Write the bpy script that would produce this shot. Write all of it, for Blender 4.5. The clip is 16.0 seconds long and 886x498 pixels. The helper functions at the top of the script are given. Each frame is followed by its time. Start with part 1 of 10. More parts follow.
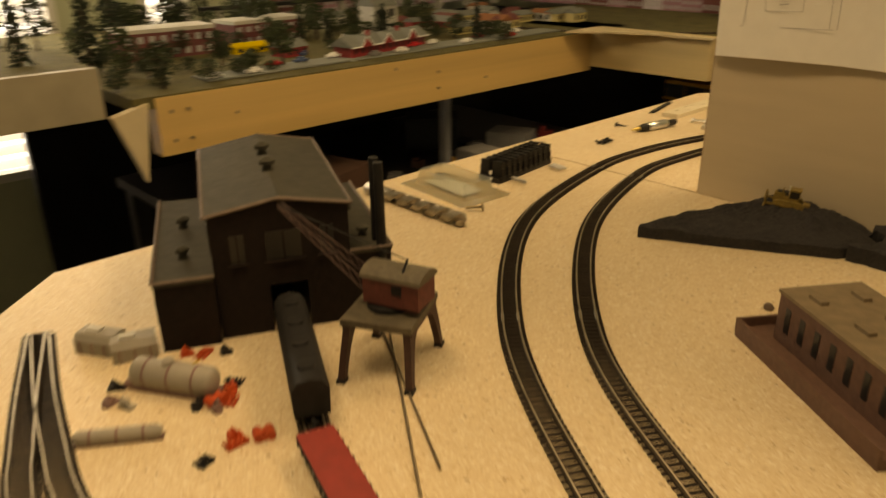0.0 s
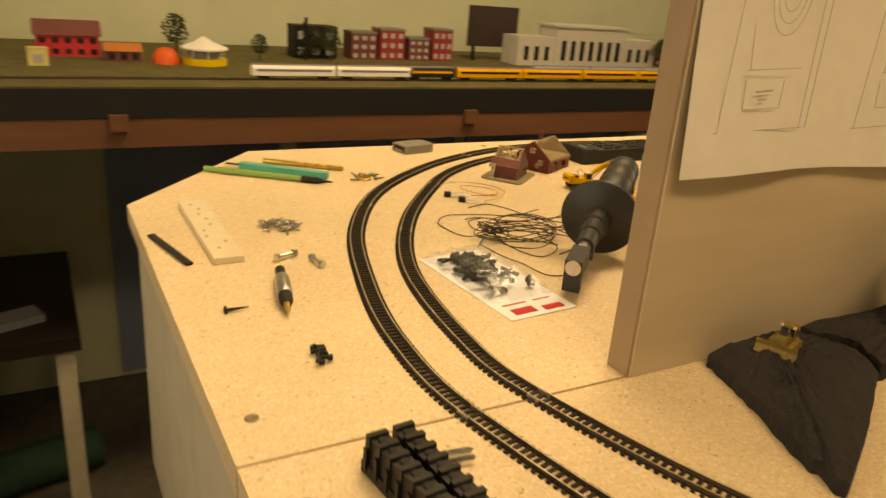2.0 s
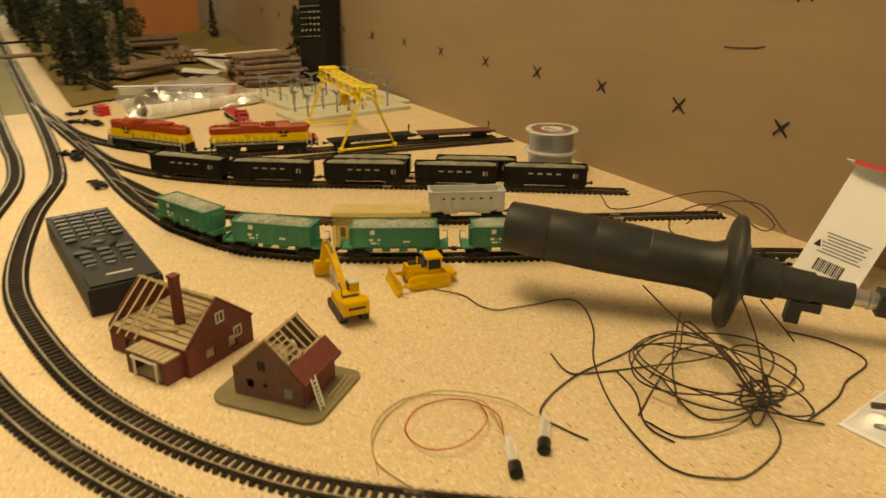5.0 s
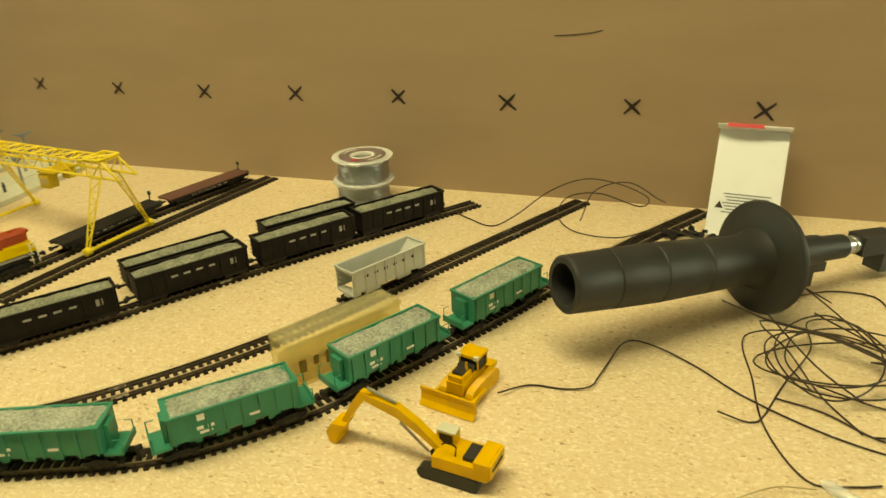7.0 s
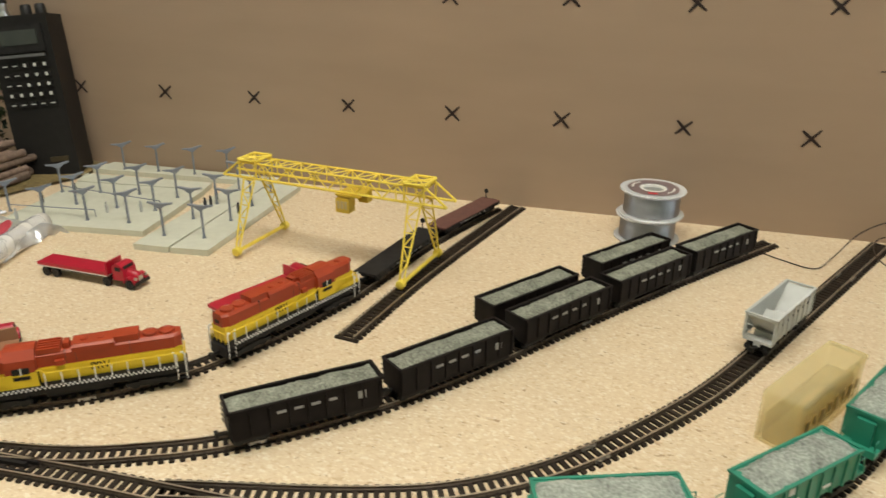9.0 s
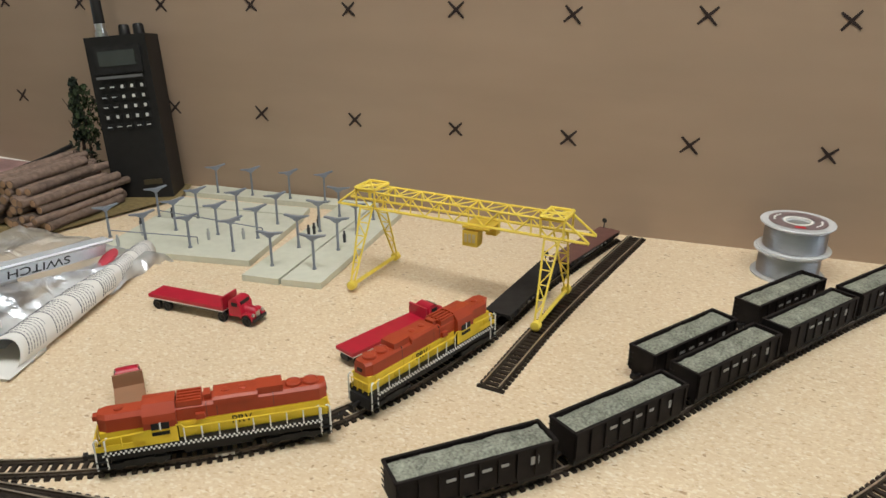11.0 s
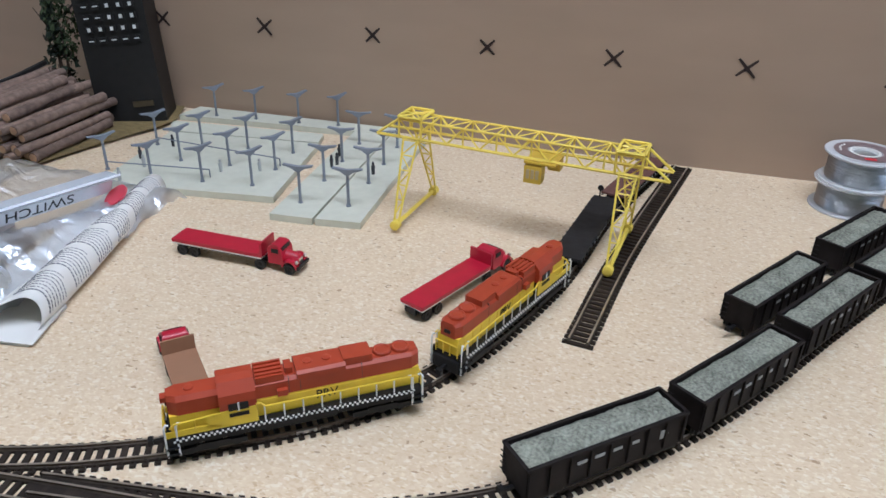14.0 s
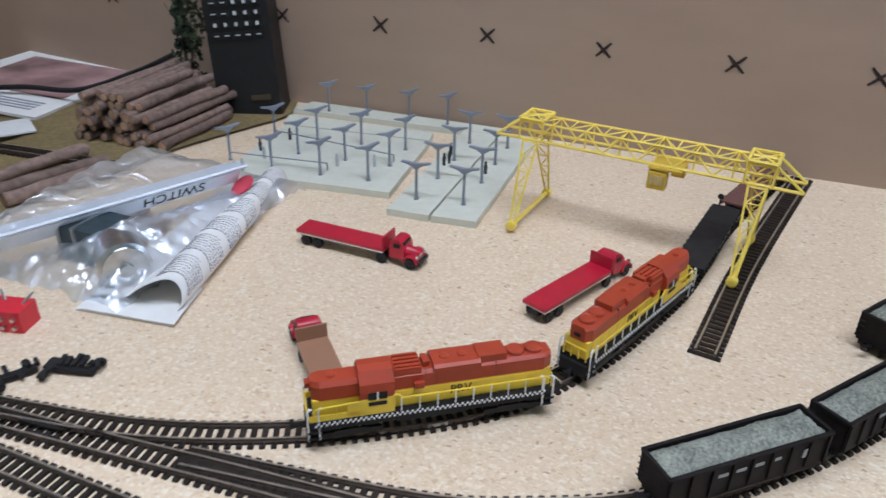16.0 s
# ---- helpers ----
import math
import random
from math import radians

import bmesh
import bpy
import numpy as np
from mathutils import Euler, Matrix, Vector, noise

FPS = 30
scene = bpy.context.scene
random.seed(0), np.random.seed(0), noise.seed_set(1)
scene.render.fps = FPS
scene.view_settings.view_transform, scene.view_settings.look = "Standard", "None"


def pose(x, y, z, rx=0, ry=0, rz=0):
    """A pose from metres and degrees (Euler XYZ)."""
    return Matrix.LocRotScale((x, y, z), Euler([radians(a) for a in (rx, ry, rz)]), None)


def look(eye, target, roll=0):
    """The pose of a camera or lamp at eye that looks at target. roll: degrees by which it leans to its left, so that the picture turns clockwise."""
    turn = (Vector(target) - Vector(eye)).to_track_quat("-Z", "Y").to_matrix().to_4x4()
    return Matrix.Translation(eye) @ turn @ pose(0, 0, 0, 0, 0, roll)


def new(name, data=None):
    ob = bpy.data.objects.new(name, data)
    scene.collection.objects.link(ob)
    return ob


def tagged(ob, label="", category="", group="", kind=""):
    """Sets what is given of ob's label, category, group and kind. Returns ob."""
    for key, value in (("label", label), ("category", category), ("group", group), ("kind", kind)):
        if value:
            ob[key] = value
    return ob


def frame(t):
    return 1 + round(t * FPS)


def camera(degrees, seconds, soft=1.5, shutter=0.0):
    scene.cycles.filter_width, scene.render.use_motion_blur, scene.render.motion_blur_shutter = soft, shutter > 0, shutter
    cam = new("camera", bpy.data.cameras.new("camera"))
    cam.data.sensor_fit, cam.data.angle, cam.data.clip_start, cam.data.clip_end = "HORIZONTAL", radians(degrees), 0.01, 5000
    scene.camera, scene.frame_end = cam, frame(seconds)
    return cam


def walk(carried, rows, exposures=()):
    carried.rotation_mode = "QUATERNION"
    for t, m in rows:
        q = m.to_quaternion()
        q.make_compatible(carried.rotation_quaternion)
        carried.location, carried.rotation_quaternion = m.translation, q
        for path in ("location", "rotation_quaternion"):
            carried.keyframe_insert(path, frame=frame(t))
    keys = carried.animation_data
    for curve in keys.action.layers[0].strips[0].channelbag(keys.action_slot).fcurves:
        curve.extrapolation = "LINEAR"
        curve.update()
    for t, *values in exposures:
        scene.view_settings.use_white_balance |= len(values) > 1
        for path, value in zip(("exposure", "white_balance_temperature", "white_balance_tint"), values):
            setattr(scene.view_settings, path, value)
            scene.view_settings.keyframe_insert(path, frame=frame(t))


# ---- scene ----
cam = camera(61.74, 16.0, 1.5, 0.3)
PATH = [
    (0, (-0.3097, 0.6476, 0.2288), (0.3667, 0.0235, -0.1622), -0.78),
    (0.5, (-0.099, 0.6371, 0.2439), (0.3156, -0.1938, -0.1274), 1.26),
    (1, (0.1004, 0.5337, 0.2328), (0.3029, -0.3813, -0.1161), 1.52),
    (1.5, (0.262, 0.4444, 0.2357), (0.1035, -0.4811, -0.1084), 2.4),
    (2, (0.3241, 0.3151, 0.2264), (-0.141, -0.4998, -0.1195), 4.72),
    (2.5, (0.3649, 0.1457, 0.2249), (-0.2794, -0.5242, -0.1438), 4.11),
    (3, (0.3611, -0.0318, 0.2388), (-0.4601, -0.439, -0.161), 2.64),
    (3.5, (0.2975, -0.1836, 0.2436), (-0.5972, -0.3938, -0.1504), 2.16),
    (4, (0.2618, -0.3424, 0.241), (-0.6646, -0.3244, -0.1351), 0.56),
    (4.5, (0.2466, -0.4855, 0.2384), (-0.629, -0.1949, -0.1473), -0.19),
    (5, (0.1456, -0.5291, 0.2185), (-0.6384, -0.0415, -0.1657), 0.23),
    (5.2, (0.1052, -0.5464, 0.2234), (-0.6411, -0.0017, -0.159), 0.52),
    (7.3, (-0.1981, -0.6132, 0.2329), (-0.4038, 0.2691, -0.1905), -2.38),
    (7.5, (-0.2298, -0.617, 0.2321), (-0.376, 0.2755, -0.1945), -1.54),
    (8, (-0.3224, -0.6273, 0.2198), (-0.4111, 0.277, -0.1979), 1.37),
    (8.5, (-0.3817, -0.6388, 0.2246), (-0.573, 0.2552, -0.1806), 0.25),
    (9, (-0.427, -0.6502, 0.2288), (-0.685, 0.2363, -0.1554), 0.51),
    (9.5, (-0.4505, -0.6592, 0.2336), (-0.7491, 0.2224, -0.1322), 0.97),
    (10, (-0.4607, -0.6526, 0.2284), (-0.7929, 0.2188, -0.1327), 0.41),
    (12.5, (-0.57, -0.6093, 0.2276), (-0.8114, 0.2646, -0.1943), 0.19),
    (13, (-0.5759, -0.6075, 0.2211), (-0.8099, 0.2484, -0.2399), 1.16),
    (13.5, (-0.5755, -0.6036, 0.2272), (-0.8036, 0.2407, -0.2576), 1.43),
    (14, (-0.5834, -0.605, 0.225), (-0.8099, 0.246, -0.2487), 1.51),
    (14.5, (-0.6062, -0.6069, 0.2237), (-0.8264, 0.248, -0.246), 1.23),
    (15, (-0.6306, -0.6058, 0.2157), (-0.8404, 0.2492, -0.2587), 0.7),
    (15.5, (-0.6174, -0.5943, 0.2202), (-0.8578, 0.251, -0.2569), 0.88),
    (16, (-0.6109, -0.6168, 0.2259), (-0.9263, 0.2039, -0.2505), 1.28),
]
EXPO = [(0.0, -0.4, 21000, 14), (1.0, 0.08, 20000, 13), (2.0, 0.03, 22000, 16), (3.0, -0.14, 26000, 21), (4.0, -0.31, 28000, 24), (5.0, -0.23, 18500, 9), (5.2, -0.18, 17500, 7), (7.3, 0.17, 13500, -17), (8.0, 0.17, 10000, -10), (9.0, 0.15, 6700, 4), (10.0, 0.12, 6150, 7), (12.5, 0.1, 5850, 9), (14.0, 0.07, 5120, 12), (16.0, 0.06, 5060, 13)]
walk(cam, [(t, look(eye, target, roll)) for t, eye, target, roll in PATH], EXPO)

# ---- world and lamps ----
world = bpy.data.worlds.new("world")
scene.world = world
world.use_nodes = True
wn = world.node_tree
sky = wn.nodes.new("ShaderNodeTexSky")
sky.sky_type, sky.sun_disc, sky.sun_elevation, sky.sun_rotation = "NISHITA", False, radians(35), radians(70)
wn.links.new(sky.outputs[0], wn.nodes["Background"].inputs[0])
wn.nodes["Background"].inputs[1].default_value = 0.1

FLOOR, CEIL = -0.95, 1.45
EAST, SOUTH, NORTH, WEST = 2.0, -1.78, 2.3, -4.4


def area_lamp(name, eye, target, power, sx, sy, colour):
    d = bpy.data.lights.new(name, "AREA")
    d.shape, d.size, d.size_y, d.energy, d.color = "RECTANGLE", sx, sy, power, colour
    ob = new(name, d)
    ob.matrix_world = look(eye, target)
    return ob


# overhead lamps are out of view, assumed from shadows that fall straight down
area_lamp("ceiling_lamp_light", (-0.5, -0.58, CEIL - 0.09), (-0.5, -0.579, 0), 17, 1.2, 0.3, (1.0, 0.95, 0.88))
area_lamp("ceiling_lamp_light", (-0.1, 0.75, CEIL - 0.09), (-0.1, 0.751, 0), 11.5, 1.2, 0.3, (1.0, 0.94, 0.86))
area_lamp("window_light", (EAST - 0.02, 0.0, 0.45), (0.5, -0.25, 0.1), 13, 1.0, 0.7, (0.86, 0.93, 1.0))
# west daylight comes from an assumed, unseen window; none is built there
area_lamp("window_light", (WEST + 0.03, -0.6, 0.6), (-1.0, -0.3, 0.0), 27, 1.6, 0.9, (0.84, 0.92, 1.0))

# ---- building helpers ----


def box(bm, c, s, m=None):
    """A box of size s round c."""
    v = []
    for x in (-0.5, 0.5):
        for y in (-0.5, 0.5):
            for z in (-0.5, 0.5):
                p = Vector((c[0] + x * s[0], c[1] + y * s[1], c[2] + z * s[2]))
                v.append(bm.verts.new(m @ p if m else p))
    for f in ((0, 1, 3, 2), (4, 6, 7, 5), (0, 4, 5, 1), (2, 3, 7, 6), (0, 2, 6, 4), (1, 5, 7, 3)):
        bm.faces.new([v[i] for i in f])


def ring_loft(bm, rings, cap=True, close=True):
    """Skin rings of points, each of the same count."""
    rows = [[bm.verts.new(p) for p in r] for r in rings]
    n = len(rows[0])
    for a, b in zip(rows, rows[1:]):
        for i in range(n if close else n - 1):
            bm.faces.new((a[i], a[(i + 1) % n], b[(i + 1) % n], b[i]))
    if cap and n > 2:
        bm.faces.new(rows[0][::-1])
        bm.faces.new(rows[-1])


def frame_of(d):
    d = Vector(d).normalized()
    a = d.cross(Vector((0, 0, 1)))
    a = Vector((1, 0, 0)) if a.length < 1e-6 else a.normalized()
    return a, a.cross(d)


def tube(bm, p0, p1, r0, r1=None, n=8, cap=True):
    p0, p1 = Vector(p0), Vector(p1)
    r1 = r0 if r1 is None else r1
    a, b = frame_of(p1 - p0)
    ang = [2 * math.pi * i / n for i in range(n)]
    ring_loft(bm, [[p + (a * math.cos(t) + b * math.sin(t)) * r for t in ang] for p, r in ((p0, r0), (p1, r1))], cap)


def turned(bm, p0, axis, prof, n=24, cap=True):
    """A turned body: prof is (distance along the axis, radius)."""
    p0, axis = Vector(p0), Vector(axis).normalized()
    a, b = frame_of(axis)
    ang = [2 * math.pi * i / n for i in range(n)]
    ring_loft(bm, [[p0 + axis * d + (a * math.cos(t) + b * math.sin(t)) * r for t in ang] for d, r in prof], cap)


def poly_prism(bm, pts, z0, z1):
    """A plate on an outline."""
    lo = [bm.verts.new((x, y, z0)) for x, y in pts]
    hi = [bm.verts.new((x, y, z1)) for x, y in pts]
    n = len(pts)
    bm.faces.new(lo[::-1])
    bm.faces.new(hi)
    for i in range(n):
        bm.faces.new((lo[i], lo[(i + 1) % n], hi[(i + 1) % n], hi[i]))


def loose(bm, pts, r, n=5):
    """A bent wire through points."""
    pts = [Vector(p) for p in pts]
    rings = []
    for i, p in enumerate(pts):
        d = pts[min(i + 1, len(pts) - 1)] - pts[max(i - 1, 0)]
        a, b = frame_of(d if d.length > 1e-9 else (1, 0, 0))
        rings.append([p + (a * math.cos(t) + b * math.sin(t)) * r for t in [2 * math.pi * k / n for k in range(n)]])
    ring_loft(bm, rings)


def spline(pts, step):
    """Even samples along a smooth curve through points."""
    p = [Vector(q) for q in pts]
    p = [2 * p[0] - p[1]] + p + [2 * p[-1] - p[-2]]
    fine = []
    for i in range(1, len(p) - 2):
        a, b, c, d = p[i - 1], p[i], p[i + 1], p[i + 2]
        for k in range(40):
            t = k / 40
            fine.append(0.5 * (2 * b + (c - a) * t + (2 * a - 5 * b + 4 * c - d) * t * t + (3 * b - a - 3 * c + d) * t ** 3))
    fine.append(p[-2])
    out, need = [fine[0]], step
    for a, b in zip(fine, fine[1:]):
        l = (b - a).length
        while l >= need and l > 0:
            a = a + (b - a) * (need / l)
            out.append(a.copy())
            l, need = (b - a).length, step
        need -= l
    return out


def part(name, bm, material, parent=None, label="", bevel=0.0, smooth=False, seg=1):
    """Links a bmesh as one mesh object, under a thing where one is given."""
    if bevel:
        sharp = [e for e in bm.edges if len(e.link_faces) == 2 and e.calc_face_angle(0) > 0.6]
        bmesh.ops.bevel(bm, geom=sharp, offset=bevel, segments=seg, affect="EDGES", clamp_overlap=True)
    bmesh.ops.recalc_face_normals(bm, faces=bm.faces)
    me = bpy.data.meshes.new(name)
    bm.to_mesh(me)
    bm.free()
    if smooth:
        for f in me.polygons:
            f.use_smooth = True
        me.set_sharp_from_angle(angle=radians(40))
    me.materials.append(material)
    ob = new(name, me)
    ob.parent = parent
    if label:
        tagged(ob, label)
    return ob


def thing(name, m, label, category, group="", kind=""):
    """An Empty at the base of a thing."""
    ob = new(name)
    ob.empty_display_size = 0.01
    ob.matrix_world = m
    return tagged(ob, label, category, group, kind)


def B():
    return bmesh.new()


def boxes(*items):
    bm = bmesh.new()
    for c, s in items:
        box(bm, c, s)
    return bm


def tubes(items, n=6):
    bm = bmesh.new()
    for p0, p1, r in items:
        tube(bm, p0, p1, r, n=n)
    return bm


# ---- materials ----


def mat(name, col, rough=0.6, metal=0.0, var=0.12, scale=60.0, bump=0.0, bscale=None, stretch=(1, 1, 1), big=6.0, alpha=1.0, trans=0.0, each=0.0, coat=0.0, detail=4.0, spec=0.5):
    """A surface with grain at one size, stains at a larger one, and fine relief."""
    m = bpy.data.materials.new(name)
    m.use_nodes = True
    nt = m.node_tree
    b = nt.nodes["Principled BSDF"]
    geo = nt.nodes.new("ShaderNodeNewGeometry")
    mp = nt.nodes.new("ShaderNodeMapping")
    mp.inputs["Scale"].default_value = stretch
    nt.links.new(geo.outputs["Position"], mp.inputs["Vector"])
    fine, large = nt.nodes.new("ShaderNodeTexNoise"), nt.nodes.new("ShaderNodeTexNoise")
    fine.inputs["Scale"].default_value, large.inputs["Scale"].default_value = scale, big
    fine.inputs["Detail"].default_value = detail
    for t in (fine, large):
        nt.links.new(mp.outputs[0], t.inputs["Vector"])
    add = nt.nodes.new("ShaderNodeMath")
    add.operation = "ADD"
    half = nt.nodes.new("ShaderNodeMath")
    half.operation, half.inputs[1].default_value = "MULTIPLY", 0.6
    nt.links.new(large.outputs[0], half.inputs[0])
    nt.links.new(fine.outputs[0], add.inputs[0])
    nt.links.new(half.outputs[0], add.inputs[1])
    ramp = nt.nodes.new("ShaderNodeMapRange")
    ramp.inputs[1].default_value, ramp.inputs[2].default_value = 0.5, 1.1
    ramp.inputs[3].default_value, ramp.inputs[4].default_value = 1 - var, 1 + var
    nt.links.new(add.outputs[0], ramp.inputs[0])
    last = ramp.outputs[0]
    if each:
        info = nt.nodes.new("ShaderNodeObjectInfo")
        r2 = nt.nodes.new("ShaderNodeMapRange")
        r2.inputs[3].default_value, r2.inputs[4].default_value = 1 - each, 1 + each
        nt.links.new(info.outputs["Random"], r2.inputs[0])
        mul = nt.nodes.new("ShaderNodeMath")
        mul.operation = "MULTIPLY"
        nt.links.new(last, mul.inputs[0])
        nt.links.new(r2.outputs[0], mul.inputs[1])
        last = mul.outputs[0]
    mix = nt.nodes.new("ShaderNodeVectorMath")
    mix.operation = "SCALE"
    mix.inputs[0].default_value = col[:3]
    nt.links.new(last, mix.inputs["Scale"])
    nt.links.new(mix.outputs[0], b.inputs["Base Color"])
    b.inputs["Roughness"].default_value, b.inputs["Metallic"].default_value = rough, metal
    b.inputs["Alpha"].default_value, b.inputs["Transmission Weight"].default_value = alpha, trans
    b.inputs["Coat Weight"].default_value, b.inputs["Specular IOR Level"].default_value = coat, spec
    if bump:
        bt = nt.nodes.new("ShaderNodeTexNoise")
        bt.inputs["Scale"].default_value, bt.inputs["Detail"].default_value = bscale or scale, 5
        nt.links.new(mp.outputs[0], bt.inputs["Vector"])
        bn = nt.nodes.new("ShaderNodeBump")
        bn.inputs["Strength"].default_value, bn.inputs["Distance"].default_value = bump, 0.002
        nt.links.new(bt.outputs[0], bn.inputs["Height"])
        nt.links.new(bn.outputs[0], b.inputs["Normal"])
    return m


def glow(name, col, strength):
    m = bpy.data.materials.new(name)
    m.use_nodes = True
    b = m.node_tree.nodes["Principled BSDF"]
    b.inputs["Base Color"].default_value = (*col, 1)
    b.inputs["Emission Color"].default_value = (*col, 1)
    b.inputs["Emission Strength"].default_value = strength
    return m


def chipboard():
    """Pressed flakes of light wood in two sizes, with darker chips and a little wear."""
    m = bpy.data.materials.new("particle_board")
    m.use_nodes = True
    nt = m.node_tree
    b = nt.nodes["Principled BSDF"]

    def node(kind, **inputs):
        n = nt.nodes.new("ShaderNode" + kind)
        for key, value in inputs.items():
            n.inputs[key].default_value = value
        return n

    def link(a, c):
        nt.links.new(a, c)

    geo = node("NewGeometry")
    warp = node("TexNoise", Scale=260.0, Detail=2.0)
    bend = nt.nodes.new("ShaderNodeVectorMath")
    bend.operation = "MULTIPLY_ADD"
    bend.inputs[1].default_value = (0.0035, 0.003, 0.0015)
    link(geo.outputs["Position"], warp.inputs["Vector"])
    link(warp.outputs["Color"], bend.inputs[0])
    link(geo.outputs["Position"], bend.inputs[2])
    seps = []
    for scale, turn, stretch in ((950, 0.5, 0.7), (900, -0.7, 0.6), (720, 1.9, 0.6)):
        mp = node("Mapping", Rotation=(0, 0, turn), Scale=(stretch, 1, 1))
        link(bend.outputs[0], mp.inputs["Vector"])
        v = node("TexVoronoi", Scale=float(scale))
        link(mp.outputs[0], v.inputs["Vector"])
        sp = nt.nodes.new("ShaderNodeSeparateColor")
        link(v.outputs["Color"], sp.inputs[0])
        seps.append(sp)
    base = nt.nodes.new("ShaderNodeValToRGB")
    base.color_ramp.elements[0].color, base.color_ramp.elements[1].color = (0.63, 0.46, 0.28, 1), (0.79, 0.66, 0.47, 1)
    for pos, c in ((0.1, (0.675, 0.52, 0.34, 1)), (0.55, (0.71, 0.56, 0.38, 1)), (0.88, (0.735, 0.595, 0.41, 1))):
        base.color_ramp.elements.new(pos).color = c
    link(seps[0].outputs[0], base.inputs[0])
    last = base.outputs[0]
    for sp, chan, low, high, amount, colour in ((seps[1], 1, 0.86, 0.9, 0.6, (0.83, 0.74, 0.6, 1)), (seps[1], 0, 0.968, 0.974, 0.55, (0.5, 0.33, 0.18, 1)), (seps[2], 2, 0.99, 0.994, 0.7, (0.34, 0.2, 0.1, 1))):
        r = node("MapRange")
        for k, value in enumerate((low, high, 0.0, amount)):
            r.inputs[k + 1].default_value = value
        link(sp.outputs[chan], r.inputs[0])
        mx = nt.nodes.new("ShaderNodeMix")
        mx.data_type = "RGBA"
        link(r.outputs[0], mx.inputs["Factor"])
        link(last, mx.inputs[6])
        mx.inputs[7].default_value = colour
        last = mx.outputs[2]
    stain = node("TexNoise", Scale=5.0, Detail=3.0)
    link(geo.outputs["Position"], stain.inputs["Vector"])
    tone = node("MapRange")
    for k, value in enumerate((0.3, 0.7, 0.91, 1.04)):
        tone.inputs[k + 1].default_value = value
    link(stain.outputs[0], tone.inputs[0])
    out = nt.nodes.new("ShaderNodeVectorMath")
    out.operation = "SCALE"
    link(last, out.inputs[0])
    link(tone.outputs[0], out.inputs["Scale"])
    link(out.outputs[0], b.inputs["Base Color"])
    bn = node("Bump", Strength=0.3, Distance=0.0006)
    link(seps[0].outputs[0], bn.inputs["Height"])
    link(bn.outputs[0], b.inputs["Normal"])
    b.inputs["Roughness"].default_value = 0.5
    return m


def glass(name, col, rough=0.06, mixin=0.75):
    """Thin clear plastic: mostly see-through, with a sheen."""
    m = bpy.data.materials.new(name)
    m.use_nodes = True
    nt = m.node_tree
    b = nt.nodes["Principled BSDF"]
    b.inputs["Base Color"].default_value, b.inputs["Roughness"].default_value = (*col, 1), rough
    t, mx = nt.nodes.new("ShaderNodeBsdfTransparent"), nt.nodes.new("ShaderNodeMixShader")
    t.inputs[0].default_value = (*[min(1, 0.6 + 0.4 * c) for c in col], 1)
    mx.inputs[0].default_value = 1 - mixin
    nt.links.new(t.outputs[0], mx.inputs[1])
    nt.links.new(b.outputs[0], mx.inputs[2])
    nt.links.new(mx.outputs[0], nt.nodes["Material Output"].inputs[0])
    return m


def film(name, amount=0.2, bump=0.6, scale=60.0, tint=(0.97, 0.98, 1.0)):
    """Thin clear film that only gleams."""
    m = bpy.data.materials.new(name)
    m.use_nodes = True
    nt = m.node_tree
    nt.nodes.remove(nt.nodes["Principled BSDF"])
    t, g, mx = nt.nodes.new("ShaderNodeBsdfTransparent"), nt.nodes.new("ShaderNodeBsdfGlossy"), nt.nodes.new("ShaderNodeMixShader")
    t.inputs[0].default_value = (*tint, 1)
    g.inputs["Color"].default_value, g.inputs["Roughness"].default_value = (0.9, 0.94, 1.0, 1), 0.34
    geo, no, bn = nt.nodes.new("ShaderNodeNewGeometry"), nt.nodes.new("ShaderNodeTexNoise"), nt.nodes.new("ShaderNodeBump")
    no.inputs["Scale"].default_value, no.inputs["Detail"].default_value = scale, 3
    no.inputs["Distortion"].default_value = 0.8
    bn.inputs["Strength"].default_value, bn.inputs["Distance"].default_value = bump, 0.003
    nt.links.new(geo.outputs["Position"], no.inputs["Vector"])
    nt.links.new(no.outputs[0], bn.inputs["Height"])
    nt.links.new(bn.outputs[0], g.inputs["Normal"])
    mx.inputs[0].default_value = amount
    nt.links.new(t.outputs[0], mx.inputs[1])
    nt.links.new(g.outputs[0], mx.inputs[2])
    nt.links.new(mx.outputs[0], nt.nodes["Material Output"].inputs[0])
    return m


BOARD = chipboard()
PLY = mat("plywood", (0.365, 0.262, 0.186), 0.5, var=0.075, scale=22, bump=0.05, stretch=(0.3, 1, 1.3), big=2.2, detail=7.0)
PLY_BACK = mat("plywood_back", (0.52, 0.43, 0.32), 0.6, var=0.07, scale=30, bump=0.06, stretch=(0.3, 1, 2), big=3)
PINE = mat("pine", (0.62, 0.4, 0.17), 0.5, var=0.14, scale=9, bump=0.06, stretch=(1, 0.12, 3.5), big=2)
PINE_END = mat("pine_bracket", (0.62, 0.5, 0.33), 0.6, var=0.14, scale=14, bump=0.05)
SKIRT = mat("skirt_board", (0.55, 0.5, 0.4), 0.6, var=0.1, scale=30, bump=0.1)
INK = mat("marker_ink", (0.02, 0.009, 0.008), 0.6, var=0.3, scale=200)
# rail sides are coloured much darker than the running top
RAIL_SIDE = mat("dark_rail_side", (0.1, 0.075, 0.055), 0.5, 0.5, var=0.3, scale=120)
SLEEPER = mat("sleeper_plastic", (0.026, 0.018, 0.013), 0.65, var=0.25, scale=300, each=0.3, spec=0.25)
RAIL = mat("rail_metal", (0.52, 0.45, 0.36), 0.36, 0.85, var=0.3, scale=120)
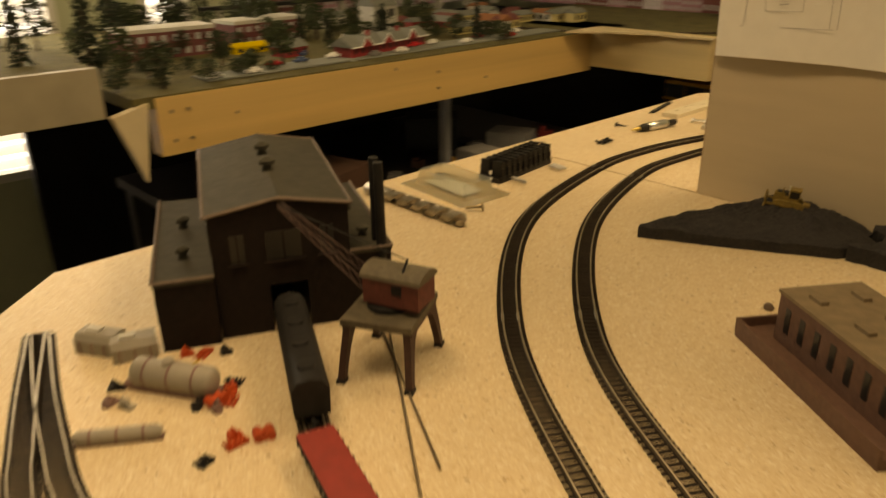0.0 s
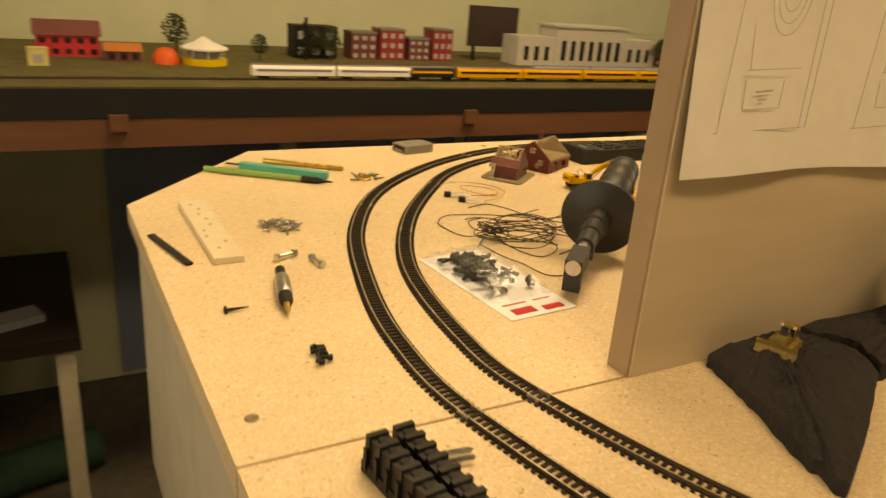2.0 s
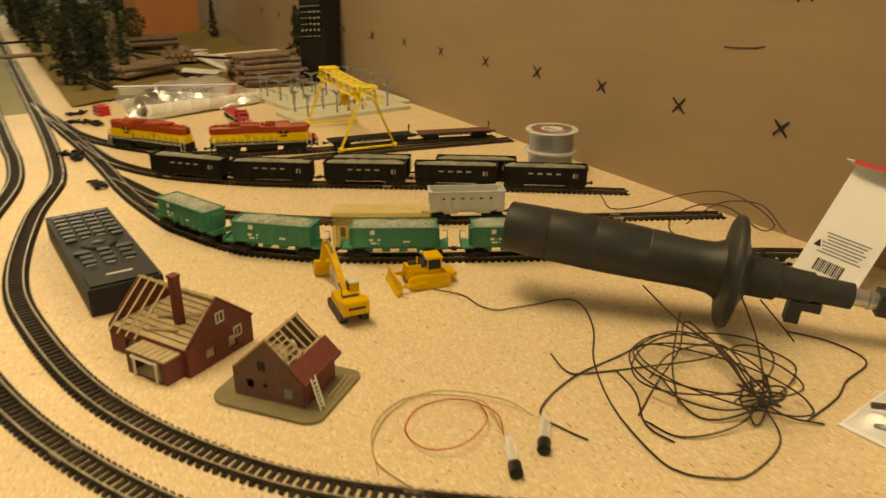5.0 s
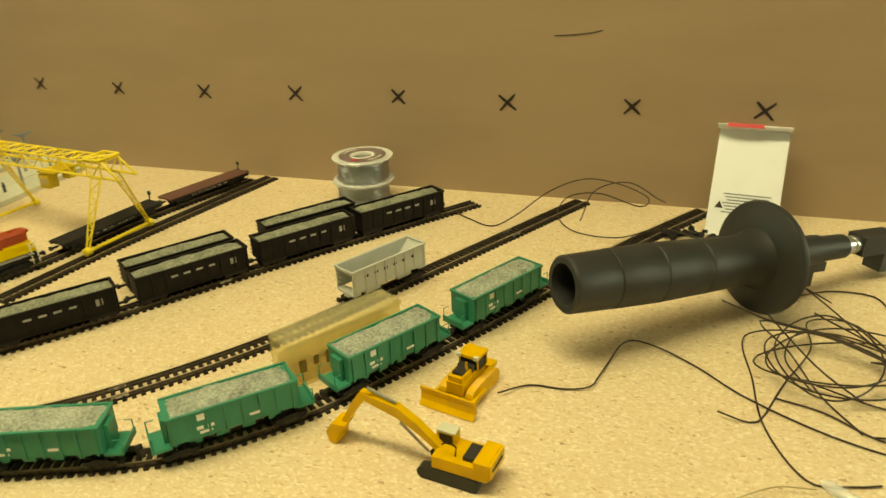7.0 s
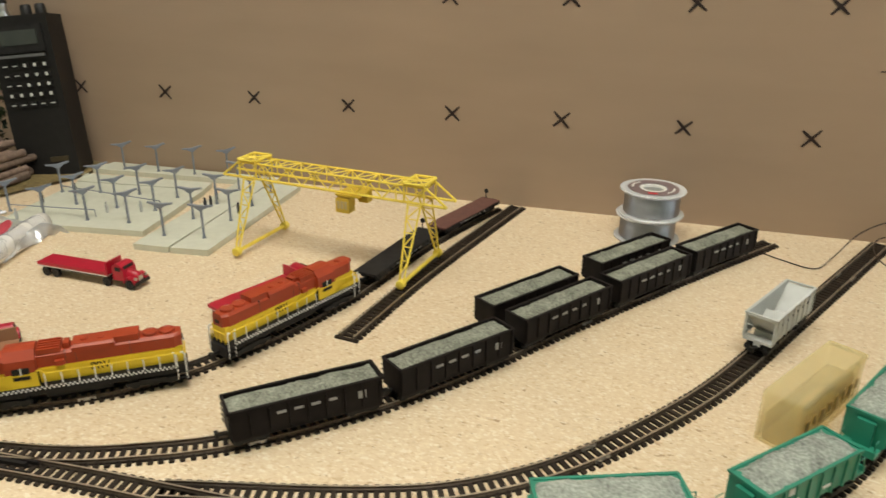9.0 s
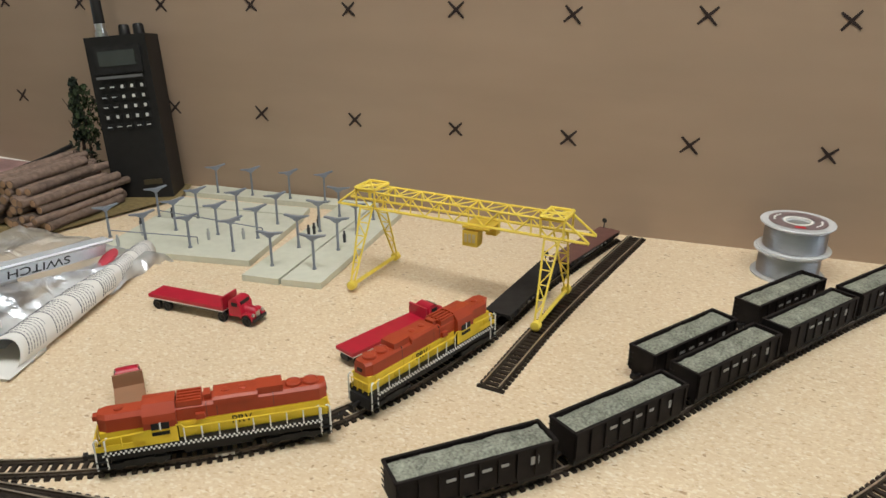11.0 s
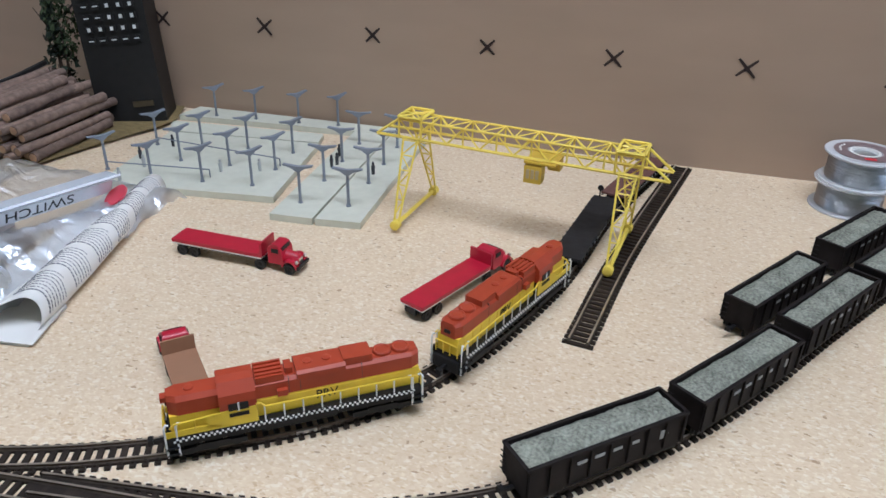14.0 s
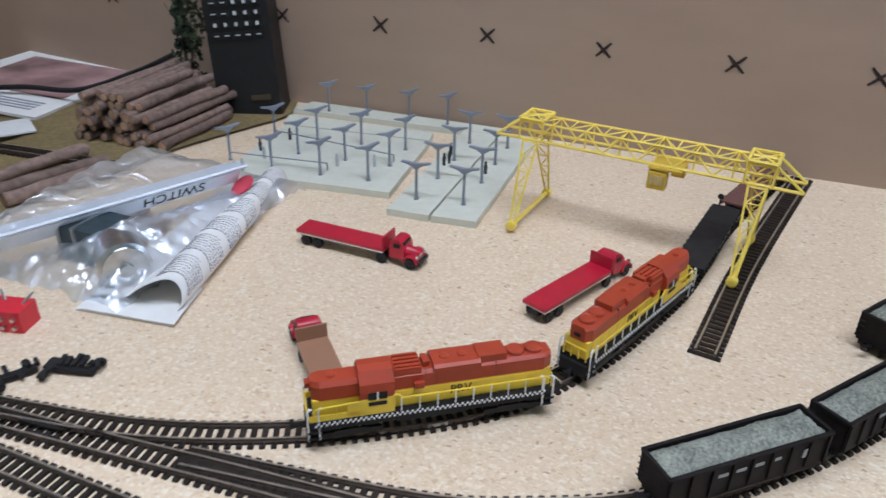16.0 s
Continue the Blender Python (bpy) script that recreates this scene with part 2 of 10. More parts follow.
BLACK = mat("black_plastic", (0.012, 0.011, 0.011), 0.45, var=0.2, scale=150, spec=0.3)
SOOT = mat("dull_black_metal", (0.016, 0.015, 0.015), 0.6, var=0.35, scale=150, bump=0.1, spec=0.25)
WHITE = mat("white_paint", (0.78, 0.77, 0.74), 0.5, var=0.05, scale=120)
PAPER = mat("paper", (0.74, 0.72, 0.68), 0.8, var=0.04, scale=80, bump=0.05)
METAL = mat("zinc_metal", (0.6, 0.6, 0.6), 0.3, 1.0, var=0.2, scale=200, bump=0.05)
BRASS = mat("brass", (0.62, 0.45, 0.17), 0.35, 0.9, var=0.25, scale=200)
YELLOW = mat("yellow_plastic", (0.72, 0.5, 0.03), 0.42, var=0.1, scale=120)
CRANE_Y = mat("crane_yellow", (0.8, 0.62, 0.08), 0.45, var=0.08, scale=140)
RED = mat("red_plastic", (0.55, 0.016, 0.03), 0.4, var=0.12, scale=120)
ROADWHITE = mat("stripe_white", (0.7, 0.69, 0.66), 0.6, var=0.1, scale=200)

# ---- room ----
WALL = mat("pale_green_wall", (0.52, 0.56, 0.42), 0.7, var=0.05, scale=12, bump=0.04)
WALL2 = mat("grey_wall", (0.5, 0.5, 0.47), 0.7, var=0.05, scale=12, bump=0.04)
BLUE = mat("blue_panel", (0.17, 0.22, 0.34), 0.6, var=0.12, scale=6, bump=0.03)
CARPET = mat("floor_concrete", (0.085, 0.075, 0.062), 0.85, var=0.3, scale=30, bump=0.2)
CEILM = mat("ceiling_paint", (0.7, 0.69, 0.65), 0.8, var=0.03, scale=20)


def slab(name, c, s, material, label="", category="", kind="structure", bevel=0.0):
    ob = part(name, boxes(((0, 0, 0), s)), material, None, "", bevel)
    ob.location = c
    return tagged(ob, label or name.replace("_", " ") + " of the train room", category or name.split("_")[0], "", kind)


LX, LY = EAST - WEST, NORTH - SOUTH
MX, MY = (EAST + WEST) / 2, (NORTH + SOUTH) / 2
slab("floor", (MX, MY, FLOOR - 0.03), (LX + 0.3, LY + 0.3, 0.06), CARPET, "bare dark floor of the train room", "floor")
# ceiling and north wall are out of view, added to close the room
slab("ceiling", (MX, MY, CEIL + 0.03), (LX + 0.3, LY + 0.3, 0.06), CEILM, "plain white ceiling of the room", "ceiling")
slab("wall_south", (MX, SOUTH - 0.06, (FLOOR + CEIL) / 2), (LX, 0.12, CEIL - FLOOR), WALL, "pale green painted wall behind the layout", "wall")
slab("wall_north", (MX, NORTH + 0.06, (FLOOR + CEIL) / 2), (LX, 0.12, CEIL - FLOOR), WALL2, "plain grey painted wall", "wall")
slab("wall_west", (WEST - 0.06, MY, (FLOOR + CEIL) / 2), (0.12, LY, CEIL - FLOOR), WALL2, "plain grey wall at the far end", "wall")
# the east wall round two windows
bm = B()
WY = ((-0.03, 0.62), (-0.42, -0.262))
WZ0, WZ1 = -0.4, 0.85
hz = (FLOOR + WZ0) / 2
box(bm, (EAST + 0.06, MY, hz), (0.12, LY, WZ0 - FLOOR))
box(bm, (EAST + 0.06, MY, (CEIL + WZ1) / 2), (0.12, LY, CEIL - WZ1))
for y0, y1 in ((SOUTH, WY[1][0]), (WY[1][1], WY[0][0]), (WY[0][1], NORTH)):
    box(bm, (EAST + 0.06, (y0 + y1) / 2, (WZ0 + WZ1) / 2), (0.12, y1 - y0, WZ1 - WZ0))
tagged(part("wall_east", bm, WALL), "pale green painted wall with two windows", "wall", "", "structure")
# slats and panes glow by themselves; the daylight is put into their emission
BLIND = glow("glowing_blind_slat", (0.85, 0.9, 1.0), 1.3)
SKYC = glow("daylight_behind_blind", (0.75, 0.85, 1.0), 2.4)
for i, (y0, y1) in enumerate(WY):
    w = thing("window_%d" % (i + 1), pose(EAST, (y0 + y1) / 2, WZ0), "bright window with closed white slatted blind", "window", "windows of the room", "structure")
    hw, hh = (y1 - y0) / 2, WZ1 - WZ0
    part("window_frame", boxes(((0.02, -hw + 0.012, hh / 2), (0.06, 0.024, hh)), ((0.02, hw - 0.012, hh / 2), (0.06, 0.024, hh)), ((0.02, 0, 0.012), (0.06, 2 * hw, 0.024)), ((0.02, 0, hh - 0.012), (0.06, 2 * hw, 0.024))), WHITE, w, bevel=0.003)
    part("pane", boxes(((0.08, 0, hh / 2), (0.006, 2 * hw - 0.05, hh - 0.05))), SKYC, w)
    me = None
    for k in range(31):
        z = 0.04 + k * 0.039
        if me is None:
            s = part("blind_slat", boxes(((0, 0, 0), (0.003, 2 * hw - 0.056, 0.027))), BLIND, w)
            me = s.data
        else:
            s = new("blind_slat", me)
            s.parent = w
        s.matrix_local = pose(0.035, 0, z, 0, 25, 0)

# ---- the bench in the middle of the room ----
TABLE = [(0.257, -0.41), (0.257, 0.52), (0.085, 0.70), (-2.6, 0.70), (-2.6, -0.612), (0.094, -0.602)]
tb = thing("workbench", pose(0, 0, 0), "particle board train bench with clipped corners", "bench")
SEAM = 0.018
bm = B()
poly_prism(bm, [(0.257, -0.41), (0.257, SEAM - 0.0011), (-2.6, SEAM - 0.0011), (-2.6, -0.612), (0.094, -0.602)], -0.018, 0)
part("board", bm, BOARD, tb, "light particle board sheet with a sawn edge", 0.0007)
bm = B()
poly_prism(bm, [(0.257, SEAM + 0.0011), (0.257, 0.52), (0.085, 0.70), (-2.6, 0.70), (-2.6, SEAM + 0.0011)], -0.018, 0)
part("board", bm, BOARD, tb, "light particle board sheet with a sawn edge", 0.0007)
part("batten", boxes(((-1.2, SEAM, -0.028), (2.85, 0.06, 0.019))), PINE_END, tb)
n = len(TABLE)
for i in range(n):
    (x0, y0), (x1, y1) = TABLE[i], TABLE[(i + 1) % n]
    d = Vector((x1 - x0, y1 - y0, 0))
    m = Matrix.Translation(((x0 + x1) / 2, (y0 + y1) / 2, -0.15)) @ Matrix.Rotation(math.atan2(d.y, d.x), 4, "Z")
    q = part("skirt", boxes(((0, 0.012, 0), (d.length - 0.03, 0.012, 0.262))), SKIRT, tb, "pale board skirt under the bench top", 0.001)
    q.matrix_local = m
for x, y in ((0.2, -0.36), (0.2, 0.46), (-1.2, -0.55), (-1.2, 0.62), (-2.5, -0.55), (-2.5, 0.62)):
    part("leg", boxes(((x, y, (FLOOR - 0.02) / 2), (0.045, 0.045, -FLOOR - 0.02))), PINE_END, tb, bevel=0.002)
SCREWH = mat("screw_head", (0.25, 0.2, 0.13), 0.45, 0.6, var=0.3)
for x, y in ((0.235, 0.055), (0.24, -0.02), (-0.005, -0.398), (-0.24, -0.58), (0.235, 0.43)):
    bm = B()
    turned(bm, (x, y, -0.001), (0, 0, 1), [(0, 0.004), (0.0014, 0.004), (0.0016, 0.003), (0.0011, 0.001)], 14)
    part("screw", bm, SCREWH, tb)

# ---- the upright plywood board ----
PT = 0.019
pn = thing("plywood_divider", pose(0, 0, 0), "upright plywood divider board standing on the bench", "divider board")
part("panel", boxes(((-1.03, PT / 2, 0.26), (2.09, PT, 0.52))), PLY, pn, "tan plywood sheet with faint grain", 0.0012)
# thin sheet that makes the drawing side paler than the front
part("back_face", boxes(((-1.0295, PT + 0.0006, 0.26), (2.088, 0.0012, 0.519))), PLY_BACK, pn, "paler beige back face of the divider")
part("end_edge", boxes(((0.0156, PT / 2, 0.26), (0.0012, PT - 0.001, 0.519))), PLY, pn, "pale sawn plywood edge")
S4 = 0.1016


def cross_mark(x, z, tilt, size):
    bm = B()
    for a in (tilt + 43, tilt - 44):
        m = pose(x, -0.00025, z, 0, a, 0)
        v = [bm.verts.new(m @ Vector(p)) for p in ((-size, -0.0002, -0.0010), (0, -0.0002, -0.0014), (size, -0.0002, -0.0008), (size * 1.04, -0.0002, 0.0009), (0, -0.0002, 0.0013), (-size, -0.0002, 0.0008))]
        bm.faces.new(v)
        bmesh.ops.translate(bm, verts=v, vec=(0, -0.00012 if a > tilt else 0, 0))
    part("pen_mark", bm, INK, pn, "hand-drawn dark pen cross")


rng = random.Random(4)
for row, z in ((0, 0.0838), (1, 0.185), (2, 0.287), (3, 0.388)):
    for k in range(15):
        if row and k == 0:
            continue
        cross_mark(-S4 * k + rng.uniform(-0.0015, 0.0015), z + rng.uniform(-0.0012, 0.0012), rng.uniform(-6, 6), rng.uniform(0.0082, 0.0098))
cross_mark(0.002, 0.0325, 3, 0.009)
cross_mark(0.0025, 0.1317, -3, 0.009)
bm = B()
loose(bm, [(-0.2665, -0.0002, 0.1385), (-0.252, -0.0003, 0.1392), (-0.236, -0.0003, 0.141), (-0.2285, -0.0002, 0.1428)], 0.0004, 4)
part("pen_mark", bm, INK, pn, "stray pen stroke")

# the drawing pinned to the back of the divider
dr = thing("layout_drawing", pose(0, PT + 0.0014, 0), "white sheet of paper with a pencil plan", "drawing")
bm = B()
rows = []
for j in range(12):
    z = 0.129 + j * 0.03
    row = []
    for i in range(15):
        x = 0.0115 - i * 0.034 + 0.003 * math.sin(j * 0.5)
        lift = 0.0022 + 0.006 * max(0, 1 - j / 2.5) * (0.6 + 0.4 * math.sin(i * 1.3)) + 0.001 * math.sin(i * 0.9 + j)
        row.append(bm.verts.new((x, lift, z + 0.0018 * math.sin(i * 0.7))))
    rows.append(row)
for a, b in zip(rows, rows[1:]):
    for i in range(14):
        bm.faces.new((a[i], a[i + 1], b[i + 1], b[i]))
sheet = part("sheet", bm, PAPER, dr, "", 0, True)
PENCIL = mat("pencil_line", (0.36, 0.34, 0.33), 0.8)


def strokes(parent, lines, w, y, material):
    bm = B()
    for x0, z0, x1, z1 in lines:
        d = Vector((x1 - x0, 0, z1 - z0))
        box(bm, (0, 0, 0), (d.length, 0.0002, w), Matrix.Translation(((x0 + x1) / 2, y, (z0 + z1) / 2)) @ Matrix.Rotation(-math.atan2(d.z, d.x), 4, "Y"))
    return part("line", bm, material, parent)


for ox in (-0.007, -0.13):
    strokes(dr, [(ox, 0.155, ox - 0.075, 0.157), (ox - 0.003, 0.155, ox - 0.006, 0.30), (ox - 0.072, 0.157, ox - 0.068, 0.30), (ox - 0.078, 0.157, ox - 0.075, 0.3), (ox - 0.018, 0.19, ox - 0.062, 0.192), (ox - 0.02, 0.19, ox - 0.016, 0.215), (ox - 0.02, 0.168, ox - 0.05, 0.169), (ox - 0.02, 0.168, ox - 0.018, 0.185), (ox - 0.05, 0.169, ox - 0.05, 0.185)], 0.00042, 0.0062, PENCIL)
    strokes(dr, [(ox - 0.028, 0.178, ox - 0.042, 0.179), (ox - 0.031, 0.1735, ox - 0.038, 0.174)], 0.0009, 0.0063, PENCIL)
    bm = B()
    for r in (0.008, 0.012, 0.016):
        pts = [(ox - 0.042 + r * math.cos(a), 0.0062, 0.235 + 1.6 * r * math.sin(a)) for a in [k * math.pi / 12 for k in range(25)]]
        loose(bm, pts, 0.00022, 4)
    part("loop_line", bm, PENCIL, dr)

# ---- track ----
_tie = None


class Track:
    def __init__(self, pts, label, name="track", parts=300, first=0.0, rails=True, ties=True):
        global _tie
        self.p = spline([(x, y, 0) for x, y in pts], 0.0048)
        n = len(self.p)
        self.t = [(self.p[min(i + 1, n - 1)] - self.p[max(i - 1, 0)]).normalized() for i in range(n)]
        ob = thing(name, pose(0, 0, 0), label, "track", "model railway tracks")
        self.ob = ob
        for side in (-1, 1):
            bm = B()
            low, top = [], []
            for p, t in zip(self.p, self.t):
                s = Vector((-t.y, t.x, 0)) * side
                c = p + s * 0.005
                low.append([c - s * 0.0006 + Vector((0, 0, 0.0014)), c + s * 0.0006 + Vector((0, 0, 0.0014)), c + s * 0.0006 + Vector((0, 0, 0.0018)), c + s * 0.0003 + Vector((0, 0, 0.002)), c + s * 0.0003 + Vector((0, 0, 0.0028)), c + s * 0.0005 + Vector((0, 0, 0.003)), c + s * 0.0005 + Vector((0, 0, 0.0034)), c - s * 0.0005 + Vector((0, 0, 0.0034)), c - s * 0.0005 + Vector((0, 0, 0.003)), c - s * 0.0003 + Vector((0, 0, 0.0028)), c - s * 0.0003 + Vector((0, 0, 0.002)), c - s * 0.0006 + Vector((0, 0, 0.0018))])
            ring_loft(bm, low)
            rail = part("rail", bm, RAIL, ob)
            rail.data.materials.append(RAIL_SIDE)
            for f in rail.data.polygons:
                f.material_index = 0 if f.normal.z > 0.8 and f.center.z > 0.003 else 1
        if _tie is None:
            bm = boxes(((0, 0, 0.0007), (0.0024, 0.0166, 0.0014)), ((0, 0.0062, 0.0017), (0.0012, 0.0011, 0.0007)), ((0, -0.0062, 0.0017), (0.0012, 0.0011, 0.0007)))
            _tie = bpy.data.meshes.new("sleeper")
            bm.to_mesh(_tie)
            bm.free()
            _tie.materials.append(SLEEPER)
        rest = B()
        webs = B()
        near = sorted(range(n), key=lambda i: (self.p[i] - Vector((-0.2, -0.25, 0))).length)
        pick = set(near[:parts])
        for i in range(n):
            m = Matrix.Translation(self.p[i]) @ Matrix.Rotation(math.atan2(self.t[i].y, self.t[i].x), 4, "Z")
            if i in pick:
                s = new("sleeper", _tie)
                s.parent, s.matrix_local = ob, m
            else:
                box(rest, (0, 0, 0.0007), (0.0024, 0.0166, 0.0014), m)
            for side in (-0.005, 0.005):
                box(webs, (0.0024, side, 0.0005), (0.0026, 0.0014, 0.0008), m)
        part("sleeper_web", webs, SLEEPER, ob)
        if n > parts:
            tagged(part("sleeper_strip", rest, SLEEPER, ob), "dark brown plastic sleepers", "", "", "stuff")
        else:
            rest.free()

    def near(self, x, y):
        w = Vector((x, y, 0))
        i = min(range(len(self.p)), key=lambda k: (self.p[k] - w).length)
        return self.p[i] + self.t[i] * (w - self.p[i]).dot(self.t[i]), math.degrees(math.atan2(self.t[i].y, self.t[i].x))

    def joint(self, x, y):
        p, a = self.near(x, y)
        bm = boxes(((0, 0.005, 0.0022), (0.009, 0.0018, 0.0016)), ((0, -0.005, 0.0022), (0.009, 0.0018, 0.0016)))
        q = part("rail_joiner", bm, METAL, self.ob)
        q.matrix_local = pose(p.x, p.y, 0, 0, 0, a)

    def place(self, x, y, flip=False):
        p, a = self.near(x, y)
        return pose(p.x, p.y, 0.0034, 0, 0, a + (180 if flip else 0))


OUTER = Track([(-0.6, 0.58), (-0.4, 0.525), (-0.28, 0.483), (-0.163, 0.4275), (-0.0355, 0.337), (0.0774, 0.194), (0.128, 0.03), (0.132, -0.07), (0.113, -0.17), (0.075, -0.284), (0.008, -0.392), (-0.09, -0.478), (-0.184, -0.53), (-0.286, -0.561), (-0.391, -0.5695), (-0.512, -0.554), (-0.64, -0.5215), (-0.74, -0.514), (-0.833, -0.516), (-1.155, -0.5195), (-1.8, -0.518), (-2.55, -0.516)], "outer loop of brown-sleepered model track")
INNER = Track([(-0.6, 0.535), (-0.4, 0.482), (-0.3, 0.445), (-0.196, 0.393), (-0.08, 0.3116), (0.0305, 0.166), (0.083, 0.02), (0.089, -0.065), (0.070, -0.182), (0.02, -0.29), (-0.05, -0.385), (-0.118, -0.4555), (-0.21, -0.5055), (-0.317, -0.53), (-0.407, -0.5345), (-0.535, -0.513), (-0.63, -0.485), (-0.72, -0.4765), (-0.89, -0.4725), (-1.265, -0.4716), (-1.9, -0.471), (-2.55, -0.47)], "inner loop of brown-sleepered model track")
GREEN_T = Track([(-1.06, -0.468), (-0.876, -0.4535), (-0.756, -0.4425), (-0.66, -0.436), (-0.56, -0.4315), (-0.466, -0.4185), (-0.4275, -0.407), (-0.3815, -0.3868), (-0.3517, -0.3615), (-0.32, -0.322), (-0.2712, -0.239), (-0.2399, -0.1804), (-0.2253, -0.1539), (-0.183, -0.078), (-0.1375, -0.0065)], "yard lead and siding track of the green hoppers")
HOP_T = Track([(-0.62, -0.4325), (-0.534, -0.4105), (-0.4845, -0.389), (-0.438, -0.35), (-0.383, -0.279), (-0.334, -0.189), (-0.3, -0.125), (-0.2375, -0.006)], "siding track of the grey hopper")
BLACK_T = Track([(-0.79, -0.442), (-0.693, -0.4285), (-0.646, -0.4125), (-0.606, -0.3905), (-0.5632, -0.353), (-0.5214, -0.305), (-0.4688, -0.2275), (-0.3998, -0.13), (-0.3267, -0.032)], "siding track of the black gondolas")
LOCO_T = Track([(-0.96, -0.4575), (-0.88, -0.4475), (-0.816, -0.435), (-0.758, -0.4118), (-0.7083, -0.3815), (-0.6775, -0.3548), (-0.6542, -0.319), (-0.6395, -0.2905), (-0.6185, -0.2309), (-0.609, -0.189), (-0.5955, -0.1206), (-0.5626, -0.0158)], "siding track under the locomotives")
SPARE_T = Track([(-0.596, -0.281), (-0.5785, -0.172), (-0.5425, -0.006)], "short unused straight track")
for tr, pts in ((OUTER, ((0.131, 0.02), (0.04, -0.35), (-0.18, -0.53), (-0.03, 0.33), (-0.45, -0.565))), (INNER, ((0.086, 0.02), (0.03, -0.27), (-0.07, -0.41), (-0.06, 0.295), (-0.63, -0.485))), (HOP_T, ((-0.437, -0.35), (-0.28, -0.09))), (BLACK_T, ((-0.6, -0.385), (-0.46, -0.215))), (LOCO_T, ((-0.7, -0.385),))):
    for x, y in pts:
        tr.joint(x, y)
# turnout frogs and guard rails
for x, y, tr in ((-0.52, -0.4275, GREEN_T), (-0.70, -0.437, GREEN_T), (-0.86, -0.452, GREEN_T)):
    p, a = tr.near(x, y)
    f = part("frog", boxes(((0, 0.0015, 0.0022), (0.02, 0.002, 0.002)), ((0.006, -0.0035, 0.0024), (0.018, 0.0008, 0.0018)), ((0.006, 0.0035, 0.0024), (0.018, 0.0008, 0.0018))), BLACK, tr.ob, "black plastic turnout frog")
    f.matrix_local = pose(p.x, p.y, 0, 0, 0, a)

# ---- rolling stock ----
ORANGE = mat("loco_orange_red", (0.345, 0.043, 0.012), 0.46, var=0.1, scale=140)
LOCO_Y = mat("loco_yellow", (0.78, 0.55, 0.03), 0.42, var=0.08, scale=140)
GON = mat("gondola_black", (0.0125, 0.0095, 0.009), 0.62, var=0.3, scale=160, bump=0.08, spec=0.16)
LOAD = mat("grey_stone_load", (0.235, 0.24, 0.19), 0.9, var=0.65, scale=700, bump=0.9, bscale=600, big=90)
LOAD2 = mat("light_stone_load", (0.3, 0.32, 0.28), 0.9, var=0.55, scale=600, bump=0.9, bscale=500, big=90)
GREEN = mat("hopper_green", (0.022, 0.215, 0.14), 0.45, var=0.12, scale=140)
GREYP = mat("hopper_grey", (0.5, 0.51, 0.49), 0.5, var=0.08, scale=140)
DECK_BR = mat("deck_brown", (0.12, 0.05, 0.04), 0.6, var=0.25, scale=160, bump=0.1)
LETTER = mat("faded_white_lettering", (0.35, 0.34, 0.32), 0.7, var=0.2, scale=300)


def wheelset(parent, x, material=SOOT, long=0.019, axles=2):
    bm = B()
    box(bm, (x, 0, 0.0042), (long * 0.72, 0.0042, 0.0022))
    for s in (-1, 1):
        box(bm, (x, s * 0.0068, 0.0033), (long, 0.0012, 0.0022))
        box(bm, (x, s * 0.007, 0.0046), (long * 0.5, 0.001, 0.0014))
    part("truck_frame", bm, material, parent, bevel=0.0003)
    for k in range(axles):
        ax = x + (k / (axles - 1) - 0.5) * long * 0.68
        bm = B()
        for s in (-1, 1):
            turned(bm, (ax, s * 0.0041, 0.003), (0, s, 0), [(0, 0.0036), (0.0004, 0.0036), (0.0005, 0.003), (0.0018, 0.0029)], 12)
        tube(bm, (ax, -0.0045, 0.003), (ax, 0.0045, 0.003), 0.0007, n=6)
        part("wheelset", bm, material, parent)


def couplers(parent, half, z=0.0055):
    for s in (-1, 1):
        bm = boxes(((s * (half + 0.0022), 0, z), (0.0055, 0.0016, 0.0014)), ((s * (half + 0.0052), 0.0006, z), (0.002, 0.0032, 0.0026)))
        part("coupler", bm, BLACK, parent, bevel=0.0002)


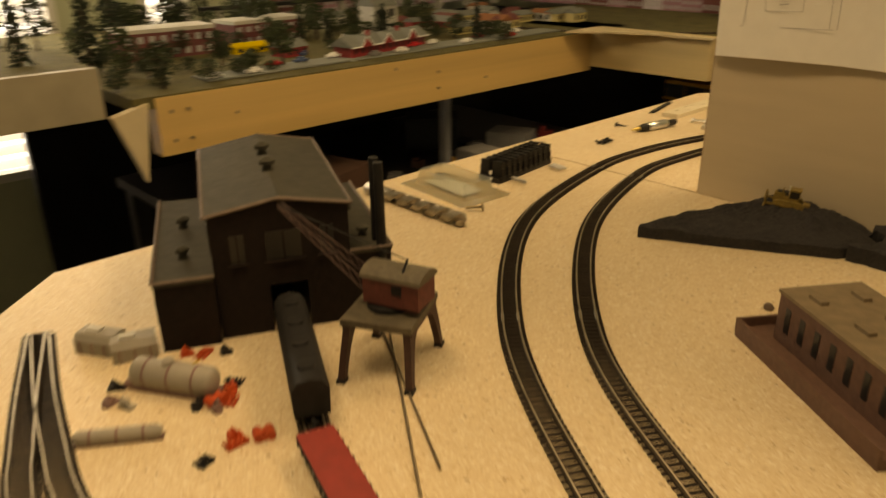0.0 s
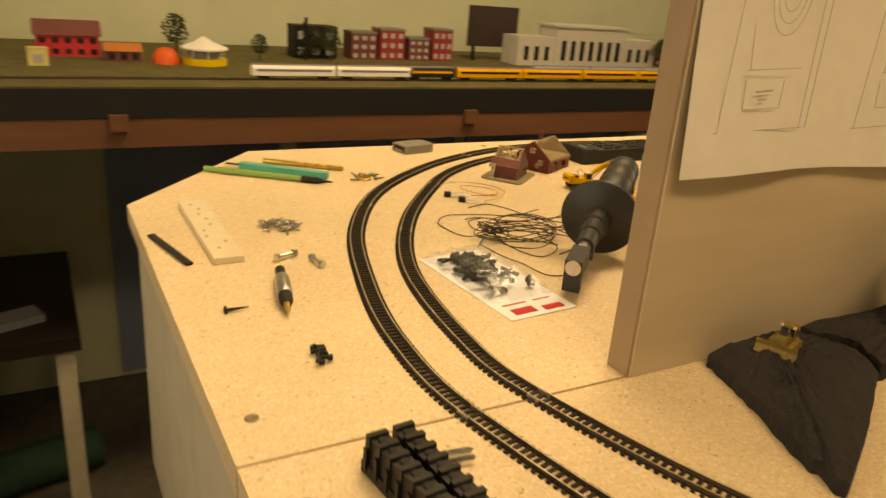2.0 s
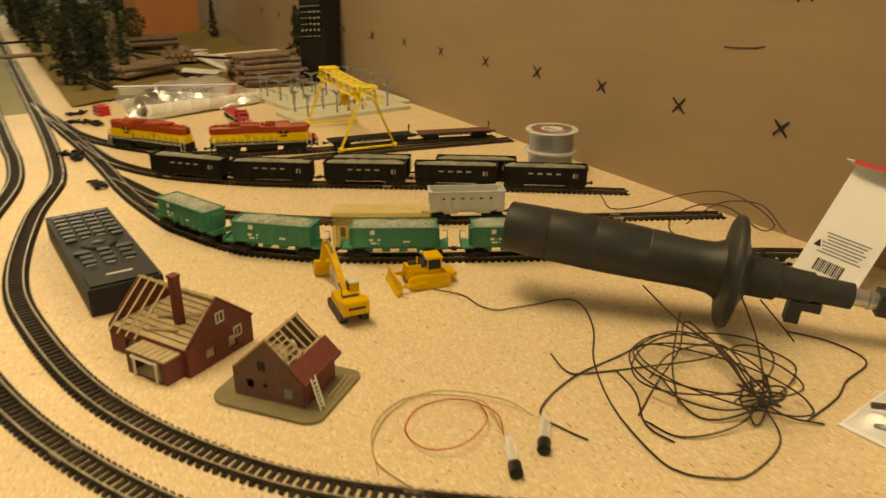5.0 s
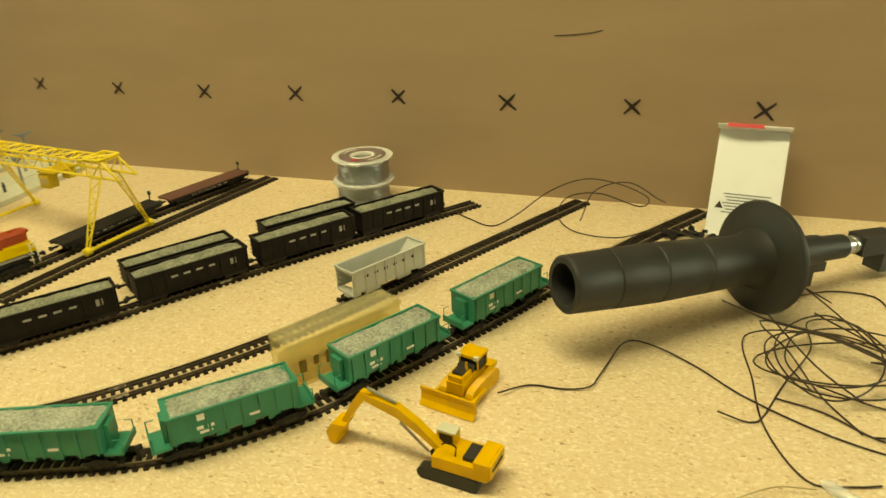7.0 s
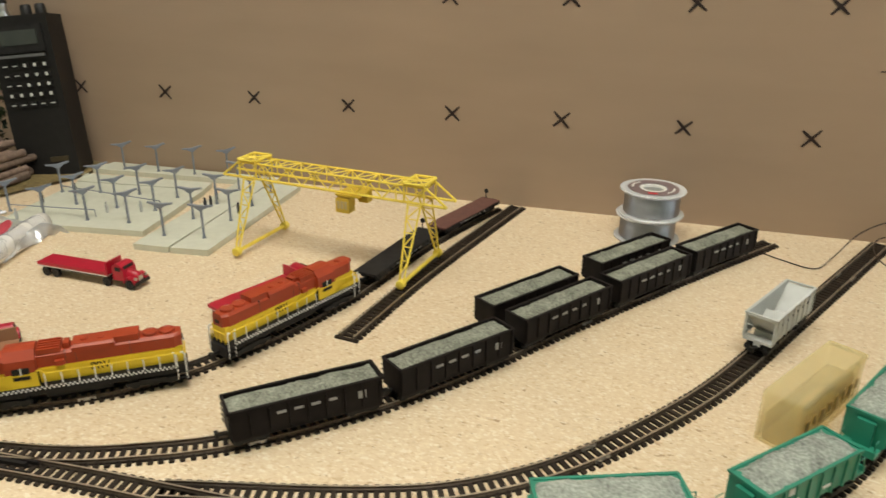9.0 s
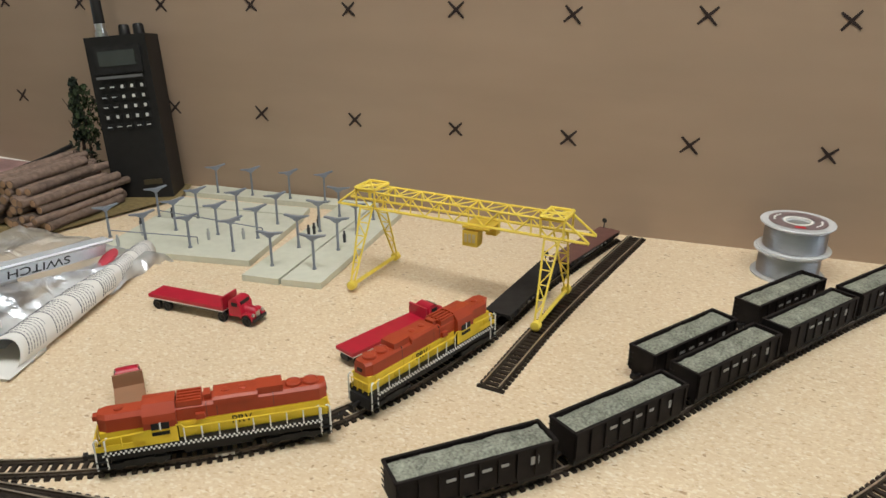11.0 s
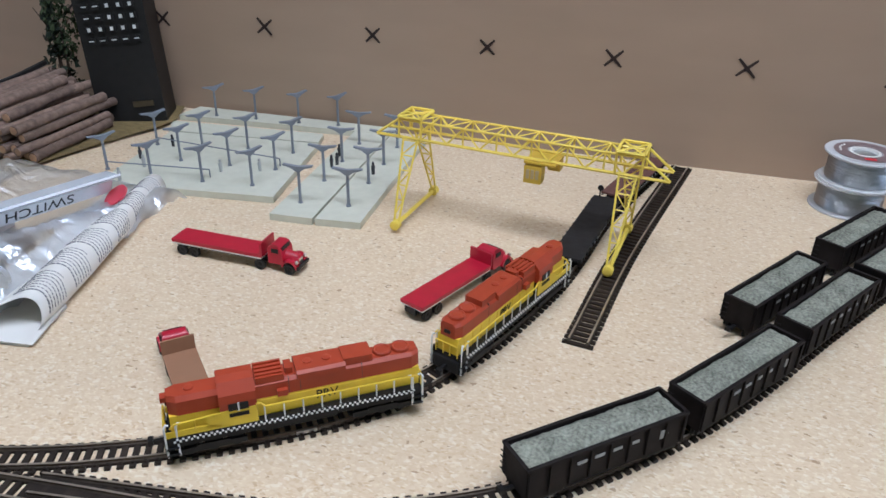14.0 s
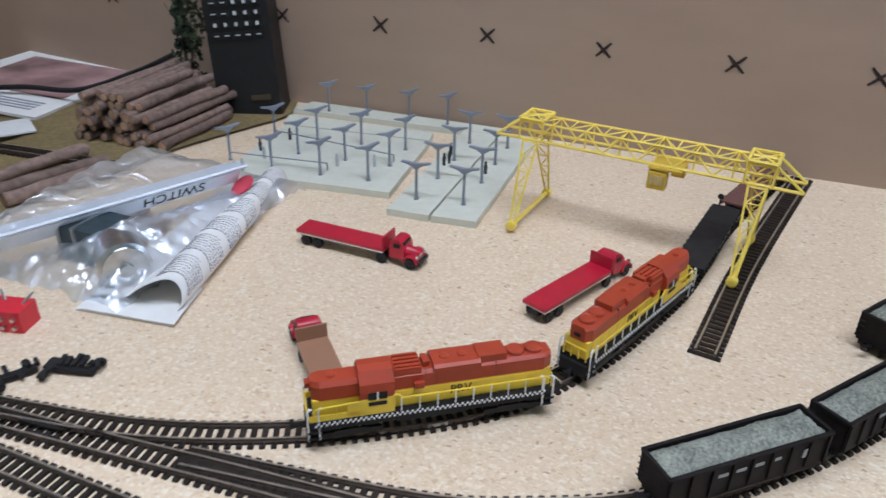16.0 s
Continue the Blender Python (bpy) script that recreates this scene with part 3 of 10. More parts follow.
def locomotive(m, label, hood_text):
    """A six-axle road switcher with the cab at its minus end."""
    L = 0.112
    t = thing("diesel_locomotive", m, label, "locomotive", "orange and yellow locomotives")
    part("frame", boxes(((0, 0, 0.0082), (L - 0.006, 0.0165, 0.0026)), ((0, 0, 0.0066), (0.03, 0.013, 0.0045))), SOOT, t, "black underframe", 0.0004)
    bm = B()
    turned(bm, (-0.017, 0, 0.0052), (1, 0, 0), [(0, 0.003), (0.001, 0.0048), (0.033, 0.0048), (0.034, 0.003)], 14)
    part("fuel_tank", bm, SOOT, t, "", 0, True)
    for x in (-0.036, 0.036):
        wheelset(t, x, SOOT, 0.027, 3)
    part("sill", boxes(((0, 0, 0.0103), (L - 0.006, 0.0182, 0.0022))), SOOT, t, "", 0.0003)
    part("walkway", boxes(((0, 0, 0.0117), (L - 0.007, 0.0178, 0.0006))), BLACK, t, "black side walkway")
    for s in (-1, 1):
        bm = B()
        for row in range(2):
            for k in range(46):
                box(bm, (-L / 2 + 0.0055 + k * 0.0022 + row * 0.0011, s * 0.00925, 0.0103 + row * 0.001), (0.00088, 0.0003, 0.0008))
        part("checked_sill", bm, WHITE, t, "white checkered sill stripe")
    # long hood
    part("hood", boxes(((0.018, 0, 0.0162), (0.07, 0.0118, 0.0086))), LOCO_Y, t, "yellow lower long hood", 0.0005)
    bm = B()
    ring_loft(bm, [[(x, y * k, z) for y, z in ((-0.006, 0.0203), (-0.006, 0.0262), (-0.0043, 0.0275), (0.0043, 0.0275), (0.006, 0.0262), (0.006, 0.0203))] for x, k in ((-0.0172, 1), (0.0496, 1), (0.0533, 0.68))])
    part("hood_roof", bm, ORANGE, t, "orange upper long hood", 0.0003)
    part("seam_line", boxes(*[((x, 0, 0.0239), (0.0003, 0.0121, 0.0072)) for x in (-0.0035, 0.0012, 0.0275)]), DECK_BR, t)
    bm = B()
    ring_loft(bm, [[(x, y * k, z) for y, z in ((-0.0068, 0.0262), (-0.0068, 0.0286), (-0.0054, 0.0296), (0.0054, 0.0296), (0.0068, 0.0286), (0.0068, 0.0262))] for x, k in ((0.0, 1), (0.0205, 1))])
    part("brake_blister", bm, ORANGE, t, "wide dynamic brake housing", 0.0003)
    for x in (0.0055, 0.0135):
        bm = B()
        turned(bm, (x, 0, 0.0294), (0, 0, 1), [(0, 0.0021), (0.0007, 0.0019), (0.0009, 0.001)], 14)
        part("roof_vent", bm, ORANGE, t, "", 0, True)
    part("intake_box", boxes(((0.0262, 0, 0.0287), (0.0125, 0.0098, 0.0034))), ORANGE, t, "raised roof intake", 0.0006)
    for x in (0.0378, 0.0462):
        bm = B()
        turned(bm, (x, 0, 0.0273), (0, 0, 1), [(0, 0.0042), (0.0014, 0.004), (0.0016, 0.0034), (0.0012, 0.0029), (0.0013, 0.0008)], 20)
        part("roof_fan", bm, ORANGE, t, "round fan housing", 0, True)
    bm = boxes(((-0.011, 0, 0.0281), (0.0115, 0.0112, 0.003)))
    part("filter_hatch", bm, ORANGE, t, "raised filter hatch behind the cab", 0.0005)
    for k in range(4):
        part("hatch_rib", boxes(((-0.011, -0.0039 + k * 0.0026, 0.0299), (0.0108, 0.0012, 0.0009))), ORANGE, t, "", 0.0002)
    part("exhaust", boxes(((-0.0028, 0, 0.0285), (0.003, 0.0062, 0.0032))), ORANGE, t, "", 0.0004)
    for s in (-1, 1):
        part("air_filter", boxes(((-0.0065, s * 0.0068, 0.0222), (0.0042, 0.0026, 0.0026))), ORANGE, t, "", 0.0003)
        for k in range(9):
            part("side_door", boxes(((-0.0125 + k * 0.0072, s * 0.00598, 0.0161), (0.0062, 0.0003, 0.0068))), LOCO_Y, t)
    # cab and short hood
    for s in (-1, 1):
        part("cab_side", boxes(((-0.0245, s * 0.0083, 0.0158), (0.0145, 0.0007, 0.0076))), LOCO_Y, t, "yellow cab side sheet", 0.0002)
        part("side_skirt", boxes(((-0.0425, s * 0.0083, 0.0134), (0.0215, 0.0007, 0.0026)), ((-0.0345, s * 0.0083, 0.0158), (0.0055, 0.0007, 0.0062))), LOCO_Y, t, "yellow skirt below the short hood", 0.0002)
    bm = B()
    ring_loft(bm, [[(x, y, z) for y, z in ((-0.0085, 0.0192), (-0.0087, 0.0228), (-0.0082, 0.0262), (-0.0045, 0.0302), (0, 0.0307), (0.0045, 0.0302), (0.0082, 0.0262), (0.0087, 0.0228), (0.0085, 0.0192))] for x in (-0.0318, -0.0172)])
    part("cab", bm, ORANGE, t, "orange cab with sloping roof sides", 0.0003)
    for s in (-1, 1):
        for dx in (-0.0022, 0.0022):
            part("cab_window", boxes(((-0.0245 + dx, s * 0.0087, 0.0209), (0.0036, 0.0006, 0.0032))), BLACK, t)
        part("window_post", boxes(((-0.0245, s * 0.0089, 0.0209), (0.0007, 0.0006, 0.0036))), WHITE, t)
        part("number_bar", boxes(((-0.0245, s * 0.0088, 0.0172), (0.0078, 0.0003, 0.0017))), BLACK, t)
    part("short_hood", boxes(((-0.0415, 0, 0.0158), (0.0195, 0.0112, 0.0078))), LOCO_Y, t, "yellow lower short hood", 0.0006)
    bm = B()
    ring_loft(bm, [[(x, y * k, z) for y, z in ((-0.0057, 0.0197), (-0.0057, 0.0258), (-0.004, 0.0276), (0.004, 0.0276), (0.0057, 0.0258), (0.0057, 0.0197))] for x, k in ((-0.0514, 0.62), (-0.0478, 1), (-0.0316, 1))])
    part("short_hood_roof", bm, ORANGE, t, "orange upper short hood", 0.0003)
    bm = B()
    turned(bm, (-0.0425, 0, 0.0275), (0, 0, 1), [(0, 0.0021), (0.0008, 0.0019), (0.001, 0.0008)], 14)
    part("sand_hatch", bm, ORANGE, t, "", 0, True)
    part("bell", boxes(((-0.0525, 0.0, 0.0252), (0.0024, 0.0038, 0.0022))), ORANGE, t, "", 0.0004)
    # hand rails
    for s in (-1, 1):
        y = s * 0.0087
        for k in range(9):
            x = -0.0145 + k * 0.0079
            part("handrail_post", tubes([((x, y, 0.0113), (x, y, 0.0182), 0.00034)], 4), WHITE, t)
        bm = B()
        loose(bm, [(-0.0178, y, 0.0202), (-0.0158, y, 0.0202), (-0.0138, y, 0.0182), (0.0505, y, 0.0182), (0.052, y, 0.0172)], 0.00042, 5)
        part("handrail", bm, LOCO_Y, t, "yellow hand rail")
        bm = B()
        loose(bm, [(-0.0515, y, 0.0165), (-0.05, y, 0.0182), (-0.0322, y, 0.0192)], 0.00042, 5)
        part("handrail", bm, LOCO_Y, t, "yellow hand rail")
        part("handrail_post", tubes([((-0.042, y, 0.014), (-0.042, y, 0.0186), 0.00034)], 4), LOCO_Y, t)
        for e in (-1, 1):
            x = e * (L / 2 - 0.0022)
            for dx in (0.0, 0.0045):
                bm = B()
                loose(bm, [(x - e * dx, y, 0.0032), (x - e * dx, y, 0.0172), (x - e * (dx + 0.001), y * 0.97, 0.0186), (x - e * (dx + 0.0018), y * 0.95, 0.018)], 0.0005, 5)
                part("grab_iron", bm, WHITE, t)
            for z in (0.0042, 0.0072):
                part("step", boxes(((x - e * 0.0022, y * 0.94, z), (0.0048, 0.0026, 0.0006))), SOOT, t)
    for e in (-1, 1):
        part("pilot", boxes(((e * (L / 2 - 0.0022), 0, 0.0062), (0.0016, 0.0145, 0.006))), SOOT, t, "", 0.0002)
        part("end_rail", tubes([((e * (L / 2 - 0.0022), -0.0062, 0.0172), (e * (L / 2 - 0.0022), 0.0062, 0.0172), 0.0004)] + [((e * (L / 2 - 0.0022), y, 0.0112), (e * (L / 2 - 0.0022), y, 0.0172), 0.0004) for y in (-0.0062, -0.002, 0.002, 0.0062)], 4), LOCO_Y, t)
        part("headlight", boxes(((e * 0.0535 if e > 0 else -0.0517, 0, 0.0232), (0.0008, 0.0034, 0.0016))), BLACK, t)
    couplers(t, L / 2 - 0.001)
    for s in (-1, 1):
        c = bpy.data.curves.new("lettering", "FONT")
        c.body, c.size, c.extrude, c.align_x = hood_text, 0.0056, 0.0001, "CENTER"
        c.materials.append(BLACK)
        ob = new("lettering", c)
        ob.parent = t
        ob.matrix_local = pose(0.012, s * 0.0063, 0.0152, 90, 0, 0 if s < 0 else 180)
    return t


locomotive(LOCO_T.place(-0.706, -0.3805) @ Matrix.Diagonal((1.0, 1, 1.07, 1)), "orange and yellow diesel locomotive on the siding", "PRV")
locomotive(LOCO_T.place(-0.635, -0.2785, True) @ Matrix.Diagonal((1, 1, 1.07, 1)), "orange and yellow diesel locomotive coupled behind another", "PRV")


def heap(bm, hx, hy, z, h, seed, nx=52, ny=14):
    """A lumpy load, flat at its rim."""
    g = []
    for i in range(nx + 1):
        row = []
        for j in range(ny + 1):
            u, v = i / nx * 2 - 1, j / ny * 2 - 1
            lump = noise.noise(Vector((u * hx * 900, v * hy * 900, seed))) * 0.0006 + noise.noise(Vector((u * hx * 300, v * hy * 300, seed))) * 0.0006 + noise.noise(Vector((u * hx * 90, v * hy * 90, seed + 9))) * 0.0008
            row.append(bm.verts.new((u * hx, v * hy, z + h * (1 - abs(v) ** 3) * (1 - abs(u) ** 8) + lump)))
        g.append(row)
    for a, b in zip(g, g[1:]):
        for j in range(ny):
            bm.faces.new((a[j], b[j], b[j + 1], a[j + 1]))


def gondola(m, label, seed, upside=False):
    L, W, H0, H1 = 0.077, 0.0172, 0.0062, 0.021
    t = thing("gondola_car", m, label, "gondola car", "black gondola cars")
    part("floor", boxes(((0, 0, H0), (L, W, 0.0012))), GON, t)
    for q in (-1, 1):
        part("side", boxes(((0, q * (W / 2 - 0.0004), (H0 + H1) / 2), (L, 0.0008, H1 - H0))), GON, t)
        part("end", boxes(((q * (L / 2 - 0.0004), 0, (H0 + H1) / 2), (0.0008, W, H1 - H0))), GON, t)
    part("top_rim", boxes(*[((0, s * (W / 2), H1), (L + 0.001, 0.0016, 0.0012)) for s in (-1, 1)], *[((s * L / 2, 0, H1), (0.0016, W, 0.0012)) for s in (-1, 1)]), GON, t, "", 0.0002)
    for k in range(9):
        x = -L / 2 + 0.001 + k * (L - 0.002) / 8
        part("side_rib", boxes(*[((x, s * (W / 2 + 0.0004), (H0 + H1) / 2), (0.0013, 0.0012, H1 - H0 - 0.001)) for s in (-1, 1)]), GON, t)
    part("sill", boxes(((0, 0, H0 - 0.0008), (L - 0.012, 0.006, 0.0016)), *[((0, s * (W / 2 - 0.0006), H0 - 0.0004), (L - 0.004, 0.0012, 0.002)) for s in (-1, 1)]), GON, t)
    bm = B()
    heap(bm, L / 2 - 0.001, W / 2 - 0.001, H1 - 0.0014, 0.0026, seed)
    part("stone_load", bm, LOAD, t, "grey-green crushed stone load", 0, True)
    bm = B()
    for s in (-1, 1):
        for k in range(4):
            box(bm, (s * (-0.012 + k * 0.0085), s * (W / 2 + 0.0001), 0.0155), (0.0046, 0.0004, 0.0014))
        box(bm, (-s * 0.0275, s * (W / 2 + 0.0001), 0.014), (0.0042, 0.0004, 0.0042))
    part("lettering_bar", bm, LETTER, t)
    for x in (-0.0285, 0.0285):
        wheelset(t, x, SOOT, 0.017)
    for e in (-1, 1):
        part("end_ladder", tubes([((e * (L / 2 + 0.0006), 0.006, z), (e * (L / 2 + 0.0006), 0.0095, z), 0.0003) for z in (0.008, 0.011, 0.014, 0.017)], 4), GON, t)
    couplers(t, L / 2)
    return t


for i, (x, y) in enumerate(((-0.5824, -0.3667), (-0.5264, -0.3031), (-0.4755, -0.23), (-0.426, -0.159), (-0.3765, -0.0915))):
    gondola(BLACK_T.place(x, y), "black gondola car with a grey stone load", i)
for i, (x, y) in enumerate(((-0.4955, -0.2145), (-0.4372, -0.1285))):
    p, a = BLACK_T.near(x, y)
    gondola(pose(x, y, 0.0005, 0, 0, a), "black gondola car standing on the bare board", 11 + i)


def flat_car(m, label, L, deck):
    t = thing("flat_car", m, label, "flat car", "flat cars")
    part("deck", boxes(((0, 0, 0.008), (L, 0.0185, 0.0016))), deck, t, "", 0.0003)
    part("sill", boxes(((0, 0, 0.0063), (L - 0.01, 0.005, 0.0026)), *[((0, s * 0.0088, 0.0068), (L - 0.002, 0.0012, 0.0024)) for s in (-1, 1)]), SOOT, t, "", 0.0002)
    for k in range(13):
        for s in (-1, 1):
            part("stake_pocket", boxes(((-L / 2 + 0.005 + k * (L - 0.01) / 12, s * 0.0098, 0.007), (0.0012, 0.0008, 0.0022))), SOOT, t)
    part("lettering_bar", boxes(*[((k * 0.007 - 0.02, s * 0.00985, 0.0068), (0.0042, 0.0003, 0.0009)) for k in range(6) for s in (-1, 1)]), LETTER, t)
    for x in (-L / 2 + 0.015, L / 2 - 0.015):
        wheelset(t, x, SOOT, 0.017)
    part("brake_wheel", tubes([((L / 2 - 0.001, 0.005, 0.008), (L / 2 - 0.001, 0.005, 0.0155), 0.0005), ((L / 2 - 0.001, 0.005, 0.0152), (L / 2 - 0.0005, 0.005, 0.0152), 0.0022)], 8), SOOT, t)
    couplers(t, L / 2)


flat_car(LOCO_T.place(-0.604, -0.161), "low black flat car with an empty deck", 0.098, SOOT)
flat_car(LOCO_T.place(-0.582, -0.0625), "low brown flat car with an empty deck", 0.088, DECK_BR)


def ore_hopper(m, label, seed):
    t = thing("hopper_car", m, label, "hopper car", "green hopper cars")
    L, W, H0, H1 = 0.061, 0.019, 0.0075, 0.0246
    bm = B()
    ring_loft(bm, [[(-L / 2, y, z) for y, z in ((-W / 2, H1), (W / 2, H1), (W / 2, H0 + 0.003), (W / 2 - 0.004, H0), (-W / 2 + 0.004, H0), (-W / 2, H0 + 0.003))], [(L / 2, y, z) for y, z in ((-W / 2, H1), (W / 2, H1), (W / 2, H0 + 0.003), (W / 2 - 0.004, H0), (-W / 2 + 0.004, H0), (-W / 2, H0 + 0.003))]])
    part("body", bm, GREEN, t, "green ribbed hopper body", 0.0003)
    part("top_rim", boxes(*[((0, s * W / 2, H1), (L + 0.001, 0.0014, 0.0012)) for s in (-1, 1)], *[((s * L / 2, 0, H1), (0.0014, W, 0.0012)) for s in (-1, 1)]), GREEN, t, "", 0.0002)
    for k in range(8):
        x = -L / 2 + 0.002 + k * (L - 0.004) / 7
        part("side_rib", boxes(*[((x, s * (W / 2 + 0.0003), (H0 + H1) / 2 + 0.001), (0.0011, 0.0009, H1 - H0 - 0.003)) for s in (-1, 1)]), GREEN, t)
    for k in range(4):
        x = -0.019 + k * 0.0127
        part("hopper_chute", boxes(((x, 0, 0.0066), (0.006, 0.0095, 0.004))), GREEN, t, "", 0.0006)
    for e in (-1, 1):
        part("end_platform", boxes(((e * (L / 2 + 0.004), 0, 0.0085), (0.009, 0.0165, 0.0014)), ((e * (L / 2 + 0.0082), 0, 0.0098), (0.001, 0.0165, 0.0036))), GREEN, t, "", 0.0002)
        part("end_rail", tubes([((e * (L / 2 + 0.0082), s * 0.0075, 0.0095), (e * (L / 2 + 0.0082), s * 0.0075, 0.0165), 0.0003) for s in (-1, 1)] + [((e * (L / 2 + 0.0082), s * 0.0075, 0.0162), (e * (L / 2 + 0.0045), s * 0.0075, 0.0162), 0.0003) for s in (-1, 1)], 4), GREEN, t)
        part("end_slope", boxes(((e * (L / 2 + 0.0012), 0, 0.0155), (0.0022, 0.008, 0.013))), GREEN, t, "", 0.0004)
    bm = B()
    heap(bm, L / 2 - 0.0006, W / 2 - 0.0006, H1 - 0.0002, 0.0022, seed + 40, 44, 14)
    part("stone_load", bm, LOAD2, t, "rough light grey stone load", 0, True)
    bm = B()
    for s in (-1, 1):
        for dx, z, w, h in ((-0.0155, 0.0215, 0.0034, 0.0032), (-0.0165, 0.0158, 0.003, 0.0016), (-0.0115, 0.0158, 0.003, 0.0016), (-0.014, 0.0132, 0.006, 0.0012), (0.009, 0.0145, 0.005, 0.0012)):
            box(bm, (s * dx * -1, s * (W / 2 + 0.0002), z), (w, 0.0004, h))
    part("lettering_bar", bm, WHITE, t)
    for x in (-0.0265, 0.0265):
        wheelset(t, x, SOOT, 0.016)
    couplers(t, 0.0375)


for i, (x, y) in enumerate(((-0.4282, -0.4055), (-0.3545, -0.3634), (-0.3037, -0.2915), (-0.2613, -0.2155))):
    ore_hopper(GREEN_T.place(x, y, True), "green hopper car with a light stone load", i)


def open_hopper(m, name, label, material, wheels=True, category="hopper car"):
    t = thing(name, m, label, category)
    L, W, H0, H1 = 0.062, 0.018, 0.0075, 0.0255
    part("side", boxes(((0, W / 2 - 0.0004, 0.0178), (L, 0.0008, 0.0155))), material, t, "", 0.0002)
    part("side", boxes(((0, -W / 2 + 0.0004, 0.0178), (L, 0.0008, 0.0155))), material, t, "", 0.0002)
    part("top_rim", boxes(*[((0, s * W / 2, H1), (L + 0.001, 0.0014, 0.001)) for s in (-1, 1)], *[((s * L / 2, 0, H1), (0.0014, W, 0.001)) for s in (-1, 1)]), material, t, "", 0.0002)
    bm = B()
    W2 = W / 2 - 0.0008
    for pts in (((-L / 2, H1 - 0.001), (-0.014, 0.009)), ((-0.014, 0.009), (0, 0.0165)), ((0, 0.0165), (0.014, 0.009)), ((0.014, 0.009), (L / 2, H1 - 0.001))):
        (xa, za), (xb, zb) = pts
        ring_loft(bm, [[(xa, y, za), (xb, y, zb), (xb, y, zb - 0.0008), (xa, y, za - 0.0008)] for y in (-W2, W2)])
    part("slope_sheet", bm, material, t, "sloping floor sheets")
    for k in range(8):
        x = -L / 2 + 0.002 + k * (L - 0.004) / 7
        part("side_rib", boxes(*[((x, s * (W / 2 + 0.0003), 0.0178), (0.001, 0.0009, 0.0152)) for s in (-1, 1)]), material, t)
    part("hopper_bay", boxes(((-0.0135, 0, 0.0082), (0.012, 0.013, 0.0045)), ((0.0135, 0, 0.0082), (0.012, 0.013, 0.0045))), material, t, "", 0.0012)
    part("centre_sill", boxes(((0, 0, 0.0068), (L, 0.004, 0.002)), *[((e * (L / 2 - 0.003), 0, 0.0088), (0.006, W - 0.001, 0.0016)) for e in (-1, 1)]), material, t)
    for e in (-1, 1):
        part("end_post", tubes([((e * (L / 2 - 0.0005), s * 0.0083, 0.009), (e * (L / 2 - 0.0005), s * 0.0083, H1), 0.0005) for s in (-1, 1)] + [((e * (L / 2 - 0.0005), 0.0083, z), (e * (L / 2 - 0.0005), 0.0045, z), 0.0003) for z in (0.011, 0.0145, 0.018, 0.0215)], 4), material, t)
    if wheels:
        part("lettering_bar", boxes(*[((-0.02 + k * 0.008, s * (W / 2 + 0.0002), 0.02), (0.0028, 0.0003, 0.0018)) for k in range(6) for s in (-1, 1)]), GON, t)
        for x in (-0.022, 0.022):
            wheelset(t, x, SOOT, 0.016)
        couplers(t, L / 2)
    return t


open_hopper(HOP_T.place(-0.333, -0.208), "hopper_car", "empty light grey hopper car with open top", GREYP)
AMBER = glass("amber_clear_plastic", (0.92, 0.86, 0.62), 0.1, 0.86)
cb = thing("plastic_car_box", pose(-0.3345, -0.286, 0, 0, 0, 58), "upturned clear yellowed plastic train box on the board", "plastic box")
L, W, H = 0.074, 0.019, 0.0285
for nm, c, s in (("top_panel", (0, 0, H), (L, W, 0.0012)), ("side_panel", (0, W / 2, H / 2), (L, 0.0012, H - 0.0012)), ("side_panel", (0, -W / 2, H / 2), (L, 0.0012, H - 0.0012)), ("end_panel", (L / 2, 0, H / 2), (0.0012, W - 0.0024, H - 0.0012)), ("end_panel", (-L / 2, 0, H / 2), (0.0012, W - 0.0024, H - 0.0012))):
    part(nm, boxes((c, s)), AMBER, cb, "", 0.0003)
part("insert", boxes(((0.0, 0, 0.0085), (0.07, 0.0145, 0.0155))), glass("yellow_insert", (0.78, 0.68, 0.36), 0.3, 0.8), cb, "yellowed card insert", 0.001)
part("lid_lip", boxes(((0, -W / 2 - 0.0006, H - 0.0012), (L + 0.0012, 0.0012, 0.0024)), ((L / 2 + 0.0006, 0, H - 0.0012), (0.0012, W, 0.0024))), AMBER, cb, "", 0.0003)
AMBD = mat("amber_print", (0.3, 0.2, 0.06), 0.6, var=0.2)
for k in range(8):
    part("print_bar", boxes(((-0.029 + k * 0.0083, -W / 2 - 0.0009, 0.0135 + 0.001 * (k % 2)), (0.0042 - 0.0012 * (k % 3 == 1), 0.0004, 0.0075 - 0.002 * (k % 2)))), AMBD, cb, "dark printed mark")

# ---- things on the yard side of the bench ----
PAD = mat("pale_grey_styrene", (0.58, 0.58, 0.48), 0.6, var=0.06, scale=150)
STEEL = mat("blue_grey_plastic", (0.2, 0.22, 0.26), 0.5, var=0.1, scale=160)
GRIP = mat("soft_dark_rubber", (0.022, 0.023, 0.024), 0.5, var=0.15, scale=90, bump=0.05)
CLEAR = glass("clear_plastic", (0.95, 0.96, 0.97), 0.05, 0.72)
BAGM = film("crumpled_clear_bag", 0.42, 1.0, 75, (0.93, 0.96, 1.0))
CATY = mat("machine_yellow", (0.68, 0.385, 0.022), 0.42, var=0.12, scale=140)


def platform(pts, label):
    bm = B()
    poly_prism(bm, pts, 0.0002, 0.0052)
    ob = part("station_platform", bm, PAD, None, "", 0.0004)
    return tagged(ob, label, "platform", "unfinished station platforms")


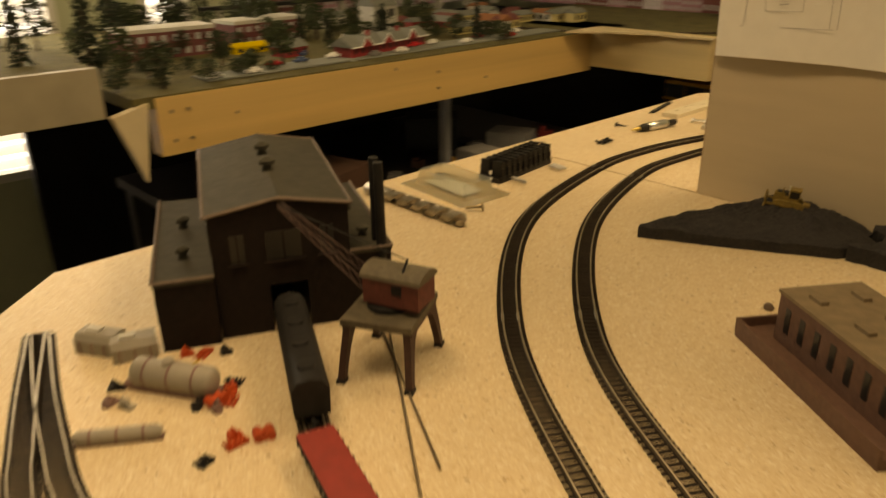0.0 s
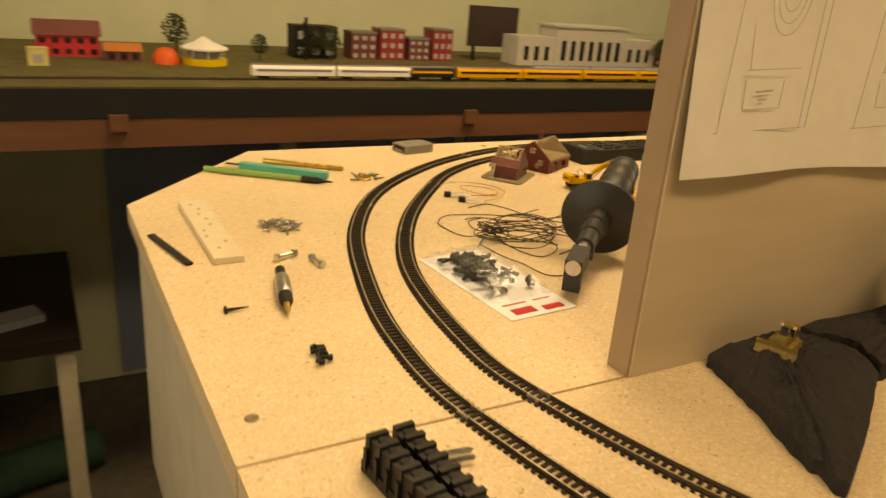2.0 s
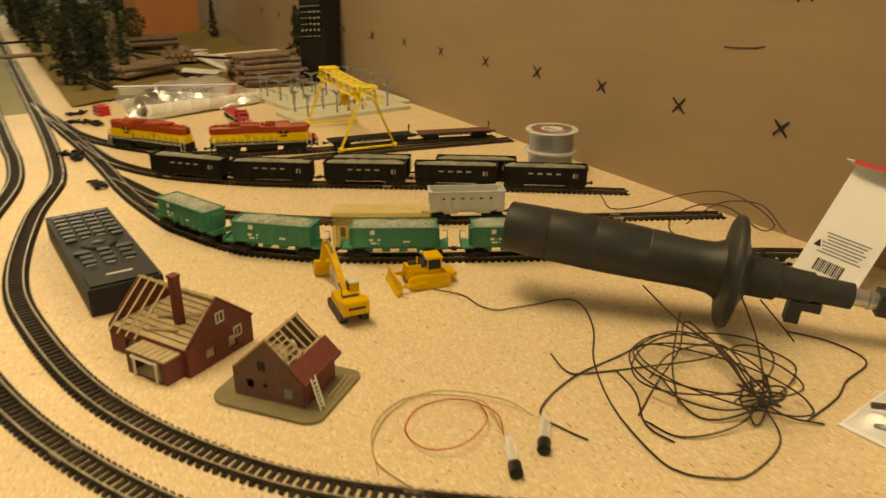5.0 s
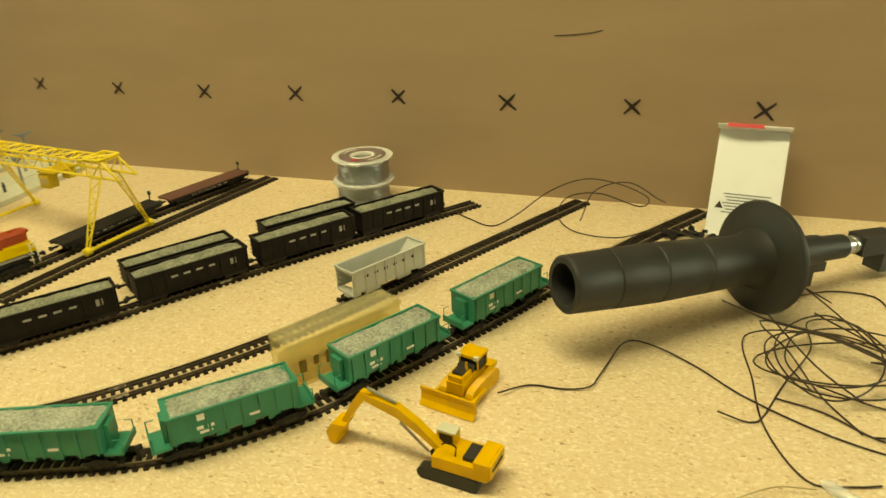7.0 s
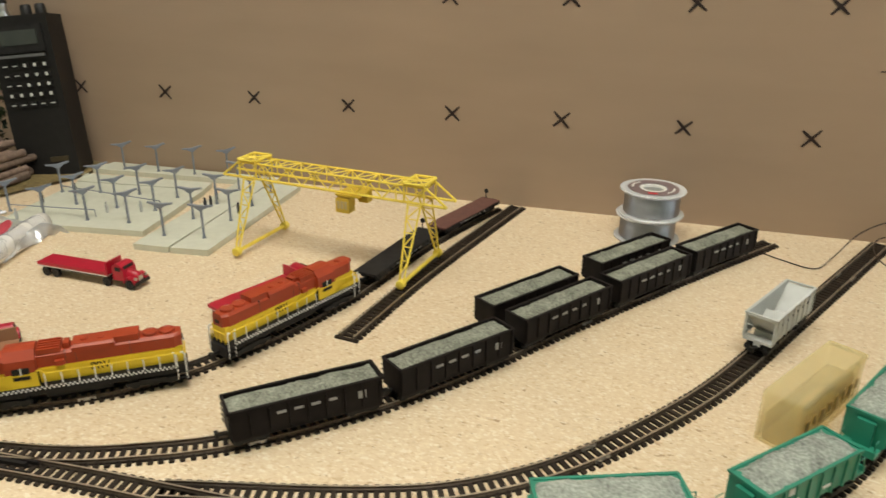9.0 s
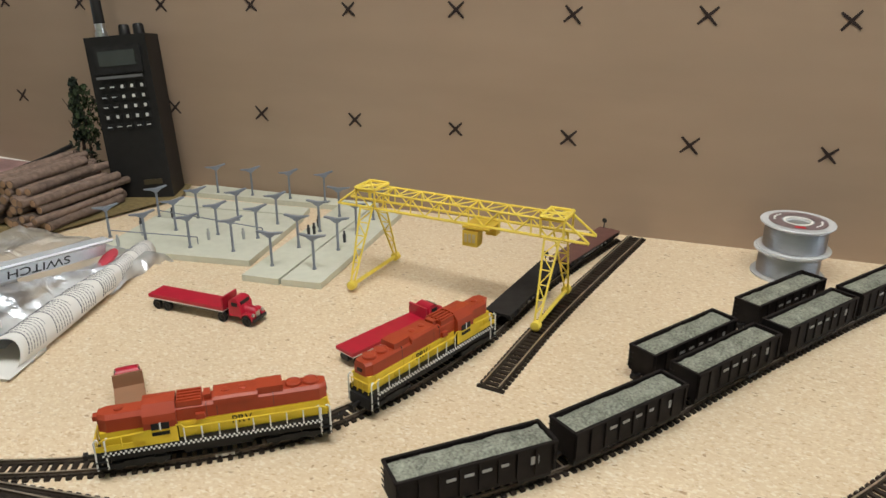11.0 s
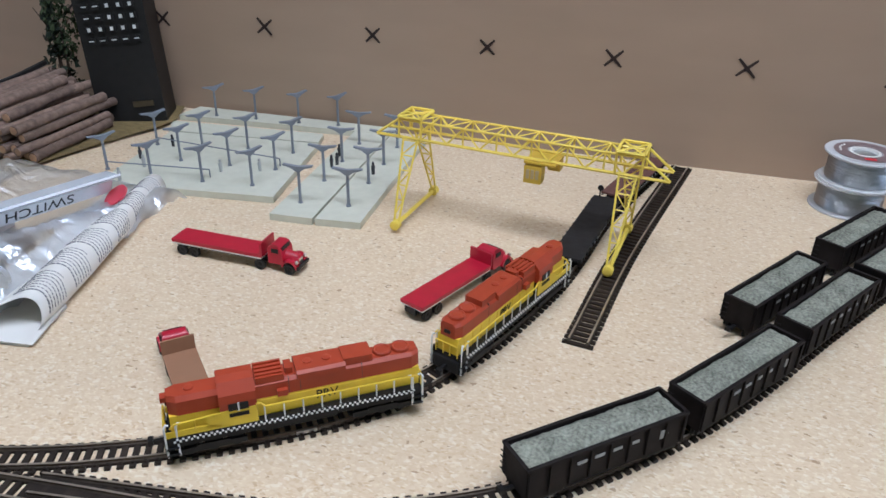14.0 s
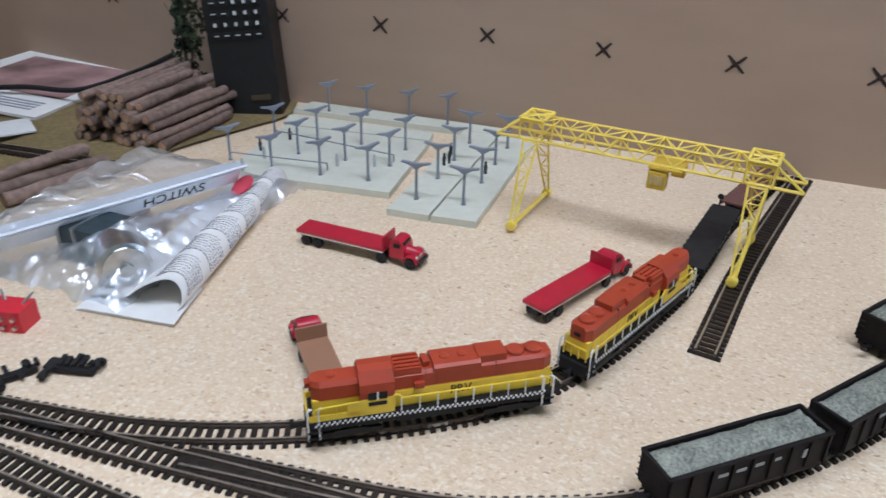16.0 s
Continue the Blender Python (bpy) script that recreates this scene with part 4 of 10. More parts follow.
platform([(-0.957, -0.189), (-0.8245, -0.1725), (-0.829, -0.137), (-0.8385, -0.062), (-0.971, -0.0765)], "pale grey plastic station platform with canopy posts")
platform([(-0.9745, -0.0745), (-0.84, -0.06), (-0.8445, -0.039), (-0.985, -0.0505)], "narrow pale grey platform strip")
platform([(-0.8145, -0.1975), (-0.784, -0.196), (-0.7895, -0.022), (-0.8215, -0.0235)], "pale grey platform strip with canopy posts")
platform([(-0.7822, -0.1955), (-0.751, -0.192), (-0.7565, -0.022), (-0.788, -0.0235)], "pale grey platform strip with canopy posts")
platform([(-0.99, -0.034), (-0.7885, -0.021), (-0.7885, -0.0035), (-0.985, -0.006)], "pale grey platform strip along the divider")


def canopy_post(x, y, a):
    t = thing("canopy_post", pose(x, y, 0.0052, 0, 0, a), "thin grey canopy post with a forked top", "canopy post", "platform canopy posts")
    part("stem", tubes([((0, 0, 0), (0, 0, 0.024), 0.0011), ((0, 0, 0), (0, 0, 0.001), 0.0018)], 6), STEEL, t)
    bm = B()
    prof = [(-0.0105, 0.0277, 0.0009), (-0.005, 0.0262, 0.0018), (-0.0012, 0.0235, 0.004), (0.0012, 0.0235, 0.004), (0.005, 0.0262, 0.0018), (0.0105, 0.0277, 0.0009)]
    ring_loft(bm, [[(px, -0.0014, z), (px, 0.0014, z), (px, 0.0014, z + h), (px, -0.0014, z + h)] for px, z, h in prof])
    part("canopy_arm", bm, STEEL, t, "", 0.0002)


for x, y in ((-0.925, -0.17), (-0.886, -0.164), (-0.848, -0.159), (-0.962, -0.108), (-0.924, -0.133), (-0.966, -0.166), (-0.883, -0.13), (-0.846, -0.126), (-0.926, -0.099), (-0.888, -0.092), (-0.849, -0.089)):
    canopy_post(x, y, 62)
for x, y in ((-0.802, -0.175), (-0.768, -0.17), (-0.802, -0.134), (-0.769, -0.128), (-0.804, -0.094), (-0.771, -0.089), (-0.806, -0.052), (-0.773, -0.05)):
    canopy_post(x, y, 8)
for x, y in ((-0.956, -0.026), (-0.918, -0.022), (-0.877, -0.019), (-0.841, -0.014)):
    canopy_post(x, y, 62)
for (x0, y0), (x1, y1) in (((-0.966, -0.166), (-0.885, -0.155)), ((-0.962, -0.108), (-0.846, -0.118))):
    tagged(part("platform_fence", tubes([((x0, y0, 0.0115), (x1, y1, 0.0115), 0.0005), ((x0, y0, 0.0052), (x0, y0, 0.0115), 0.0005), ((x1, y1, 0.0052), (x1, y1, 0.0115), 0.0005)], 5), STEEL), "thin grey rail on the platform", "rail")
FIG_D = mat("dark_figure_paint", (0.03, 0.03, 0.035), 0.6)
FIG_L = mat("unpainted_figure", (0.42, 0.43, 0.42), 0.6)
for i, (x, y) in enumerate(((-0.956, -0.139), (-0.943, -0.153), (-0.944, -0.181), (-0.948, -0.107), (-0.883, -0.143), (-0.856, -0.132), (-0.8075, -0.107), (-0.8055, -0.101), (-0.811, -0.083), (-0.772, -0.11))):
    bm = B()
    turned(bm, (x, y, 0.0052), (0, 0, 1), [(0, 0.0012), (0.003, 0.0013), (0.0065, 0.0016), (0.0078, 0.0008), (0.0085, 0.0011), (0.0098, 0.0009), (0.0102, 0.0004)], 7)
    dark = i in (0, 3, 6, 7, 8, 9)
    tagged(part("peg_figurine", bm, FIG_D if dark else FIG_L, None, "", 0, True), ("tiny dark" if dark else "tiny unpainted grey") + " figurine standing on a platform", "figurine", "tiny figurines")

# gantry crane
gc = thing("gantry_crane", pose(0, 0, 0), "yellow lattice gantry crane model straddling the siding", "crane")
EL, ER = Vector((-0.7233, -0.1565, 0)), Vector((-0.5828, -0.1748, 0))
AX = (ER - EL).normalized()
SIDE = Vector((-AX.y, AX.x, 0))
UP = Vector((0, 0, 1))
HT0, HT1 = 0.0585, 0.0705
for e in (EL, ER):
    bm = B()
    f0, f1 = e - SIDE * 0.0315, e + SIDE * 0.0315
    tube(bm, f0 + UP * 0.0055, f1 + UP * 0.0055, 0.0015, n=6)
    part("foot_beam", bm, CRANE_Y, gc)
    for f in (f0, f1):
        bm = B()
        turned(bm, f + UP * 0.0055 - SIDE * 0.0028, SIDE, [(0, 0.002), (0.0005, 0.0033), (0.005, 0.0033), (0.0056, 0.002)], 12)
        part("foot_wheel", bm, CRANE_Y, gc)
        s = (f - e).normalized()
        for ax in (-0.0052, 0.0052):
            bm = B()
            top = e + AX * ax + s * 0.0085 + UP * HT0
            bot = f + UP * 0.0055 + AX * ax * 0.25
            tube(bm, bot, top, 0.00075, n=5)
            part("leg_post", bm, CRANE_Y, gc)
        bm = B()
        for k in range(5):
            u0, u1 = 0.12 + k * 0.17, 0.12 + (k + 1) * 0.17
            pa = [f + UP * 0.0055 + (e + s * 0.0085 + UP * HT0 - f - UP * 0.0055) * u for u in (u0, u1)]
            wa = [0.0013 + 0.0039 * u for u in (u0, u1)]
            q = 1 if k % 2 else -1
            tube(bm, pa[0] + AX * q * wa[0], pa[1] - AX * q * wa[1], 0.0005, n=4)
            tube(bm, pa[1] - AX * wa[1], pa[1] + AX * wa[1], 0.0005, n=4)
        part("leg_lattice", bm, CRANE_Y, gc)
    bm = B()
    cn = [e + AX * ax + SIDE * sd + UP * (HT1 + 0.0022) for ax, sd in ((-0.008, -0.0102), (0.008, -0.0102), (0.008, 0.0102), (-0.008, 0.0102))]
    for j in range(4):
        tube(bm, cn[j], cn[(j + 1) % 4], 0.0011, n=5)
    tube(bm, cn[0], cn[2], 0.0007, n=4)
    tube(bm, cn[1], cn[3], 0.0007, n=4)
    tube(bm, (cn[0] + cn[3]) / 2, (cn[1] + cn[2]) / 2, 0.0007, n=4)
    part("tower_cap", bm, CRANE_Y, gc)
    bm = B()
    for ax in (-0.0078, 0.0078):
        for sd in (-0.0098, 0.0098):
            tube(bm, e + AX * ax + SIDE * sd + UP * HT0, e + AX * ax + SIDE * sd + UP * (HT1 + 0.0015), 0.0008, n=4)
    part("tower_frame", bm, CRANE_Y, gc)
A0, A1 = EL - AX * 0.0245, ER + AX * 0.0245
for sd in (-0.0085, 0.0085):
    bm = B()
    o = SIDE * sd
    tube(bm, A0 + o + UP * HT0, A1 + o + UP * HT0, 0.0011, n=5)
    tube(bm, A0 + AX * 0.016 + o + UP * HT1, A1 - AX * 0.016 + o + UP * HT1, 0.0009, n=5)
    tube(bm, A0 + o + UP * HT0, A0 + AX * 0.016 + o + UP * HT1, 0.0009, n=5)
    tube(bm, A1 + o + UP * HT0, A1 - AX * 0.016 + o + UP * HT1, 0.0009, n=5)
    part("girder_chord", bm, CRANE_Y, gc)
    bm = B()
    n = 14
    for k in range(n):
        u0, u1 = 0.016 + k * 0.158 / n, 0.016 + (k + 1) * 0.158 / n
        z0, z1 = (HT0, HT1) if k % 2 else (HT1, HT0)
        tube(bm, A0 + AX * u0 + o + UP * z0, A0 + AX * u1 + o + UP * z1, 0.0006, n=4)
        if k % 2 == 0:
            tube(bm, A0 + AX * u0 + o + UP * HT0, A0 + AX * u0 + o + UP * HT1, 0.0006, n=4)
    part("girder_lattice", bm, CRANE_Y, gc)
for k in range(15):
    p = A0 + AX * (0.016 + k * 0.158 / 14)
    part("girder_tie", tubes([(p - SIDE * 0.0085 + UP * HT1, p + SIDE * 0.0085 + UP * HT1, 0.0005)], 4), CRANE_Y, gc)
    if k < 14:
        q = 1 if k % 2 else -1
        part("girder_brace", tubes([(p - SIDE * 0.0085 * q + UP * HT1, p + AX * 0.0113 + SIDE * 0.0085 * q + UP * HT1, 0.0005)], 4), CRANE_Y, gc)
CP = Vector((-0.6355, -0.17, 0.051))
cm = Matrix.Translation(CP) @ Matrix.Rotation(math.atan2(AX.y, AX.x), 4, "Z")
OCHRE = mat("ochre_plastic", (0.62, 0.42, 0.04), 0.45, var=0.1)
cabp = part("crane_cab", boxes(((-0.004, -0.006, -0.0015), (0.011, 0.009, 0.011)), ((0.006, 0.006, 0.002), (0.008, 0.007, 0.007)), ((0, 0, 0.0062), (0.02, 0.02, 0.0014))), OCHRE, gc, "yellow operator cab and hoist", 0.0008)
cabp.matrix_local = cm
w = part("cab_window", boxes(((-0.004, -0.0107, -0.001), (0.002, 0.0006, 0.006)), ((-0.001, -0.0107, -0.001), (0.002, 0.0006, 0.006)), ((-0.007, -0.0107, -0.001), (0.002, 0.0006, 0.006))), mat("cab_window_pale", (0.5, 0.4, 0.2), 0.3), gc)
w.matrix_local = cm


CRIM = mat("crimson_plastic", (0.42, 0.008, 0.03), 0.35, var=0.12, scale=140)


def toy_truck(m, label, bed_mat, L=0.062, second=True):
    t = thing("toy_flatbed_truck", m, label, "toy truck", "red toy trucks")
    x0 = -0.086 / 2
    part("bed", boxes(((x0 + L / 2, 0, 0.0098), (L, 0.0155, 0.0022))), bed_mat, t, "flat load bed", 0.0003)
    part("bed_sill", boxes(((x0 + L / 2, 0, 0.0082), (L - 0.001, 0.0152, 0.0012))), WHITE, t, "pale bed edge")
    part("headboard", boxes(((x0 + L, 0, 0.0142), (0.0012, 0.0155, 0.0085))), bed_mat, t, "", 0.0003)
    part("chassis", boxes(((x0 + L / 2 + 0.008, 0, 0.0058), (L + 0.016, 0.006, 0.0035))), BLACK, t, "", 0.0004)
    c = x0 + L + 0.0088
    bm = B()
    ring_loft(bm, [[(c + dx, y * (0.86 if z > 0.0165 else 1.0), z) for dx, z in ((-0.005, 0.0055), (-0.0052, 0.0135), (-0.0046, 0.0162), (-0.003, 0.0176), (0.0006, 0.0178), (0.0028, 0.0163), (0.0044, 0.0132), (0.0048, 0.0055))] for y in (-0.0064, -0.0045, 0.0045, 0.0064)])
    part("cab", bm, CRIM, t, "red rounded cab", 0.0011, True, 3)
    bm = B()
    ring_loft(bm, [[(c + dx, w * math.cos(a), 0.0052 + h * max(0, math.sin(a)) ** 0.7) for a in [math.pi * k / 10 for k in range(11)]] for dx, w, h in ((0.004, 0.0046, 0.0078), (0.0085, 0.0042, 0.0072), (0.0118, 0.0037, 0.0062), (0.0131, 0.0028, 0.0046))])
    part("bonnet", bm, CRIM, t, "rounded bonnet", 0, True)
    for sy in (-1, 1):
        bm = B()
        ring_loft(bm, [[(c + 0.0088 + r_ * math.cos(a), y, 0.0042 + r_ * math.sin(a)) for r_, a in [(0.0052, math.pi * (0.02 + 0.96 * k / 8)) for k in range(9)] + [(0.0041, math.pi * (0.98 - 0.96 * k / 8)) for k in range(9)]] for y in (sy * 0.0038, sy * 0.0074)])
        part("fender", bm, CRIM, t, "", 0.0004, True)
        part("headlight", tubes([((c + 0.0126, sy * 0.0052, 0.0082), (c + 0.0138, sy * 0.0052, 0.0082), 0.0012)], 10), METAL, t)
        part("side_window", boxes(((c - 0.0002, sy * 0.00642, 0.0142), (0.0044, 0.0005, 0.0026))), BLACK, t)
    part("grille", boxes(((c + 0.0132, 0, 0.0075), (0.0006, 0.0042, 0.0036))), METAL, t, "", 0.0002)
    part("bumper", boxes(((c + 0.0142, 0, 0.0045), (0.0014, 0.0145, 0.0022))), BLACK, t, "", 0.0003)
    part("windscreen", boxes(((c + 0.0036, 0, 0.0148), (0.0009, 0.0092, 0.0026))), BLACK, t)
    for x in (x0 + 0.006, x0 + 0.0145, x0 + L - 0.002, c + 0.0088):
        for s in (-1, 1):
            bm = B()
            turned(bm, (x, s * 0.0048, 0.0036), (0, s, 0), [(0, 0.0028), (0.0003, 0.0036), (0.0022, 0.0036), (0.0026, 0.003), (0.0022, 0.0016), (0.0026, 0.0009)], 14)
            part("wheel", bm, BLACK, t)


TAN = mat("brown_truck_bed", (0.3, 0.155, 0.085), 0.55, var=0.1)
toy_truck(pose(-0.8055, -0.2525, 0, 0, 0, -2), "small red flatbed truck standing on the board", CRIM)
toy_truck(pose(-0.668, -0.2455, 0, 0, 0, 66), "small red flatbed truck beside the locomotives", CRIM)
toy_truck(pose(-0.7735, -0.364, 0, 0, 0, 134), "small red truck with a brown flat bed", TAN, 0.05)

# solder spools
SOLDER = mat("solder_wire", (0.55, 0.56, 0.58), 0.28, 1.0, var=0.15, scale=30, bump=0.5, bscale=900, stretch=(0.05, 0.05, 3))
LABELM = mat("spool_label", (0.17, 0.12, 0.12), 0.5, var=0.3, scale=400)
FLANGE = glass("clear_spool_flange", (0.88, 0.89, 0.9), 0.12, 0.45)
for k, (dx, dy) in enumerate(((0, 0), (0.0015, -0.001))):
    t = thing("solder_spool", pose(-0.4255 + dx, -0.045 + dy, 0.0218 * k) @ Matrix.Diagonal((0.93, 0.93, 0.968, 1)), "clear plastic spool of silver solder wire, stacked", "spool", "stacked solder spools")
    for z in (0, 0.0208):
        bm = B()
        turned(bm, (0, 0, z), (0, 0, 1), [(0, 0.011), (0, 0.0282), (0.0004, 0.0286), (0.0012, 0.0286), (0.0016, 0.0282), (0.0016, 0.011), (0, 0.011)], 40, False)
        part("flange", bm, FLANGE, t, "", 0, True)
    bm = B()
    turned(bm, (0, 0, 0.0018), (0, 0, 1), [(0, 0.019)] + [(i * 0.00085 + (0.0004 if j else 0), 0.0242 - 0.0006 * (j == 0)) for i in range(22) for j in (0, 1)] + [(0.0188, 0.019)], 40)
    part("wire_winding", bm, SOLDER, t, "", 0, True)
    bm = B()
    turned(bm, (0, 0, 0), (0, 0, 1), [(0, 0.0092), (0, 0.0112), (0.0226, 0.0112), (0.0226, 0.0092), (0, 0.0092)], 28, False)
    part("hub", bm, PAPER, t, "white hollow core", 0, True)
    bm = B()
    turned(bm, (0, 0, 0.02245), (0, 0, 1), [(0, 0.0125), (0.0003, 0.0125), (0.0003, 0.0222), (0, 0.0222), (0, 0.0125)], 40, False)
    part("label_ring", bm, LABELM, t, "dark printed ring label")
    for a in (70, 250):
        bm = boxes(*[((-0.007 + 0.0035 * j, 0.0168 + 0.0012 * math.cos(j - 2), 0.0229), (0.0032, 0.0016, 0.0002)) for j in range(5)])
        q = part("label_bar", bm, ROADWHITE, t)
        q.matrix_local = pose(0, 0, 0, 0, 0, a)
    bm = boxes(((0, -0.0175, 0.0229), (0.008, 0.004, 0.0002)))
    part("label_bar", bm, RED, t)

# handheld radio scanner leaning on the divider
rd = thing("radio_scanner", pose(-1.0205, -0.0585, 0, -7, -5, 21), "black handheld radio scanner standing upright", "radio")
part("case", boxes(((0, 0.019, 0.08), (0.0585, 0.036, 0.16))), BLACK, rd, "matt black plastic case", 0.005, True, 3)
part("screen_bezel", boxes(((0, -0.0004, 0.138), (0.046, 0.003, 0.026))), SOOT, rd, "", 0.002)
part("screen", boxes(((0, -0.002, 0.139), (0.035, 0.001, 0.014))), mat("grey_lcd", (0.045, 0.05, 0.047), 0.2), rd, "grey display window")
part("screen_lip", boxes(((0, -0.003, 0.1215), (0.044, 0.003, 0.0025))), mat("lip_grey", (0.12, 0.12, 0.125), 0.4), rd, "", 0.0008)
KEY = mat("key_white", (0.55, 0.55, 0.53), 0.5)
for r in range(5):
    for c in range(5):
        x, z = -0.0195 + c * 0.0096, 0.1125 - r * 0.0095
        part("button", boxes(((x, -0.0004, z), (0.0066, 0.002, 0.0052))), SOOT, rd, "", 0.0008)
        small = c < 2 and r < 3 or r == 4
        part("key_mark", boxes(((x, -0.0016, z), (0.0042 if small else 0.0026, 0.0004, 0.0009 if small else 0.0032))), KEY, rd)
part("badge", boxes(((0.012, -0.0006, 0.018), (0.018, 0.0012, 0.005))), mat("badge_dull", (0.05, 0.035, 0.015), 0.5), rd, "", 0.0004)
for x in (0.004, 0.018):
    bm = B()
    turned(bm, (x, 0.019, 0.159), (0, 0, 1), [(0, 0.0055), (0.010, 0.005), (0.0115, 0.0038)], 16)
    part("knob", bm, BLACK, rd, "", 0, True)
bm = B()
turned(bm, (-0.0185, 0.019, 0.159), (0, 0, 1), [(0, 0.006), (0.006, 0.006), (0.0065, 0.005), (0.014, 0.005), (0.0145, 0.0042)], 16)
part("antenna_base", bm, METAL, rd, "", 0, True)
bm = B()
turned(bm, (-0.0185, 0.019, 0.173), (0, 0, 1), [(0, 0.0052), (0.10, 0.0036), (0.102, 0.002)], 14)
part("antenna", bm, BLACK, rd, "", 0, True)

# twig log piles
BARK = mat("twig_bark", (0.19, 0.13, 0.1), 0.85, var=0.4, scale=200, bump=0.5, bscale=350, each=0.25, big=60)
CUT = mat("cut_wood", (0.36, 0.22, 0.13), 0.8, var=0.25, scale=200, each=0.25)
rng = random.Random(7)


def log_at(p0, p1, r, parent):
    bm = B()
    p0, p1 = Vector(p0), Vector(p1)
    d = p1 - p0
    a, b = frame_of(d)
    rings = []
    for k in range(7):
        rr = r * (1 + 0.08 * math.sin(k * 2.3 + r * 9000))
        c = p0 + d * (k / 6) + a * 0.0008 * math.sin(k * 1.1 + r * 5000)
        rings.append([c + (a * math.cos(t) + b * math.sin(t)) * rr for t in [2 * math.pi * i / 9 for i in range(9)]])
    ring_loft(bm, rings)
    lg = part("log", bm, BARK, parent, "", 0, True)
    bm = B()
    tube(bm, p0 - d.normalized() * 0.0003, p0 + d.normalized() * 0.001, r * 0.8, n=9)
    part("cut_end", bm, CUT, lg)


lp = thing("log_pile", pose(0, 0, 0), "stacked pile of brown twig logs", "log pile")
for r, cnt in enumerate((12, 11, 10, 9, 7, 5)):
    for k in range(cnt):
        rad = rng.uniform(0.0034, 0.0045)
        x = -1.119 + 0.0079 * k + 0.0042 * r + rng.uniform(-0.0008, 0.0008)
        y0 = -0.169 + rng.uniform(-0.008, 0.01)
        z = 0.0068 + r * 0.0070
        sk = rng.uniform(-0.008, 0.006)
        log_at((x, y0, z), (x + sk, y0 + rng.uniform(0.088, 0.108), z + rng.uniform(-0.001, 0.0015)), rad, lp)
for i, (x0, y0, x1, y1) in enumerate(((-1.075, -0.292, -1.045, -0.213), (-1.055, -0.298, -1.033, -0.222), (-1.095, -0.285, -1.08, -0.20))):
    log_at((x0, y0, 0.0085), (x1, y1, 0.0085), 0.0052, lp)

# small tool: high-voltage style probe with a flared guard
pr = thing("probe_handle", pose(0, 0, 0), "dark grey rubber tool handle with a round guard", "hand tool")
FC, TIPP = Vector((-0.1095, -0.168, 0.0355)), Vector((-0.0195, -0.0895, 0.0235))
DIR = (TIPP - FC).normalized()
H0 = FC - DIR * 0.131
bm = B()
turned(bm, H0, DIR, [(0.012, 0.0108), (-0.006, 0.0118), (-0.006, 0.0148), (-0.0048, 0.016), (0.02, 0.0166), (0.0205, 0.0162), (0.0215, 0.0162), (0.022, 0.0168), (0.05, 0.0172), (0.0505, 0.0168), (0.0515, 0.0168), (0.052, 0.0172), (0.082, 0.0163), (0.0825, 0.0159), (0.0835, 0.0159), (0.084, 0.0163), (0.11, 0.0152), (0.121, 0.016), (0.127, 0.019)], 40)
part("grip", bm, GRIP, pr, "ribbed hollow grip", 0, True)
bm = B()
turned(bm, H0, DIR, [(0.126, 0.014), (0.127, 0.023), (0.1285, 0.031), (0.130, 0.034), (0.1322, 0.0348), (0.1345, 0.034), (0.136, 0.0305), (0.138, 0.022), (0.142, 0.0135)], 48)
part("guard", bm, GRIP, pr, "round flared hand guard", 0, True)
bm = B()
turned(bm, H0, DIR, [(0.138, 0.0125), (0.158, 0.0118), (0.160, 0.0098), (0.178, 0.0095), (0.179, 0.0082), (0.2, 0.0078), (0.2005, 0.0055)], 28)
part("shaft", bm, GRIP, pr, "stepped plastic shaft", 0, True)
bm = B()
turned(bm, H0, DIR, [(0.198, 0.0052), (0.208, 0.0052), (0.2085, 0.006), (0.21, 0.006), (0.2105, 0.0052), (0.214, 0.0052)], 20)
part("collar", bm, METAL, pr, "bare metal collar", 0, True)
pm = Matrix.Translation(H0) @ DIR.to_track_quat("X", "Z").to_matrix().to_4x4()
k1 = part("hook", boxes(((0.172, 0, -0.016), (0.008, 0.009, 0.014)), ((0.178, 0, -0.011), (0.016, 0.008, 0.006))), GRIP, pr, "short lever under the shaft", 0.002, True, 2)
k1.matrix_local = pm
k2 = part("jaw", boxes(((0.2285, 0, 0), (0.031, 0.0135, 0.013)), ((0.2395, 0, -0.0115), (0.0105, 0.0135, 0.0165))), GRIP, pr, "hooked plastic jaw", 0.0022, True, 2)
k2.matrix_local = pm
bm = B()
tube(bm, (0.2435, 0, 0.0005), (0.2448, 0, 0.0005), 0.0062, n=18)
k3 = part("end_cap", bm, METAL, pr, "bright metal end")
k3.matrix_local = pm

# excavator and bulldozers
TREAD = mat("track_rubber", (0.018, 0.016, 0.014), 0.6, var=0.3, scale=400)


